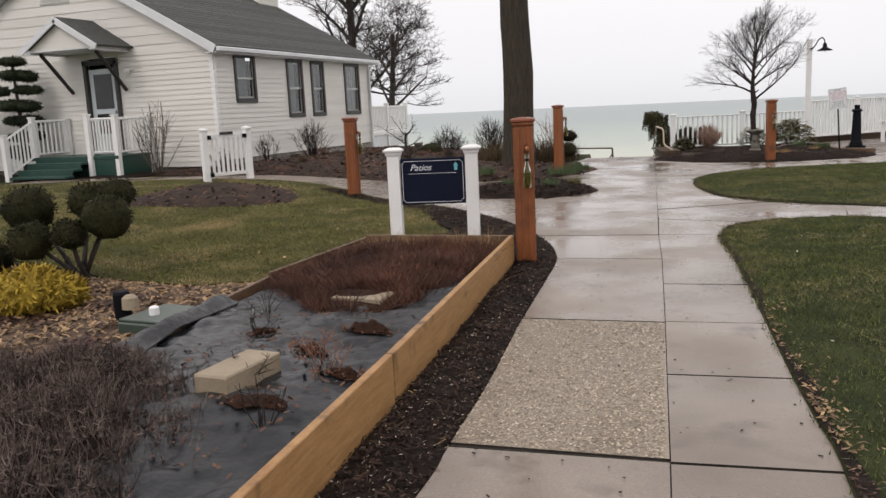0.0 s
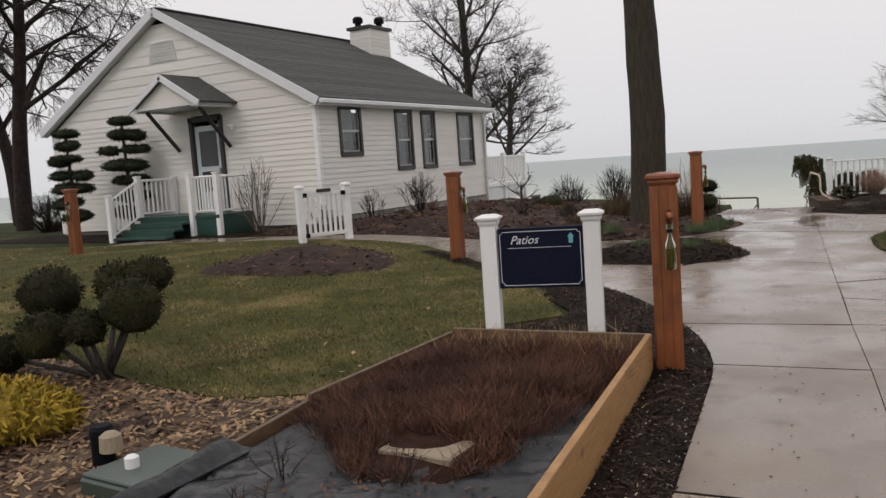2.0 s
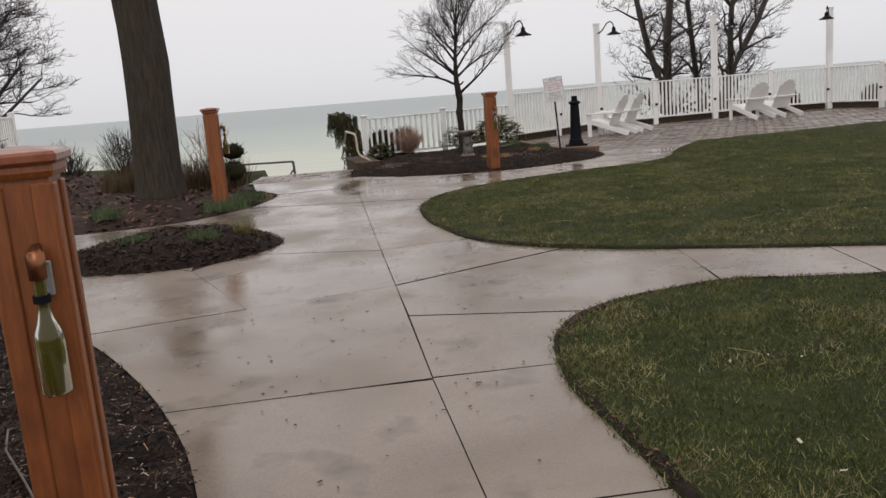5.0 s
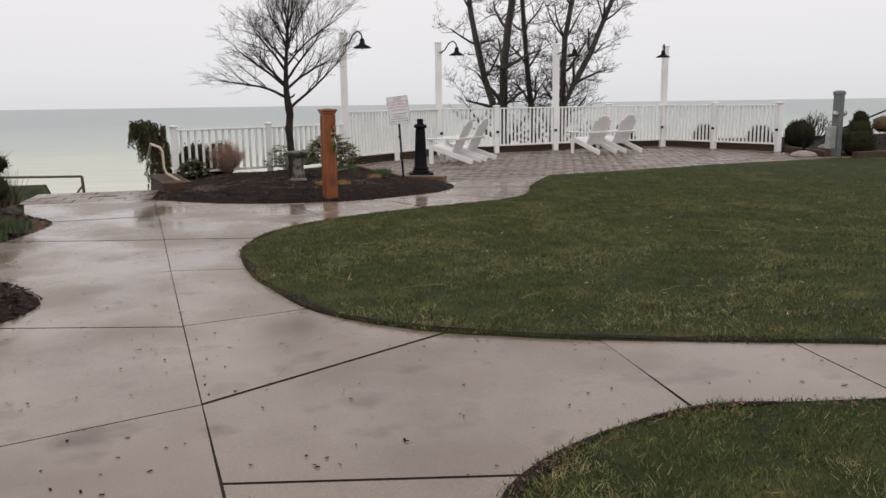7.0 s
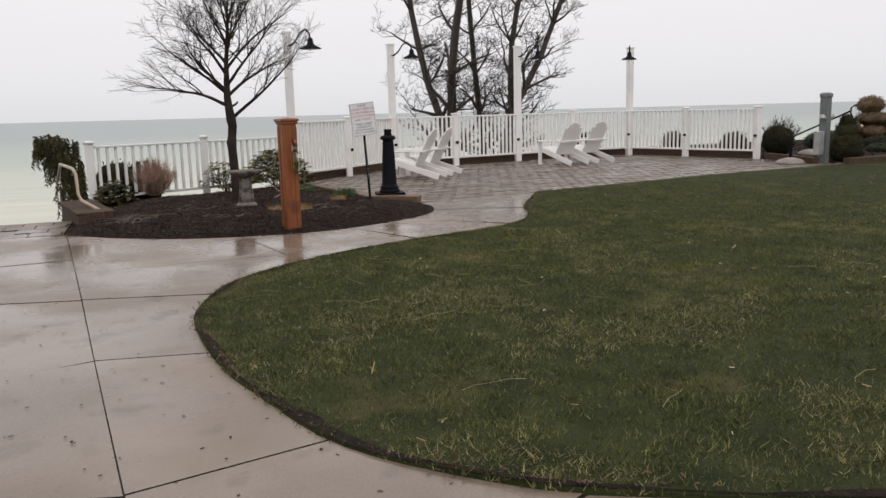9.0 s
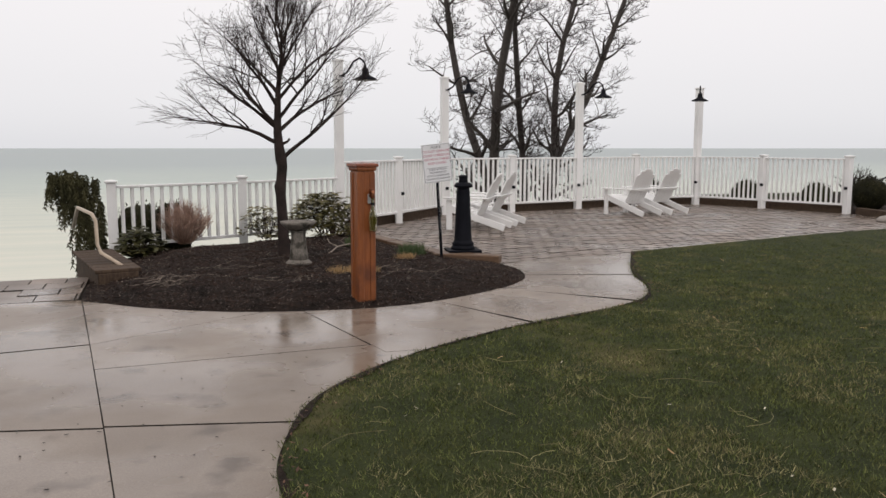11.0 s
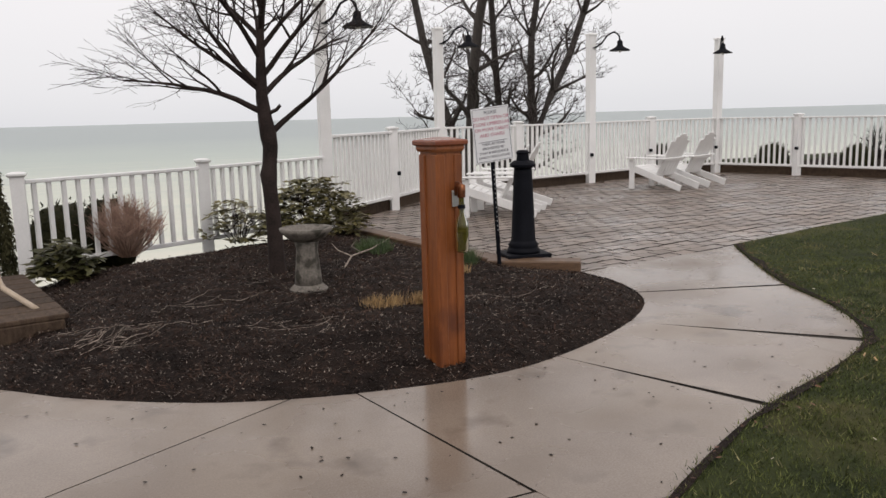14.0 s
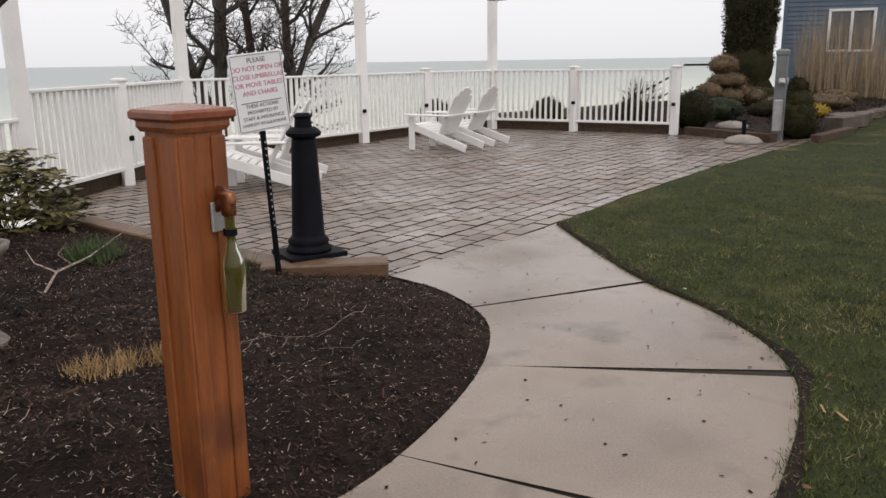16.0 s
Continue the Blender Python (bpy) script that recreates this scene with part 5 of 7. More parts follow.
# ---- trees and shrubs ----
def branchy(base, lean, tall, reach, girth, seed, levels=5, limbs=7, split=3, spread=0.6, low=0.3, up=0.3, droop=0.0, twig=0.004, keep=0.66, wobble=1.0, taper=0.5):
    """A trunk with limbs all along its upper part, and the fine twigs apart."""
    g = random.Random(seed)
    wood, fine = ([], []), ([], [])

    def rod(pts, radii, n, out):
        co, fs = out
        k0 = len(co)
        for i, q in enumerate(pts):
            d = (pts[min(i + 1, len(pts) - 1)] - pts[max(i - 1, 0)]).normalized()
            u = d.cross(Vector((0.31, 0.17, 0.93) if abs(d.z) < 0.9 else (1, 0.2, 0))).normalized()
            w_ = d.cross(u)
            for k in range(n):
                co.append(tuple(q + radii[i] * (math.cos(6.2832 * k / n) * u + math.sin(6.2832 * k / n) * w_)))
        for i in range(len(pts) - 1):
            for k in range(n):
                fs.append((k0 + i * n + k, k0 + i * n + (k + 1) % n, k0 + (i + 1) * n + (k + 1) % n, k0 + (i + 1) * n + k))

    def grow(q, d, length, r, level):
        steps = 10 if level == 0 else 4
        pts, radii, ways = [q], [r], [d]
        for s in range(steps):
            wob = Vector((g.uniform(-1, 1), g.uniform(-1, 1), g.uniform(-1, 1))) * (0.05 if level == 0 else 0.13) * wobble
            d = (d + wob + Vector((0, 0, (up if level else 0.1) * 0.25 - droop * 0.1 * level))).normalized()
            pts.append(pts[-1] + d * length / steps)
            ways.append(d)
            radii.append(max(twig * 0.6, r * (1 - (1 - taper) * (s + 1) / steps)))
        rod(pts, radii, 8 if level == 0 else (5 if level < 3 else 3), wood if level < 3 else fine)
        if level >= levels:
            return
        n = limbs if level == 0 else split + (g.random() < 0.5)
        for k in range(n):
            f = (low + (1 - low) * (k + g.random() * 0.8) / n) if level == 0 else 0.25 + 0.75 * (k + g.random()) / n
            i = min(steps, max(1, round(f * steps)))
            a = 2.4 * k + g.uniform(-0.5, 0.5)
            dd = ways[i]
            side = Vector((math.cos(a), math.sin(a), 0.2))
            side = (side - dd * side.dot(dd)).normalized()
            sp = spread * g.uniform(0.7, 1.3) * (1.15 - 0.35 * f)
            nd = (dd * math.cos(sp) + side * math.sin(sp)).normalized()
            size = reach * g.uniform(0.8, 1.2) * (1.15 - 0.4 * f) if level == 0 else length * keep * g.uniform(0.7, 1.15)
            grow(pts[i], nd, size, max(twig, radii[i] * g.uniform(0.45, 0.62)), level + 1)

    grow(Vector(base), Vector(lean).normalized(), tall, girth, 0)
    return wood, fine


def bare_tree(at, tall, reach, girth, seed, label, bark=BARK, twigs=TWIG, lean=(0, 0, 1), name="tree", **more):
    t_ = thing(name, at, 0, label, "tree")
    wood, fine = branchy((0, 0, -0.05), lean, tall, reach, girth, seed, **more)
    part("trunk", wood, bark, t_, smooth=True)
    part("crown", fine, twigs, t_, "bare crown of fine twigs")
    return t_


def rods(out, pts, radii, n):
    """One bent tapering limb added to a pair of lists."""
    co, fs = out
    k0 = len(co)
    for i, q in enumerate(pts):
        d = (pts[min(i + 1, len(pts) - 1)] - pts[max(i - 1, 0)]).normalized()
        u = d.cross(Vector((0.31, 0.17, 0.93) if abs(d.z) < 0.9 else (1, 0.2, 0))).normalized()
        w_ = d.cross(u)
        for k in range(n):
            co.append(tuple(q + radii[i] * (math.cos(6.2832 * k / n) * u + math.sin(6.2832 * k / n) * w_)))
    for i in range(len(pts) - 1):
        for k in range(n):
            fs.append((k0 + i * n + k, k0 + i * n + (k + 1) % n, k0 + (i + 1) * n + (k + 1) % n, k0 + (i + 1) * n + k))


def spreading_tree(at, seed, label):
    """A small tree: a kinked trunk, limbs that sweep out low, and fans of fine twigs."""
    g = random.Random(seed)
    t_ = thing("tree", at, 0, label, "tree")
    wood, fine = ([], []), ([], [])
    bole = [(0.0, 0, -0.05, 0.085), (0.0, 0, 0.1, 0.072), (-0.01, 0, 0.5, 0.064), (-0.025, 0, 0.76, 0.063), (-0.03, 0, 0.86, 0.074), (-0.015, 0, 0.95, 0.062), (0.0, 0, 1.1, 0.064), (-0.01, 0, 1.2, 0.074), (-0.05, 0, 1.34, 0.066), (-0.09, 0.01, 1.55, 0.056), (-0.11, 0.02, 1.8, 0.047), (-0.13, 0.02, 2.1, 0.036), (-0.12, 0.03, 2.5, 0.025), (-0.15, 0.02, 2.9, 0.014), (-0.13, 0.03, 3.3, 0.005)]
    rods(wood, [Vector(q[:3]) for q in bole], [q[3] for q in bole], 12)
    rods(wood, [Vector((-0.02, -0.03, 1.4)), Vector((0.04, -0.06, 1.43)), Vector((0.07, -0.07, 1.47))], [0.02, 0.018, 0.016], 6)

    def limb(q, az, el, length, r, level, bend):
        steps = (9, 7, 5, 3)[level]
        pts, radii, turns = [q], [r], [(az, el)]
        for s in range(steps):
            az += g.uniform(-1, 1) * (0.1, 0.13, 0.16, 0.2)[level]
            el += bend / steps + g.uniform(-1, 1) * (0.09, 0.12, 0.15, 0.2)[level]
            el = max(-0.25, min(1.5, el))
            pts.append(pts[-1] + Vector((math.cos(az) * math.cos(el), math.sin(az) * math.cos(el), math.sin(el))) * length / steps)
            radii.append(max(0.0017, r * (1 - 0.8 * (s + 1) / steps)))
            turns.append((az, el))
        rods(wood if level < 2 else fine, pts, radii, (7, 5, 4, 3)[level])
        if level == 3:
            return
        n = (9, 6, 4)[level]
        for k in range(n):
            f = 0.18 + 0.8 * (k + g.random() * 0.9) / n
            i = min(steps - 1, int(f * steps)) + 1
            side = (1 if k % 2 else -1) * g.uniform(0.4, 0.95)
            a, e = turns[i]
            limb(pts[i], a + side / max(0.45, math.cos(e)), e + g.uniform(-0.4, 0.4), length * (0.74 - 0.40 * f) * g.uniform(0.6, 1.3), max(0.002, radii[i] * 0.6), level + 1, g.uniform(-0.3, 0.15))

    def foot(z):
        for a, b in zip(bole, bole[1:]):
            if a[2] <= z <= b[2]:
                return Vector(a[:3]).lerp(Vector(b[:3]), (z - a[2]) / (b[2] - a[2]))

    limb(foot(1.2), -0.1, 0.72, 1.45, 0.032, 0, 0.1)
    limb(foot(1.4), 3.25, 0.5, 1.3, 0.03, 0, -0.32)
    limb(foot(1.6), 2.85, 0.75, 1.25, 0.027, 0, -0.25)
    for k in range(15):
        z = 1.55 + 0.085 * k
        el = 0.62 + 0.045 * k + g.uniform(-0.12, 0.12)
        az = 2.4 * k + 0.6 + g.uniform(-0.3, 0.3)
        limb(foot(z), az, el, (1.36 - 0.045 * k + 0.14 * math.cos(az)) * g.uniform(0.88, 1.08), 0.031 - 0.0009 * k, 0, g.uniform(-0.3, 0.2))
    for co, _ in (wood, fine):
        for i, (x, y, z) in enumerate(co):
            if z > 1.2:
                co[i] = (0.9 * x + 0.1 * (z - 1.2), y, 1.2 + 0.92 * (z - 1.2))
    part("trunk", wood, TWIG, t_, "dark wet trunk and limbs", smooth=True)
    part("crown", fine, TWIG, t_, "bare crown of fine twigs")


spreading_tree((1.44, 23.2, 0.08), 12, "small dark bare ornamental tree with a wide spreading crown")
trunk = thing("tree", (-3.3, 18.6, 0.1), 0, "tall straight grey-brown tree trunk with rough bark", "tree")
g_ = random.Random(11)
prof = [(0.42, -0.1), (0.37, 0.15), (0.335, 0.5)] + [(0.325 - 0.006 * k + g_.uniform(-0.012, 0.012), 0.5 + 0.5 * k) for k in range(1, 20)]
tb = lathe(prof, 24)
for v in tb.verts:
    f = noise.noise((v.co.x * 4, v.co.y * 4, v.co.z * 0.8)) + 0.5 * noise.noise((v.co.x * 14, v.co.y * 14, v.co.z * 2))
    v.co.x, v.co.y = v.co.x * (1 + 0.09 * f), v.co.y * (1 + 0.09 * f)
    v.co.x += 0.03 * math.sin(v.co.z * 0.9) - 0.004 * v.co.z
part("trunk", tb, BIGBARK, trunk, smooth=True)
wood, fine = branchy((-0.04, 0, 9.8), (0, 0, 1), 4, 2.5, 0.22, 4, levels=3)
part("limbs", wood, BIGBARK, trunk), part("crown", fine, TWIG, trunk)
for (x, y, s, seed, lx, reach) in ((10.1, 37.4, 0.22, 21, 0.03, 1.4), (10.0, 38.2, 0.18, 22, 0.16, 1.4), (11.35, 38.2, 0.2, 25, 0.04, 1.4), (11.6, 37.8, 0.15, 23, -0.03, 1.4), (12.0, 38.6, 0.18, 24, 0.09, 1.7)):
    bare_tree((x, y, -5.5), 13.5, reach, s, seed, "tall bare tree rising from the bluff beyond the fence", BARK, TWIG, lean=(lx, 0, 1), levels=5, limbs=17, split=3, low=0.38, spread=0.95, up=0.2, twig=0.007, keep=0.62, taper=0.42, wobble=2.3)
bare_tree((-15.0, 35.5, -4.5), 13.0, 2.8, 0.27, 31, "bare tree behind the white house", BARK, TWIG, levels=5, limbs=13, split=4, low=0.5, spread=0.9, up=0.15, twig=0.007, keep=0.62)
bare_tree((-13.4, 33.5, -1.5), 6.2, 1.9, 0.17, 32, "bare tree leaning beside the rear deck", BARK, TWIG, lean=(0.3, 0, 1), levels=5, limbs=11, split=4, low=0.45, spread=0.9, up=0.1, twig=0.007, keep=0.62, wobble=1.4)
bare_tree((-26.3, 21.5, 0.1), 8.5, 3.4, 0.31, 41, "dark wet tree with drooping bare branches", TWIG, TWIG, lean=(0.1, 0, 1), levels=5, limbs=10, split=4, low=0.45, spread=0.8, droop=0.8, up=0.1, twig=0.009, keep=0.66, wobble=1.4)
bare_tree((-31, 24.5, 0.1), 8, 3.4, 0.3, 42, "dark wet tree with drooping bare branches", TWIG, TWIG, levels=5, limbs=9, split=3, low=0.45, spread=0.8, droop=0.8, up=0.1, twig=0.01, keep=0.66, wobble=1.4)


def twig_bush(at, high, wide, count, seed, material, label, thick=0.004, name="shrub", stem=BARK):
    """A bare bush: many forked stems from one root."""
    g = random.Random(seed)
    t_ = thing(name, at, 0, label, "shrub")
    bm = ([], [])

    def stick(a, b, r0, r1):
        d = (b - a).normalized()
        u = d.cross(Vector((0.3, 1, 0.2))).normalized()
        w_ = d.cross(u)
        k = len(bm[0])
        for q, r in ((a, r0), (b, r1)):
            for j in range(3):
                bm[0].append(tuple(q + r * (math.cos(2.0944 * j) * u + math.sin(2.0944 * j) * w_)))
        for j in range(3):
            bm[1].append((k + j, k + (j + 1) % 3, k + 3 + (j + 1) % 3, k + 3 + j))

    for _ in range(count):
        a, r = g.uniform(0, 6.28), g.random() ** 0.6
        tip = Vector((math.cos(a) * r * wide / 2, math.sin(a) * r * wide / 2, high * (1 - 0.45 * r * r) * g.uniform(0.75, 1.05)))
        mid = tip * 0.5 + Vector((g.uniform(-0.1, 0.1) * wide, g.uniform(-0.1, 0.1) * wide, -0.05 * high))
        stick(Vector((tip.x * 0.2, tip.y * 0.2, -0.02)), mid, thick, thick * 0.8)
        stick(mid, tip, thick * 0.8, thick * 0.4)
        for _ in range(4):
            s = mid.lerp(tip, g.uniform(0.1, 0.8))
            stick(s, s + Vector((g.uniform(-1, 1) * wide * 0.16, g.uniform(-1, 1) * wide * 0.16, high * g.uniform(0.04, 0.2))), thick * 0.55, thick * 0.3)
    part("branchwork", bm, material, t_)
    return t_


twig_bush((-12.0, 17.6, 0.25), 1.75, 1.35, 26, 51, OLDWOOD, "tall bare twiggy shrub against the clapboard wall", 0.011)
twig_bush((-9.5, 20.7, 0.3), 1.05, 1.2, 60, 52, TWIG, "rounded bare shrub by the house wall", 0.008)
twig_bush((-9.8, 19.0, 0.3), 0.8, 0.7, 24, 53, TWIG, "small bare shrub by the house wall", 0.008)
twig_bush((-10.0, 17.4, 0.25), 0.6, 0.8, 22, 54, TWIG, "small bare shrub by the house corner", 0.008)
twig_bush((-6.6, 23.3, 0.0), 1.0, 1.1, 110, 55, TWIG, "rounded bare shrub above the lake", 0.007)
twig_bush((-4.9, 21.8, 0.15), 1.1, 1.0, 90, 56, TWIG, "rounded bare shrub beside the large trunk", 0.007)
twig_bush((-2.9, 20.2, 0.15), 1.15, 1.2, 34, 57, REDTWIG, "airy bare shrub beside the large trunk", 0.006)
twig_bush((0.3, 24.9, 0.1), 0.6, 0.84, 260, 58, TANTWIG, "rounded reddish-tan twig shrub before the white fence", 0.0045)
twig_bush((-23.5, 20.5, 0.15), 1.3, 2.6, 120, 59, TWIG, "wide bare shrub beyond the lawn", 0.012)
twig_bush((17.8, 30.3, 0.0), 1.0, 1.2, 50, 60, TWIG, "bare shrub beyond the patio", 0.01)
bonsai = bare_tree((-7.3, 21.8, 0.1), 0.8, 0.6, 0.05, 62, "gnarled little bare tree in the mulch bed", levels=3, limbs=6, split=2, low=0.5, spread=1.0, twig=0.006, name="dwarf_tree", up=0.0, wobble=2.2)


def foliage(centre, radii, count, leaf, seed, squash=0.0):
    """Small leaf blades standing off an uneven rounded body."""
    g = random.Random(seed)
    co, fs = [], []
    for _ in range(count):
        v = Vector((g.gauss(0, 1), g.gauss(0, 1), g.gauss(0, 1))).normalized()
        if v.z < -0.5 and g.random() < 0.6:
            v.z = -v.z
        f = 0.88 + 0.16 * noise.noise(v * 2.6 + Vector((seed, 0, 0))) + g.uniform(-0.12, 0.05)
        q = Vector(centre) + Vector((v.x * radii[0], v.y * radii[1], v.z * radii[2])) * f
        a = Vector((g.uniform(-1, 1), g.uniform(-1, 1), g.uniform(-1, 1))).normalized()
        t_ = (v * 0.7 + a).normalized() * leaf * g.uniform(0.6, 1.3)
        u = t_.cross(v + a * 0.3).normalized() * leaf * 0.22
        k = len(co)
        co += [tuple(q - u), tuple(q + u), tuple(q + t_ + u * 0.3), tuple(q + t_ - u * 0.3)]
        fs.append((k, k + 1, k + 2, k + 3))
    return co, fs


def core(centre, radii, seed):
    bm = bmesh.new()
    bmesh.ops.create_icosphere(bm, subdivisions=3, radius=1)
    for v in bm.verts:
        f = 0.84 + 0.16 * noise.noise(v.co * 2.6 + Vector((seed, 0, 0)))
        v.co = Vector(centre) + Vector((v.co.x * radii[0], v.co.y * radii[1], v.co.z * radii[2])) * f
    return bm


def clipped(at, name, label, balls, material, density=900, leaf=0.03, stems=True, category="shrub"):
    """A shrub clipped into rounded pads on bent stems."""
    t_ = thing(name, at, 0, label, category)
    for number, (x, y, z, rx, rz) in enumerate(balls):
        pad = part("pad", core((x, y, z), (rx, rx, rz), number * 7 + 1), material, t_, smooth=True)
        part("foliage", foliage((x, y, z), (rx, rx, rz), int(density * (rx + rz) / 0.4), leaf, number * 7 + 1), material, pad)
        if stems and (x or y):
            part("stem", tube([(0.02 * number - 0.05, 0, -0.03), (x * 0.4, y * 0.4, z * 0.35), (x, y, z)], [0.028, 0.022, 0.016], 6), BARK, t_, smooth=True)
    return t_


clipped((-4.55, 7.35, 0.04), "cloud_pruned_juniper", "juniper clipped into dark balls on bare stems", [(-0.62, 0.05, 0.62, 0.27, 0.24), (-0.28, -0.3, 0.36, 0.22, 0.21), (-0.12, 0.3, 0.66, 0.21, 0.2), (0.18, 0.35, 0.72, 0.2, 0.17), (0.34, 0.02, 0.55, 0.25, 0.25), (0.12, -0.22, 0.42, 0.17, 0.16), (-0.75, -0.35, 0.2, 0.24, 0.17)], CONIFER)
clipped((-3.95, 6.15, 0.03), "golden_shrub", "low golden-yellow evergreen shrub", [(0, 0, 0.13, 0.34, 0.2), (0.22, 0.1, 0.1, 0.22, 0.15), (-0.25, 0.05, 0.1, 0.24, 0.16)], YELLOW, 1100, 0.06, False)
for x, y, h, seed in ((-17.6, 17.0, 2.8, 1), (-16.1, 17.5, 3.0, 2)):
    g = random.Random(seed)
    pads = [(0.03, 0, h - 0.12, 0.36, 0.13)]
    for k in range(6):
        z = h - 0.45 - k * (h - 0.7) / 6
        pads += [(g.uniform(-0.32, 0.32), g.uniform(-0.2, 0.2), z + g.uniform(-0.05, 0.05), g.uniform(0.24, 0.42), g.uniform(0.11, 0.17)) for _ in range(3)]
    tall = clipped((x, y, 0.2), "cloud_pruned_pine", "tall pine clipped into flat tiers by the house", pads, BLUEFIR, 420, 0.06, False, "tree")
    part("trunk", tube([(0, 0, -0.05), (0.05, 0, h * 0.5), (0, 0, h - 0.1)], [0.06, 0.05, 0.03], 7), BARK, tall)
clipped((-6.75, 22.3, 0.05), "boxwood_ball", "small dark clipped evergreen ball", [(0, 0, 0.22, 0.38, 0.3)], CONIFER, 500, 0.03, False)
clipped((-8.3, 22.6, 0.05), "boxwood_ball", "small dark clipped evergreen ball", [(0, 0, 0.15, 0.33, 0.24)], CONIFER, 500, 0.03, False)
clipped((-2.45, 19.2, 0.1), "boxwood_ball", "dark clipped evergreen in stacked pads beside a post", [(0, 0.3, 0.3, 0.26, 0.17), (0.05, 0.3, 0.6, 0.2, 0.14)], CONIFER, 500, 0.03, False)
for x, y, r, h, mat_, lab in ((14.5, 26.75, 0.42, 0.72, CONIFER, "dark clipped evergreen mound by the fence"), (16.8, 27.6, 0.6, 0.5, BLUEFIR, "low blue-green evergreen in mulch"), (18.4, 27.3, 0.55, 0.36, CONIFER, "low dark evergreen spreading over mulch"), (17.2, 26.2, 0.4, 0.26, BLUEFIR, "low blue-green evergreen in mulch"), (20.6, 28.0, 0.7, 0.4, BRONZE, "bronze winter evergreen mound in mulch"), (22.6, 29.9, 0.8, 0.5, CONIFER, "low dark evergreen spreading over mulch"), (18.8, 26.6, 0.5, 0.32, YELLOW, "low yellow-green evergreen in mulch"), (21.8, 27.6, 0.7, 0.4, BRONZE, "bronze winter evergreen mound in mulch"), (24.6, 28.6, 0.7, 0.4, BRONZE, "bronze winter evergreen mound in mulch")):
    clipped((x, y, 0.0), "evergreen_mound", lab, [(0, 0, h * 0.55, r, h * 0.6)], mat_, 450, 0.05, False)
clipped((14.62, 24.8, 0.0), "evergreen_cone", "dark clipped evergreen cone in the bed", [(0, 0, 0.24, 0.41, 0.32), (0, 0, 0.42, 0.37, 0.32), (0, 0, 0.62, 0.28, 0.3), (0, 0, 0.82, 0.18, 0.24)], CONIFER, 600, 0.04, False)
clipped((20.2, 29.6, 0.0), "cloud_pruned_shrub", "bronze evergreen clipped into stacked balls", [(0.4, 0.2, 1.15, 0.42, 0.3), (0.3, 0, 0.75, 0.55, 0.25), (-0.55, 0, 0.5, 0.35, 0.28), (0.9, 0, 0.45, 0.35, 0.25), (0.1, -0.2, 0.38, 0.4, 0.25), (1.6, 0.2, 0.3, 0.6, 0.3)], BRONZE, 500, 0.05)
arb = thing("arborvitae", (24.85, 31.5, 0.0), 0, "tall dark columnar evergreen by the blue house", "tree")
for k in range(7):
    part("body", core((0.05 * (-1) ** k, 0, 0.15 + 0.95 * k), (0.86, 0.86, 1.2), k), CONIFER, arb, smooth=True)
part("foliage", foliage((0, 0, 3.0), (0.86, 0.86, 3.9), 18000, 0.1, 3), CONIFER, arb)
part("trunk", tube([(0, 0, -0.1), (0, 0, 1)], 0.1, 7), BARK, arb)

# weeping evergreen at the stair head
weep = thing("weeping_evergreen", (-1.0, 25.3, -0.42), 0, "drooping olive-green evergreen beside the stairs", "shrub")
part("trunk", tube([(0.1, 0, -0.1), (0.05, 0, 0.7), (-0.06, 0, 1.25), (-0.2, 0, 1.42), (-0.38, 0, 1.42)], [0.045, 0.04, 0.034, 0.024, 0.012], 7), BARK, weep)
g_ = random.Random(77)
co, fs = [], []
for strand in range(170):
    x0, y0 = g_.uniform(-0.44, 0.2), g_.uniform(-0.22, 0.22)
    z0 = 1.5 - 0.42 * max(0, x0 + 0.15) ** 1.2 - 0.25 * max(0, -0.3 - x0) - 0.6 * y0 * y0 + g_.uniform(-0.1, 0.03)
    if strand % 3 == 0:
        x0, z0 = g_.uniform(-0.2, 0.24), g_.uniform(0.55, 1.15)
    drop = g_.uniform(5, 10) if x0 < -0.28 else g_.uniform(7, 17)
    sway = g_.uniform(-0.012, 0.012)
    for k in range(int(drop)):
        q = Vector((x0 + sway * k + 0.01 * math.sin(k), y0 + g_.uniform(-0.02, 0.02), z0 - 0.045 * k))
        for _ in range(6):
            t_ = Vector((g_.uniform(-0.05, 0.05), g_.uniform(-0.05, 0.05), g_.uniform(-0.09, 0.0)))
            u = t_.cross(Vector((g_.uniform(-1, 1), 1, 0.2))).normalized() * 0.009
            k0 = len(co)
            co += [tuple(q - u), tuple(q + u), tuple(q + t_)]
            fs.append((k0, k0 + 1, k0 + 2))
part("foliage", (co, fs), WEEPING, weep)


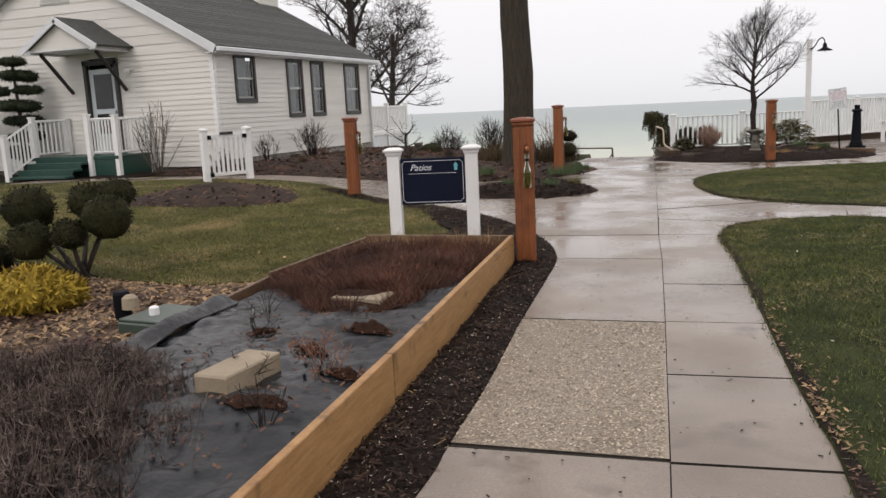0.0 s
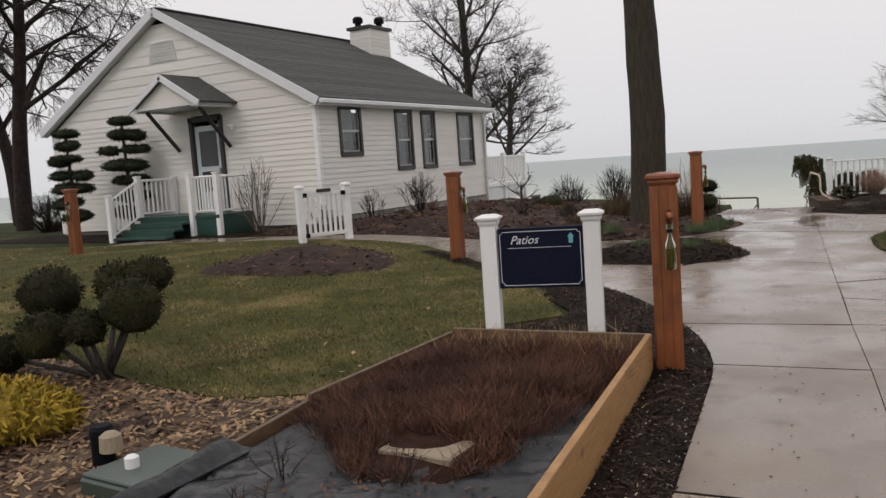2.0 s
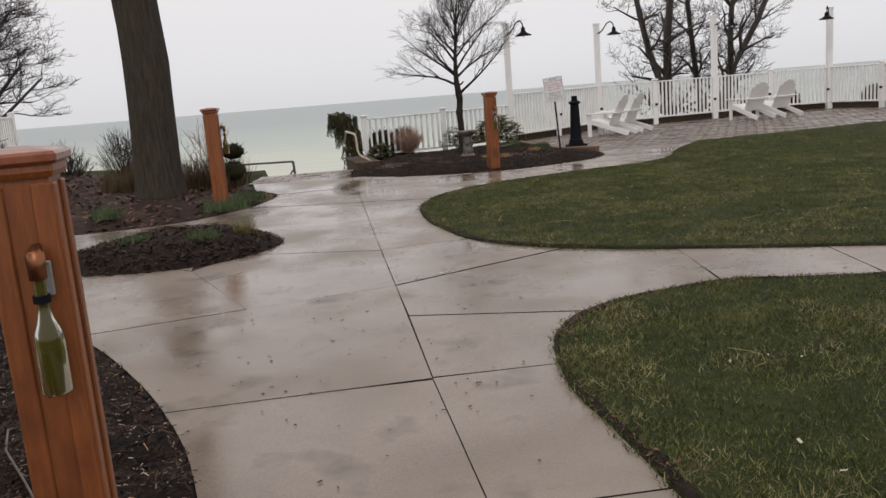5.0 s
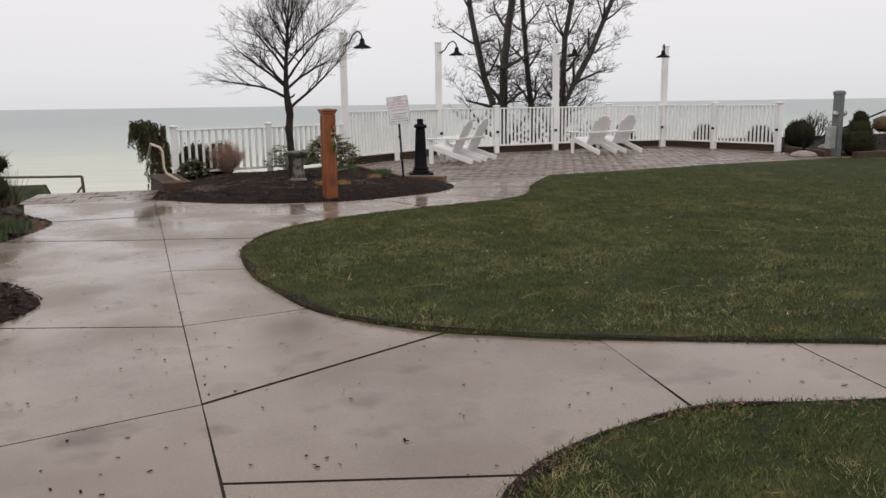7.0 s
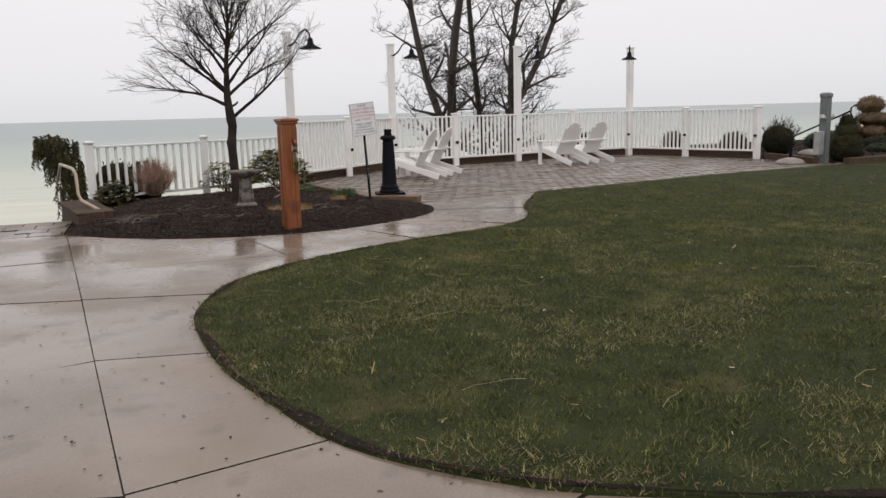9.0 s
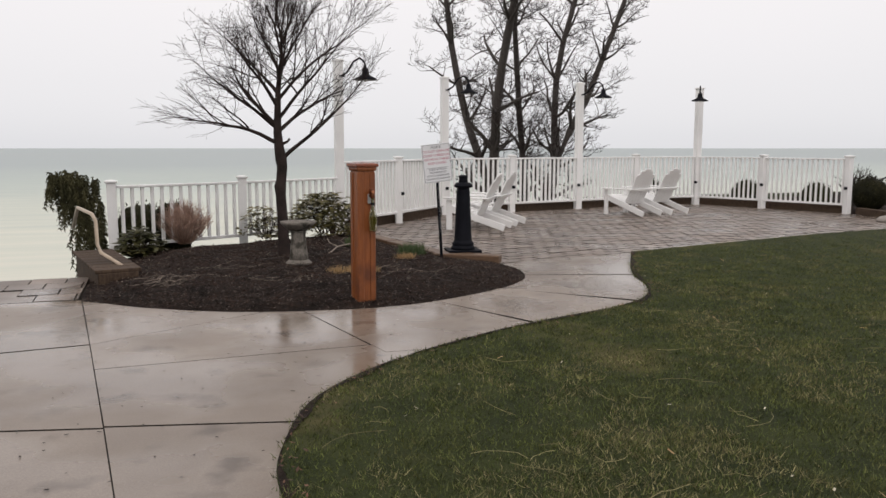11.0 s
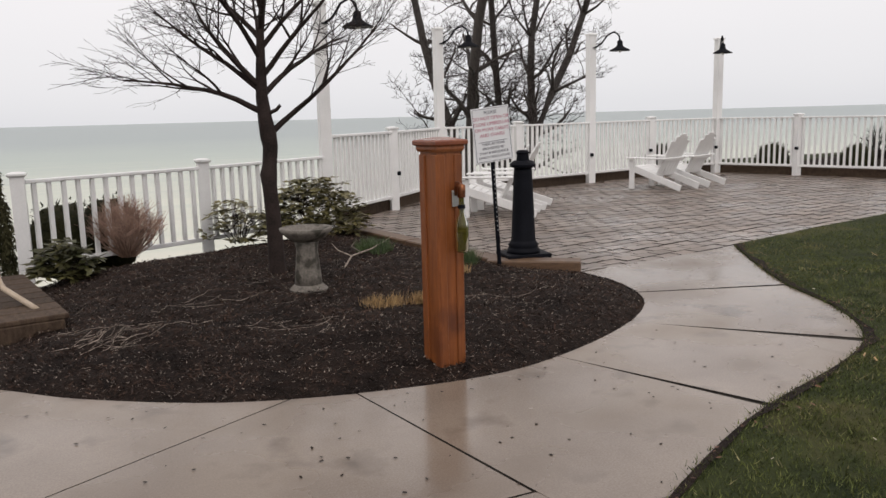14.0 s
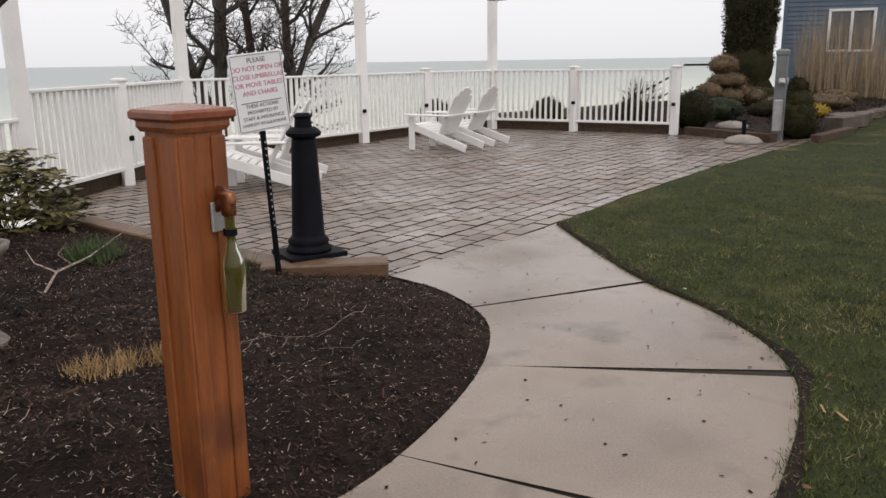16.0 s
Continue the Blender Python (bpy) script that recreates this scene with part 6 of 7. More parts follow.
def rhododendron(at, r, h, seed, count, label, leaf=LEAF):
    t_ = twig_bush(at, h * 0.85, r * 1.8, 22, seed, TWIG, label, 0.006, "rhododendron")
    g = random.Random(seed)
    co, fs = [], []
    for _ in range(count):
        v = Vector((g.gauss(0, 1), g.gauss(0, 1), abs(g.gauss(0, 1)) * 0.9 + 0.1)).normalized()
        q = Vector((v.x * r, v.y * r, v.z * h)) * g.uniform(0.65, 1.02)
        for k in range(6):
            a = 1.047 * k + g.uniform(-0.3, 0.3)
            d = (Vector((math.cos(a), math.sin(a), g.uniform(-0.5, 0.25)))).normalized() * g.uniform(0.08, 0.14)
            s = Vector((-math.sin(a), math.cos(a), g.uniform(-0.5, 0.5))) * 0.023
            k0 = len(co)
            co += [tuple(q), tuple(q + d * 0.5 + s), tuple(q + d), tuple(q + d * 0.5 - s + Vector((0, 0, 0.006)))]
            fs.append((k0, k0 + 1, k0 + 2, k0 + 3))
    part("foliage", (co, fs), leaf, t_)


rhododendron((2.35, 25.4, 0.1), 0.62, 0.68, 71, 330, "rhododendron with olive-green leaves before the white fence")
rhododendron((1.45, 25.15, 0.1), 0.4, 0.5, 72, 60, "sparse rhododendron with pale leaves by the fence")
rhododendron((-0.25, 24.0, 0.08), 0.32, 0.36, 73, 110, "small dark broad-leaved evergreen by the stairs", DARKLEAF)

for x, y, h in ((-7.75, 22.1, 0.34), (-7.2, 22.5, 0.42)):
    urn = thing("garden_ornament", (x, y, 0.12), 20, "small weathered cast-stone garden ornament in the bed", "ornament")
    part("plinth", box((0.2, 0.2, 0.1), (0, 0, 0.03), (0, 0, 0), 0.01), BATHSTONE, urn)
    part("urn", lathe([(0.05, 0.08), (0.04, 0.13), (0.1, 0.2), (0.12, h - 0.05), (0.14, h), (0.1, h)], 14), BATHSTONE, urn, "", True)
g_ = random.Random(140)
for k in range(16):
    x, y = -9.9 + g_.uniform(0, 6.0), 17.3 + g_.uniform(0, 3.6)
    if inside(x, y, BIGBED) and math.hypot(x + 3.3, y - 18.6) > 0.7:
        twig_bush((x, y, BIGBED_H(x, y)), g_.uniform(0.14, 0.3), g_.uniform(0.35, 0.7), 26, 200 + k, (DEADLEAF, TWIG, BRONZE)[k % 3], "low withered perennial clump in the mulch bed", 0.006)

# ---- planting in the raised bed and round about ----
flat = lambda z: (lambda x, y: z)
HEATHBED = [(-2.08, 6.62), (-2.08, 8.42), (-0.74, 8.48), (-0.66, 7.6), (-0.68, 6.7), (-0.78, 6.3), (-1.0, 6.02), (-1.35, 6.05), (-1.7, 6.35)]
heath_h = lambda x, y: 0.15 + 0.05 * min(1, edge_gap(x, y, HEATHBED) / 0.3) + 0.05 * noise.noise((x * 2.4, y * 2.4, 1)) + 0.02 * noise.noise((x * 8, y * 8, 4))
tagged(part("planting_litter", sheet(HEATHBED, heath_h, 0.07), LITTERDARK, planter, smooth=True), "dark red-brown plant litter")
blades("dried_heather", HEATHBED, lambda x, y: heath_h(x, y) - 0.01, 12000, HEATH, 0.10, 0.0035, 81, "mass of dried red-brown perennials in the planter", "plants", near=lambda x, y: 0.0 if abs(x + 1.13) < 0.21 and 6.1 < y < 6.48 else 0.35 + 0.65 * (noise.noise((x * 3, y * 3, 8)) > -0.1), lean=1.3)
blades("dried_stalks", [(-2.08, 8.0), (-2.08, 8.46), (-0.74, 8.5), (-0.72, 8.0)], flat(0.17), 110, STRAW, 0.2, 0.0026, 82, "pale dry stalks along the planter's end", "plants", lean=0.9)
HEATHER = rounded([(-0.5, 3.1), (-0.62, 3.75), (-0.95, 4.3), (-1.4, 4.85), (-1.75, 5.0), (-2.5, 4.75), (-3.2, 4.3), (-3.2, 2.6), (-1.0, 2.5)], 2)
heather_h = lambda x, y: 0.05 + 0.16 * min(1, edge_gap(x, y, HEATHER) / 0.35) + 0.10 * noise.noise((x * 3.2, y * 3.2, 5)) + 0.05 * noise.noise((x * 9, y * 9, 2))
tagged(part("heather_mat", sheet(HEATHER, lambda x, y: heather_h(x, y) - 0.03, 0.08), SOIL, smooth=True), "tangled base of a heather clump", "plants", kind="stuff")
g_ = random.Random(83)
co, fs = [], []
while len(fs) < 60000:
    x, y = g_.uniform(-3.2, -0.5), g_.uniform(2.5, 5.0)
    if not inside(x, y, HEATHER):
        continue
    q = Vector((x, y, heather_h(x, y) + g_.uniform(-0.02, 0.09)))
    for _ in range(9):
        d_ = Vector((g_.uniform(-1, 1), g_.uniform(-1, 1), g_.uniform(-0.2, 1.1))).normalized() * g_.uniform(0.02, 0.055)
        u = d_.cross(Vector((g_.uniform(-1, 1), g_.uniform(-1, 1), 0.3))).normalized() * 0.0028
        k = len(co)
        co += [tuple(q - u), tuple(q + u), tuple(q + d_)]
        fs.append((k, k + 1, k + 2))
tagged(part("heather", (co, fs), HEATHG), "bushy grey-brown winter heather with frosted tips", "plants", kind="stuff")
blades("heather_shoots", HEATHER, heather_h, 2500, HEATHG, 0.15, 0.0035, 84, "bushy grey-brown winter heather", "plants", lean=0.6)
for at, seed, h in (((-1.05, 5.95, 0.16), 91, 0.2), ((-1.35, 5.4, 0.16), 92, 0.22), ((-0.75, 5.05, 0.16), 93, 0.2), ((-0.62, 4.85, 0.15), 94, 0.26), ((-0.55, 4.2, 0.15), 95, 0.26), ((-1.6, 5.9, 0.17), 96, 0.2), ((-0.95, 4.7, 0.16), 97, 0.16)):
    twig_bush(at, h, 0.34, 8, seed, REDTWIG if seed in (93, 94) else TWIG, "bare rose-like stems poking through black fabric", 0.0035)


def block(at, turn, size, name, label, material=LIMESTONE, category="stone"):
    bm = box(size, (0, 0, size[2] / 2), (0, 0, 0), 0.008)
    for v in bm.verts:
        v.co += Vector((R.uniform(-1, 1), R.uniform(-1, 1), R.uniform(-1, 1))) * 0.004
    ob = part(name, bm, material)
    ob.matrix_world = pose(*at, 0, 0, turn)
    return tagged(ob, label, category)


block((-0.99, 4.68, 0.13), 86, (0.42, 0.2, 0.12), "stone_block", "cut tan limestone block lying on black fabric")
block((-1.13, 6.36, 0.1), -3, (0.38, 0.24, 0.1), "stone_block", "cut tan limestone block among dried plants")
for x, y, rx in ((-0.7, 5.55, 0.15), (-0.68, 4.35, 0.16), (-0.52, 4.85, 0.12), (-0.85, 5.15, 0.1), (-1.35, 5.45, 0.1)):
    hole = [(x + rx * math.cos(k * 0.6283) * (1 + 0.25 * math.sin(3 * k)), y + 0.4 * rx * math.sin(k * 0.6283)) for k in range(10)]
    tagged(part("planting_hole", sheet(hole, lambda u, v, x=x, y=y, rx=rx: fabric_h(u, v) + 0.008 + 0.035 * max(0, 1 - ((u - x) / rx) ** 2 - ((v - y) / (0.45 * rx)) ** 2) * (1 + noise.noise((u * 30, v * 30, 1))), 0.02, 0.004), LITTERDARK, planter, smooth=True), "mound of dark soil showing through cut fabric")
    scatter("leaf_bits", [(x + 1.3 * (u - x), y + 1.3 * (v - y)) for u, v in hole], lambda u, v: fabric_h(u, v) + 0.012, 34, DEADLEAF, 0.035, 0.014, int(abs(x * y) * 100), "brown leaf bits round a planting hole", "leaves", tilt=0.9)
util = thing("irrigation_box", (-2.35, 5.86, 0.03), -4, "low dark green plastic utility box lid", "utility box")
part("body", box((0.52, 0.46, 0.1), (0, 0, 0.04), (0, 0, 0), 0.012), GREENBOX, util)
part("lid", box((0.5, 0.44, 0.02), (0, 0, 0.1), (0, 0, 0), 0.006), GREENBOX, util)
part("cap", lathe([(0.035, 0), (0.035, 0.05), (0.02, 0.06)], 12, (-0.08, -0.06, 0.11)), WHITE, util, "white plastic cap")
spot = thing("garden_spotlight", (-2.86, 5.98, 0.03), 0, "small black garden spotlight on the leaf litter", "light")
part("housing", lathe([(0.06, -0.01), (0.06, 0.2), (0.05, 0.22)], 14), BLACK, spot)
part("lens", lathe([(0.06, 0.1), (0.055, 0.18), (0.03, 0.2)], 12, (0.09, -0.02, 0.0)), LIMESTONE, spot, "tan lens cover")
# shoots, tufts
for at, r, n_, m_ in (((-1.7, 14.5, 0.1), 0.16, 26, SPROUT), ((-2.35, 14.55, 0.1), 0.16, 26, SPROUT), ((-1.35, 14.85, 0.1), 0.1, 14, LEAF), ((-2.05, 17.2, 0.1), 0.3, 40, SPROUT), ((-1.95, 18.2, 0.08), 0.25, 30, SPROUT), ((-3.6, 17.1, 0.12), 0.2, 26, SPROUT), ((2.95, 22.7, 0.1), 0.16, 60, SPROUT), ((2.5, 23.7, 0.1), 0.16, 50, SPROUT)):
    ring = [(at[0] + r * math.cos(k * 0.785), at[1] + r * math.sin(k * 0.785)) for k in range(8)]
    blades("green_shoots", ring, flat(at[2] - 0.01), n_ * 4, m_, 0.15, 0.005, int(abs(at[0]) * 100), "clump of fresh green spring shoots in mulch", "plants", lean=0.5)
for at, r in (((1.83, 21.5, 0.12), 0.16), ((2.1, 21.45, 0.12), 0.1), ((2.75, 22.3, 0.12), 0.12)):
    ring = [(at[0] + r * math.cos(k * 0.785), at[1] + 0.7 * r * math.sin(k * 0.785)) for k in range(8)]
    blades("dry_tuft", ring, flat(at[2] - 0.01), 110, STRAW, 0.075, 0.003, int(at[0] * 100), "cut-back tuft of golden dry grass", "plants", lean=0.7)
blades("brown_grass", [(-4.6, 19.6), (-2.5, 19.2), (-2.3, 20.4), (-4.4, 20.8)], flat(0.12), 700, BRONZE, 0.5, 0.008, 99, "brown ornamental grass round the trunk", "plants", lean=0.4)
blades("tall_dry_grass", [(26.2, 30.6), (27.4, 28.2), (29.2, 29.2), (28.2, 31.6)], flat(0.0), 300, REED, 2.5, 0.012, 98, "tall tan ornamental grass before the blue house", "plants", lean=0.12)

# mulch bits, leaf litter, grass
near_walk = lambda x, y: max(0.12, 1.0 - 0.11 * min(abs(x - joint_x(y)) if x < 0 else 9, math.hypot(x - 1.5, y - 18.5)))
scatter("mulch_bits", RIGHTBED, RIGHTBED_H, 60000, CHIP, 0.022, 0.0055, 101, "shredded dark mulch bits", "mulch", tilt=0.7)
scatter("mulch_shreds", RIGHTBED, RIGHTBED_H, 2600, CHIP, 0.05, 0.007, 125, "longer shreds of dark bark mulch", "mulch", tilt=0.9, lift=0.016)
scatter("mulch_shreds", STRIP, STRIP_H, 1500, CHIP, 0.05, 0.009, 126, "longer shreds of dark bark mulch", "mulch", tilt=0.9, lift=0.016)
scatter("straw_bits", RIGHTBED, RIGHTBED_H, 1500, FLECK, 0.036, 0.0024, 102, "pale straw bits on the mulch", "mulch")
scatter("pale_flecks", RIGHTBED, RIGHTBED_H, 12000, FLECK, 0.015, 0.0036, 121, "small pale flecks of bark and leaf on the mulch", "mulch")
scatter("pale_flecks", STRIP, STRIP_H, 4500, FLECK, 0.016, 0.005, 122, "small pale flecks of bark and leaf on the mulch", "mulch")
scatter("mulch_bits", STRIP, STRIP_H, 20000, CHIP, 0.034, 0.008, 103, "shredded dark mulch bits", "mulch")
scatter("straw_bits", STRIP, STRIP_H, 220, STRAW, 0.045, 0.004, 104, "pale straw bits on the mulch", "mulch")
scatter("mulch_bits", ISLAND, ISLAND_H, 3000, CHIP, 0.05, 0.016, 105, "shredded dark mulch bits", "mulch")
scatter("dead_leaves", BIGBED, BIGBED_H, 5000, DEADLEAF, 0.07, 0.04, 106, "brown dead leaves on the mulch bed", "leaves")
scatter("dead_leaves", LEAFBED, LEAFBED_H, 26000, LEAFCHIP, 0.05, 0.019, 107, "tan dead leaves covering the bed", "leaves")
scatter("leaf_bits", [(-0.32, 3.7), (-0.6, 6.1), (-1.6, 6.1), (-1.65, 4.5), (-1.4, 3.7)], fabric_h, 420, DEADLEAF, 0.03, 0.012, 124, "brown leaf bits strewn on the black fabric", "leaves")
scatter("dead_leaves", MOUND, MOUND_H, 350, DEADLEAF, 0.06, 0.035, 108, "tan dead leaves on the mound", "leaves")
scatter("dead_leaves", LEFTLAWN, lawn_height, 300, LEAFCHIP, 0.05, 0.03, 109, "a few tan leaves on the lawn", "leaves")
scatter("pale_bits", BACKLAWN, lawn_height, 350, STRAW, 0.08, 0.008, 110, "pale dry stems lying on the lawn", "leaves", lift=0.035)
scatter("aggregate", clip(PAVED, shrunk(CELLS[4], 0.02, 0.02)), lambda x, y: rise(x, y) - 0.001, 14000, AGGREGATE, 0.010, 0.008, 123, "pebbles exposed in a rough concrete slab", "pebbles", tilt=0.25, lift=0.003)
scatter("wet_specks", PAVED, lambda x, y: rise(x, y) + 0.001, 1400, SOIL, 0.018, 0.010, 111, "dark wet leaf specks on the concrete", "leaves", tilt=0.05, lift=0.003)
blades("grass", BACKLAWN, lawn_height, 85000, GRASS, 0.026, 0.0032, 112, "short damp lawn grass", "grass", near=lambda x, y: max(0.06, 1 - 0.1 * math.hypot(x - 3, y - 18)), lean=0.9)
blades("grass", FRONTLAWN, lawn_height, 40000, GRASS, 0.026, 0.0032, 113, "short damp lawn grass", "grass", near=lambda x, y: max(0.03, 1 - 0.16 * math.hypot(x - 2, y - 9)), lean=0.9)
blades("grass", LEFTLAWN, lawn_height, 30000, MOSSGRASS, 0.032, 0.005, 114, "short mossy lawn grass", "grass", near=lambda x, y: max(0.15, 1 - 0.1 * math.hypot(x + 4, y - 9)), lean=0.9)

for outline, count, seed in ((BACKLAWN, 13000, 115), (FRONTLAWN, 9500, 116), (LEFTLAWN, 5500, 117)):
    blades("thatch", outline, lawn_height, count, THATCH, 0.03, 0.003, seed, "pale dry thatch in the lawn", "grass", near=lambda x, y: max(0.05, 1 - 0.1 * math.hypot(x - 2, y - 15)) * (1.0 if noise.noise((x * 1.1, y * 1.1, 9)) + 0.5 * noise.noise((x * 4, y * 4, 2)) > 0.16 else 0.05), lean=1.6)
for outline, count, seed in ((BACKLAWN, 11000, 118), (FRONTLAWN, 8000, 119)):
    blades("grass_tufts", outline, lawn_height, count, TUFT, 0.036, 0.0034, seed, "paler tufts in the damp lawn", "grass", near=lambda x, y: max(0.05, 1 - 0.1 * math.hypot(x - 2.5, y - 15.5)) * (1.0 if noise.noise((x * 2.2, y * 2.2, 3)) > 0.14 else 0.025), lean=1.2)
for line in (NEAR_EDGE, LAWN_EDGE):
    g = random.Random(5)
    co, fs = [], []
    for i, (x, y) in enumerate(line):
        x2, y2 = line[min(i + 1, len(line) - 1)]
        x1, y1 = line[max(i - 1, 0)]
        h = math.hypot(x2 - x1, y2 - y1)
        nx, ny = -(y2 - y1) / h, (x2 - x1) / h
        wide = -0.012 - 0.09 * max(0.0, 0.35 + noise.noise((x * 1.7, y * 1.7, 6))) * g.uniform(0.6, 1.2)
        co += [(x + 0.004 * nx, y + 0.004 * ny, lawn_height(x, y) + 0.006), (x - wide * nx, y - wide * ny, lawn_height(x - wide * nx, y - wide * ny) + 0.01)]
    fs = [(2 * i, 2 * i + 2, 2 * i + 3, 2 * i + 1) for i in range(len(line) - 1)]
    tagged(part("lawn_edging", (co, fs), SOIL), "thin strip of bare earth along the lawn's cut edge", "lawn edge", kind="structure")
for line, count, seed, scrap in (([q for q in NEAR_EDGE if q[1] < 7.5], 750, 127, LEAFCHIP), ([q for q in NEAR_EDGE if q[1] > 7.5], 450, 132, DEADLEAF), (LAWN_EDGE, 450, 128, DEADLEAF)):
    g = random.Random(seed)
    co, fs = [], []
    for _ in range(count):
        i = g.randrange(len(line) - 1)
        (x1, y1), (x2, y2) = line[i], line[i + 1]
        h = math.hypot(x2 - x1, y2 - y1)
        nx, ny, f, w_ = -(y2 - y1) / h, (x2 - x1) / h, g.random(), abs(g.gauss(0.03, 0.06)) + 0.01
        q = Vector((x1 + f * (x2 - x1) + w_ * nx, y1 + f * (y2 - y1) + w_ * ny, 0))
        q.z = lawn_height(q.x, q.y) + 0.018
        a, c = g.uniform(0, 6.28), g.uniform(0.012, 0.04)
        u, v = Vector((math.cos(a), math.sin(a), g.uniform(-0.5, 0.5))) * c / 2, Vector((-math.sin(a), math.cos(a), g.uniform(-0.5, 0.5))) * c * 0.2
        k = len(co)
        co += [tuple(q - u), tuple(q - v), tuple(q + u), tuple(q + v)]
        fs.append((k, k + 1, k + 2, k + 3))
    tagged(part("edge_litter", (co, fs), scrap), "dead leaf scraps caught along the lawn's edge", "leaves", kind="stuff")
for outline, count, seed in ((BACKLAWN, 320, 129), (FRONTLAWN, 260, 130)):
    scatter("pale_flecks", outline, lawn_height, count, PALEBIT, 0.02, 0.008, seed, "small pale leaf flecks lying in the lawn", "leaves", lift=0.03)
for outline, middle, count, seed in ((BACKLAWN, (2.2, 16.8), 50, 133), (FRONTLAWN, (2.4, 8.6), 20, 134)):
    g = random.Random(seed)
    stems = ([], [])
    while count:
        x, y, a, c = middle[0] + g.gauss(0, 2.2), middle[1] + g.gauss(0, 1.8), g.uniform(0, 6.28), g.uniform(0.1, 0.42)
        if not inside(x, y, outline) or edge_gap(x, y, outline) < 0.3:
            continue
        count -= 1
        bend = g.uniform(-1.4, 1.4)
        q = [Vector((x + c * f * math.cos(a + bend * f), y + c * f * math.sin(a + bend * f), 0)) for f in (-0.5, -0.25, 0, 0.25, 0.5)]
        for p_ in q:
            p_.z = lawn_height(p_.x, p_.y) + g.uniform(0.02, 0.034)
        rods(stems, q, [0.0016] * 5, 3)
    tagged(part("dry_stems", stems, THATCH), "thin curved dry stems lying on the lawn", "plants", kind="stuff")
g_ = random.Random(131)
for cx, cy, spread_, count, lab in ((0.06, 21.45, 0.3, 34, "flattened clump of pale dry stems on the mulch"), (1.1, 21.2, 0.25, 12, "flattened clump of pale dry stems on the mulch"), (0.7, 22.2, 0.9, 16, "long dry stems strewn over the mulch"), (2.5, 21.3, 0.7, 14, "long dry stems strewn over the mulch")):
    stems = ([], [])
    for _ in range(count):
        x, y, a, c = cx + g_.gauss(0, spread_ * 0.45), cy + g_.gauss(0, spread_ * 0.35), 0.6 + g_.gauss(0, 0.6), g_.uniform(0.12, 0.4)
        q = [Vector((x + c * s_ * math.cos(a + 0.5 * s_), y + c * s_ * math.sin(a + 0.5 * s_), 0)) for s_ in (-0.5, -0.2, 0.1, 0.5)]
        q = [p_ for p_ in q if inside(p_.x, p_.y, RIGHTBED)]
        if len(q) < 2:
            continue
        for p_ in q:
            p_.z = RIGHTBED_H(p_.x, p_.y) + g_.uniform(0.008, 0.022)
        rods(stems, q, [0.0016] * len(q), 3)
    tagged(part("dry_stems", stems, FLECK), lab, "plants", kind="stuff")
branch = thing("fallen_branch", (1.95, 22.86, 0.14), 0, "small broken branch lying on the mulch", "branch")
limbs_ = ([], [])
rods(limbs_, [Vector((0, 0, 0.0)), Vector((0.17, 0.35, 0.03)), Vector((0.44, 0.58, 0.04)), Vector((0.85, 1.14, 0.05))], [0.009, 0.008, 0.006, 0.003], 6)
rods(limbs_, [Vector((0.17, 0.35, 0.03)), Vector((0.1, 0.55, 0.06)), Vector((0.14, 0.9, 0.08))], [0.006, 0.004, 0.002], 5)
rods(limbs_, [Vector((0.3, 0.45, 0.03)), Vector((0.28, 0.7, 0.06)), Vector((0.4, 0.9, 0.09))], [0.005, 0.004, 0.002], 5)
part("branch", limbs_, FLECK, branch)
hose = thing("garden_cable", (-1.2, 9.45, 0.05), 0, "tan cable lying curled on the mulch", "cable")
part("cable", tube([(-0.26, 0.65, -0.03), (-0.24, 0.5, 0.01), (-0.14, 0.27, 0.01), (0.05, 0.0, 0.01), (0.2, -0.22, 0.01), (0.27, -0.4, -0.05)], 0.005, 6), OLDWOOD, hose, smooth=True)

# ---- stair head to the lake ----
stairs = thing("lake_stairs", (-1.4, 22.76, 0), 0, "weathered timber steps going down to the lake", "stairs")
for k in range(8):
    part("step", box((1.2, 0.3, 0.14), (0, 0.16 + 0.3 * k, -0.16 - 0.2 * k), (0, 0, 0), 0.01), OLDWOOD, stairs)
for k, (y, h) in enumerate(((0.0, 0.05), (0.5, -0.15), (1.0, -0.4))):
    part("side_timber", box((0.16, 0.5, 0.8), (0.68, y + 0.25, h - 0.4), (0, 0, 0), 0.012), OLDWOOD, stairs)
    part("side_timber", box((0.16, 0.5, 0.8), (-0.7, y + 0.25, h - 0.5), (0, 0, 0), 0.012), OLDWOOD, stairs)
bench = thing("timber_cheek", (-0.42, 21.95, -0.07), 12, "weathered plank-topped timber cheek beside the stairs", "bench")
part("base", box((0.4, 1.7, 0.26), (0, 0.9, 0.08), (0, 0, 0), 0.01), CHEEK, bench)
for k in range(8):
    part("plank", box((0.46, 0.215, 0.035), (0, 0.16 + 0.225 * k, 0.228), (0, 0, 0), 0.006), CHEEK, bench)
part("handrail", tube([(0.08, 0.35, 0.24), (-0.06, 0.75, 0.34), (-0.08, 0.85, 0.42), (-0.08, 0.9, 0.68), (-0.1, 1.0, 0.75), (-0.16, 1.7, 0.78), (-0.16, 2.2, 0.5)], 0.021, 8), TANPIPE, bench, "bent pale pipe handrail", True)
rail = thing("lake_railing", (-2.1, 23.7, -0.4), 0, "dark wooden railing at the bluff's edge", "railing")
part("rail", tube([(0, 0, 0.58), (-1.9, 0.2, 0.6)], 0.022, 6), OLDWOOD, rail)
part("post", tube([(0, 0, 0.58), (0.05, -0.05, -0.3)], 0.028, 6), OLDWOOD, rail)
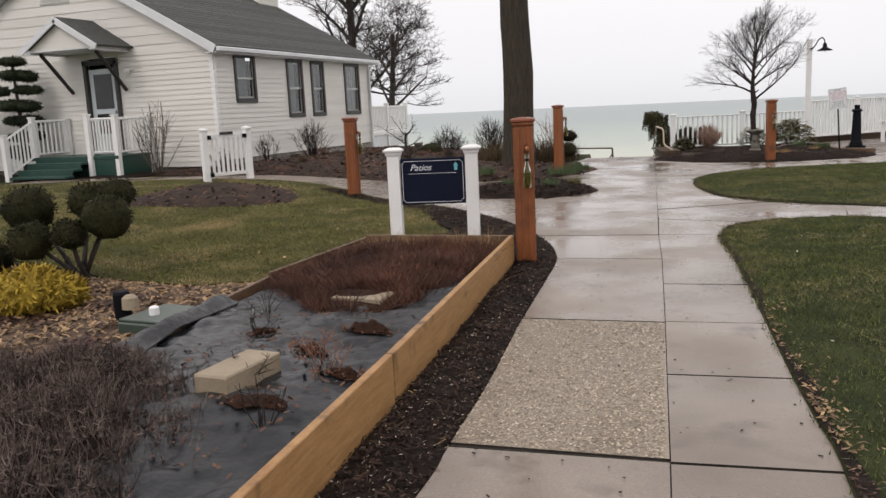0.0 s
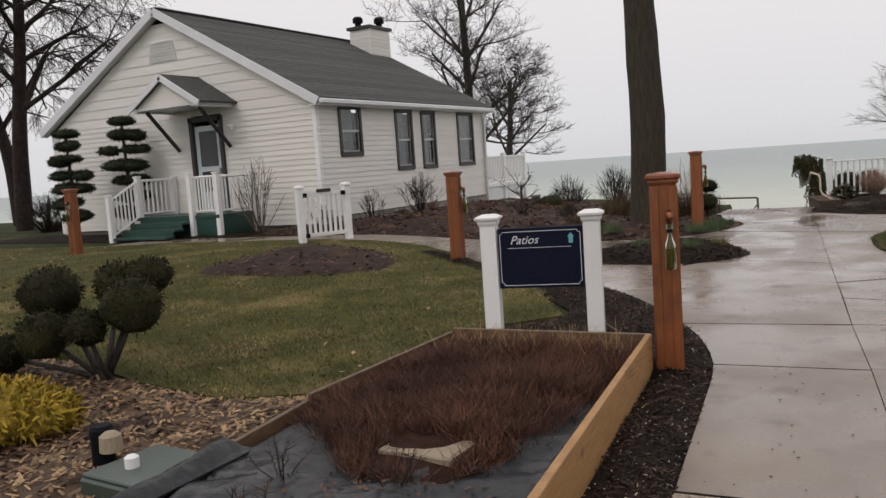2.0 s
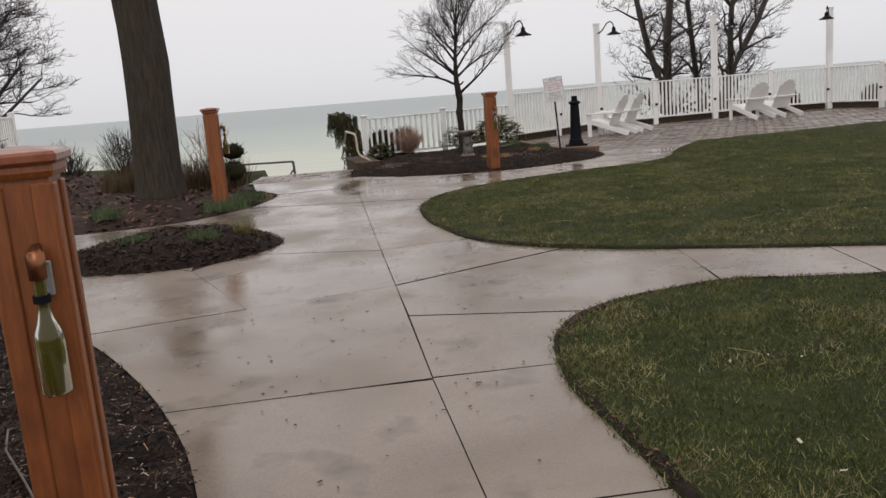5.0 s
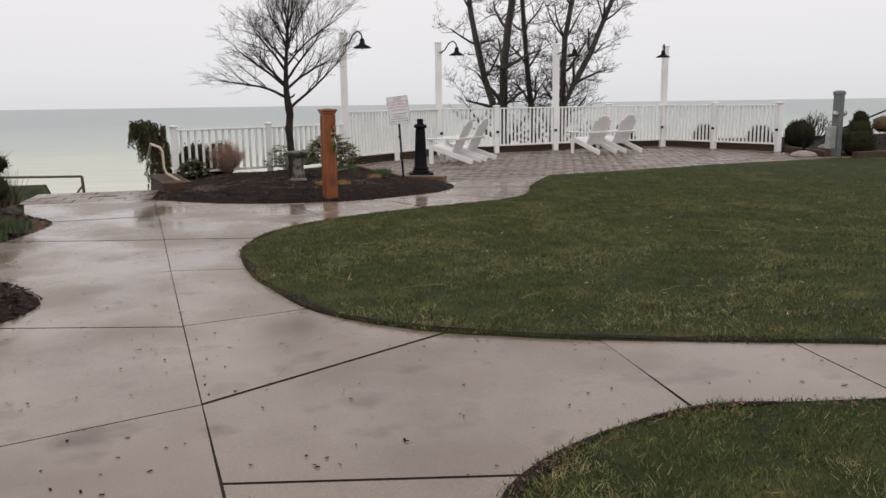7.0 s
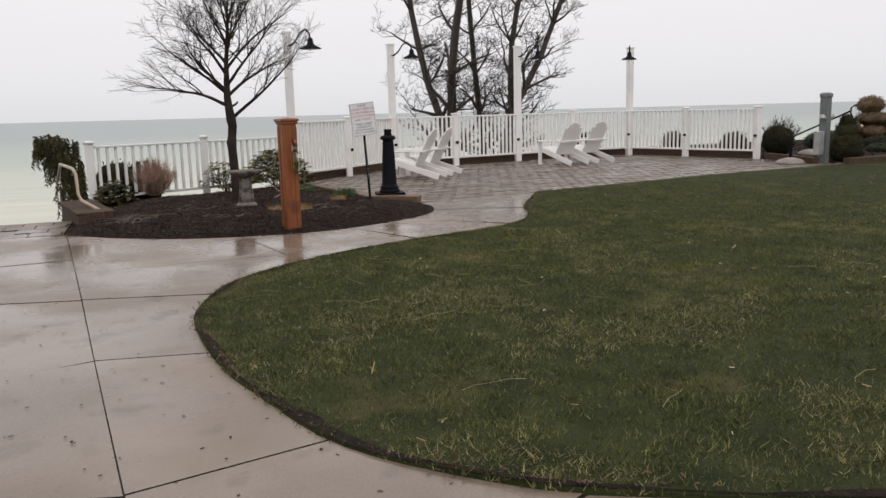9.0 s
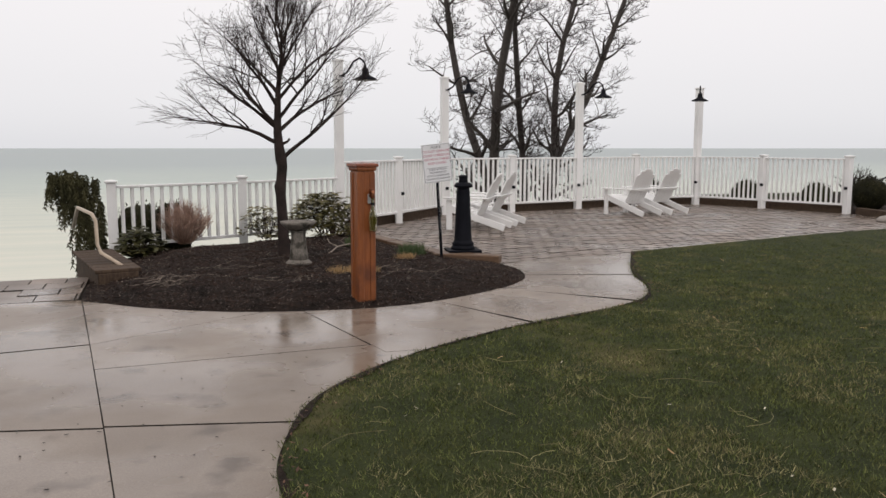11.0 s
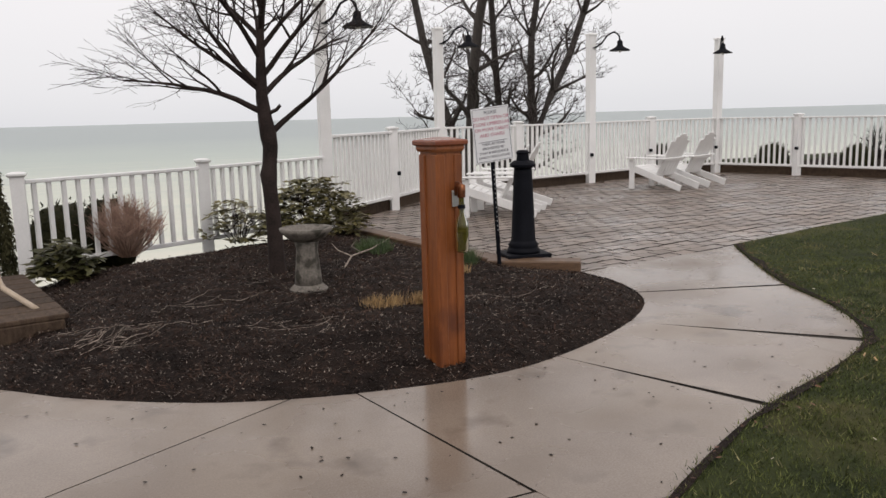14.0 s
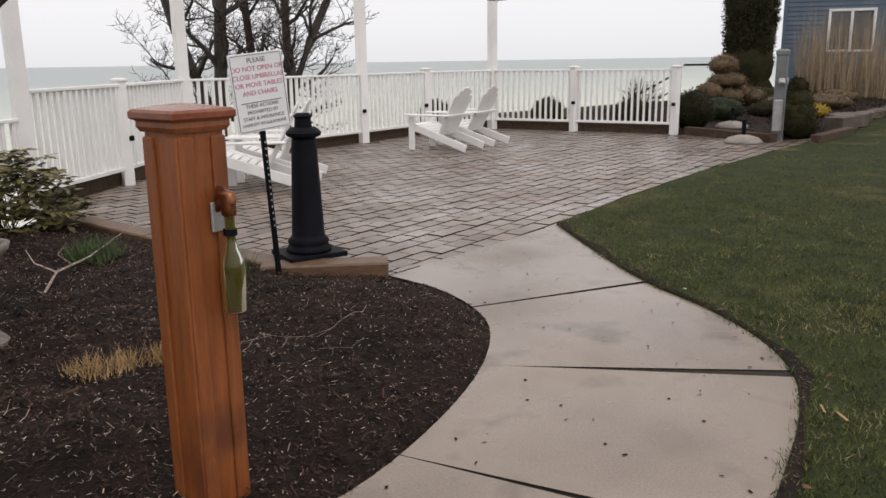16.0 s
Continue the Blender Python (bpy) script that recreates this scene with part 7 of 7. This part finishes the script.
part("brace", tube([(-0.25, 0.02, 0.1), (0.02, 0, 0.45)], 0.018, 6), OLDWOOD, rail)
part("timber", box((1.9, 0.16, 0.16), (-0.95, 0.1, 0.06), (0, 0, -6), 0.01), OLDWOOD, rail)
part("timber", box((1.9, 0.3, 0.7), (-0.95, 0.1, -0.36), (0, 0, -6), 0.01), OLDWOOD, rail)

# ---- beyond the patio: planting, utility post, blue house ----
block((13.85, 25.6, -0.02), 80, (1.9, 0.16, 0.16), "timber_edge", "dark timber edge of the planting bed", CHEEK, "kerb")
block((14.9, 24.25, -0.02), 8, (1.9, 0.16, 0.16), "timber_edge", "dark timber edge of the planting bed", CHEEK, "kerb")
SHRUBBED = rounded([(13.8, 27.0), (13.9, 25.6), (14.2, 24.4), (17.0, 24.6), (20, 25.6), (29, 28.2), (29, 34), (14.2, 31.5)], 1)
_, SHRUBBED_H = bed("mulch_bed", SHRUBBED, 0.08, SOIL, "mulch bed with evergreens beside the patio", "flower bed", step=0.4)
scatter("mulch_bits", SHRUBBED, SHRUBBED_H, 9000, CHIP, 0.07, 0.025, 135, "shredded dark mulch bits", "mulch")
upost = thing("utility_post", (13.98, 24.78, 0), 20, "grey utility post with a metal outlet box", "post")
part("post", lathe([(0.085, -0.05), (0.085, 1.4), (0.1, 1.41), (0.1, 1.47), (0.06, 1.5)], 4, square=True), GREYPOST, upost)
part("meter_box", box((0.24, 0.12, 0.5), (-0.27, -0.02, 0.44), (0, 0, 0), 0.01), STEEL, upost, "grey metal electrical box")
part("floodlight", box((0.14, 0.1, 0.1), (-0.18, -0.04, 0.98), (0, 20, 0), 0.02), STEEL, upost)
part("floodlight", box((0.14, 0.1, 0.1), (0.18, -0.04, 0.98), (0, -20, 0), 0.02), STEEL, upost)
ub = thing("umbrella_base", (13.3, 25.0, 0.0), 0, "grey dome-shaped umbrella base on the pavers", "umbrella base")
part("dome", lathe([(0.3, 0.0), (0.3, 0.04), (0.24, 0.09), (0.1, 0.13), (0.04, 0.14)], 20), STONE, ub, "", True)
part("socket", lathe([(0.035, 0.13), (0.035, 0.38)], 10), BLACK, ub)
ub2 = copy_thing(ub, pose(15.0, 26.2, 0.07))
stair_rail = thing("metal_handrail", (22.44, 32.3, 0.0), 0, "thin black metal handrail of stairs leading down the bluff", "railing")
part("top_bar", tube([(0, 0, -0.1), (0, 0, 1.05), (0.06, -0.08, 1.13), (0.85, -1.35, 1.14), (0.9, -1.43, 1.08), (0.9, -1.43, -0.1)], 0.03, 6), BLACK, stair_rail)
part("sloping_bar", tube([(0, 0, 0.95), (-2.4, 0.6, -0.05)], 0.03, 6), BLACK, stair_rail)
part("sloping_bar", tube([(0, 0, 0.5), (-2.4, 0.6, -0.5)], 0.022, 6), BLACK, stair_rail)
part("post", tube([(-2.4, 0.6, -0.05), (-2.4, 0.6, -0.8)], 0.03, 6), BLACK, stair_rail)
for k in range(14):
    a = 0.42 * k
    block((16.2 + k * 0.6, 24.75 + 0.14 * k + 0.12 * math.sin(a), 0.02), 40 * k, (0.5 + 0.15 * math.sin(a * 2), 0.35, 0.2 + 0.06 * math.cos(a)), "boulder", "rough brown boulder edging the planting bed", BOULDER, "rock")
blue = thing("house", (30.2, 33.2, 0), -62, "slate-blue clapboard house with a white window", "house")
bwall = part("wall", box((9, 6, 6.4), (4.5, 3.1, 3.2)), BLUESIDE, blue)
for k in range(38):
    part("clapboard", box((9.02, 0.03, 0.165), (4.5, 0.085, 0.1 + 0.16 * k), (-9, 0, 0)), BLUESIDE, bwall)
part("corner_board", box((0.12, 0.14, 6.4), (0, 0.07, 3.2)), BLUESIDE, blue)
# dark slab behind the panes, coloured as the unlit room
bwin = part("window", box((1.46, 0.04, 1.42), (2.2, 0.08, 2.2)), DARKROOM, blue, "white-framed sliding window")
for x in (1.48, 2.2, 2.92):
    part("frame", box((0.09, 0.12, 1.44), (x, 0.03, 2.2), (0, 0, 0), 0.005), WHITE, bwin)
for z in (1.5, 2.9):
    part("frame", box((1.53, 0.12, 0.09), (2.2, 0.03, z), (0, 0, 0), 0.005), WHITE, bwin)
for x in (1.84, 2.56):
    part("pane", box((0.63, 0.01, 1.31), (x, 0.04, 2.2)), PANE, bwin)
part("roof", box((9.8, 7, 0.15), (4.5, 3, 6.5), (0, 0, 0), 0.02), SHINGLE, blue)
# dark clipped hedging seen through the patio fence
for x, y in ((11.7, 30.95), (13.5, 29.5), (14.15, 27.9), (-0.3, 25.25), (0.15, 25.6)):
    clipped((x, y, -0.03), "evergreen_mound", "dark clipped evergreen behind the fence", [(0, 0, 0.25, 0.4, 0.45)], CONIFER, 300, 0.05, False)
bench2 = thing("park_bench", (-25.5, 18.2, 0.2), -10, "dark bench at the lawn's far edge", "bench")
part("seat", box((2.2, 0.5, 0.08), (0, 0, 0.45), (0, 0, 0), 0.01), BLACK, bench2)
part("backrest", box((2.2, 0.07, 0.4), (0, 0.25, 0.75), (-10, 0, 0), 0.01), BLACK, bench2)
for x in (-0.9, 0.9):
    part("leg", box((0.08, 0.45, 0.45), (x, 0, 0.21), (0, 0, 0), 0.01), BLACK, bench2)
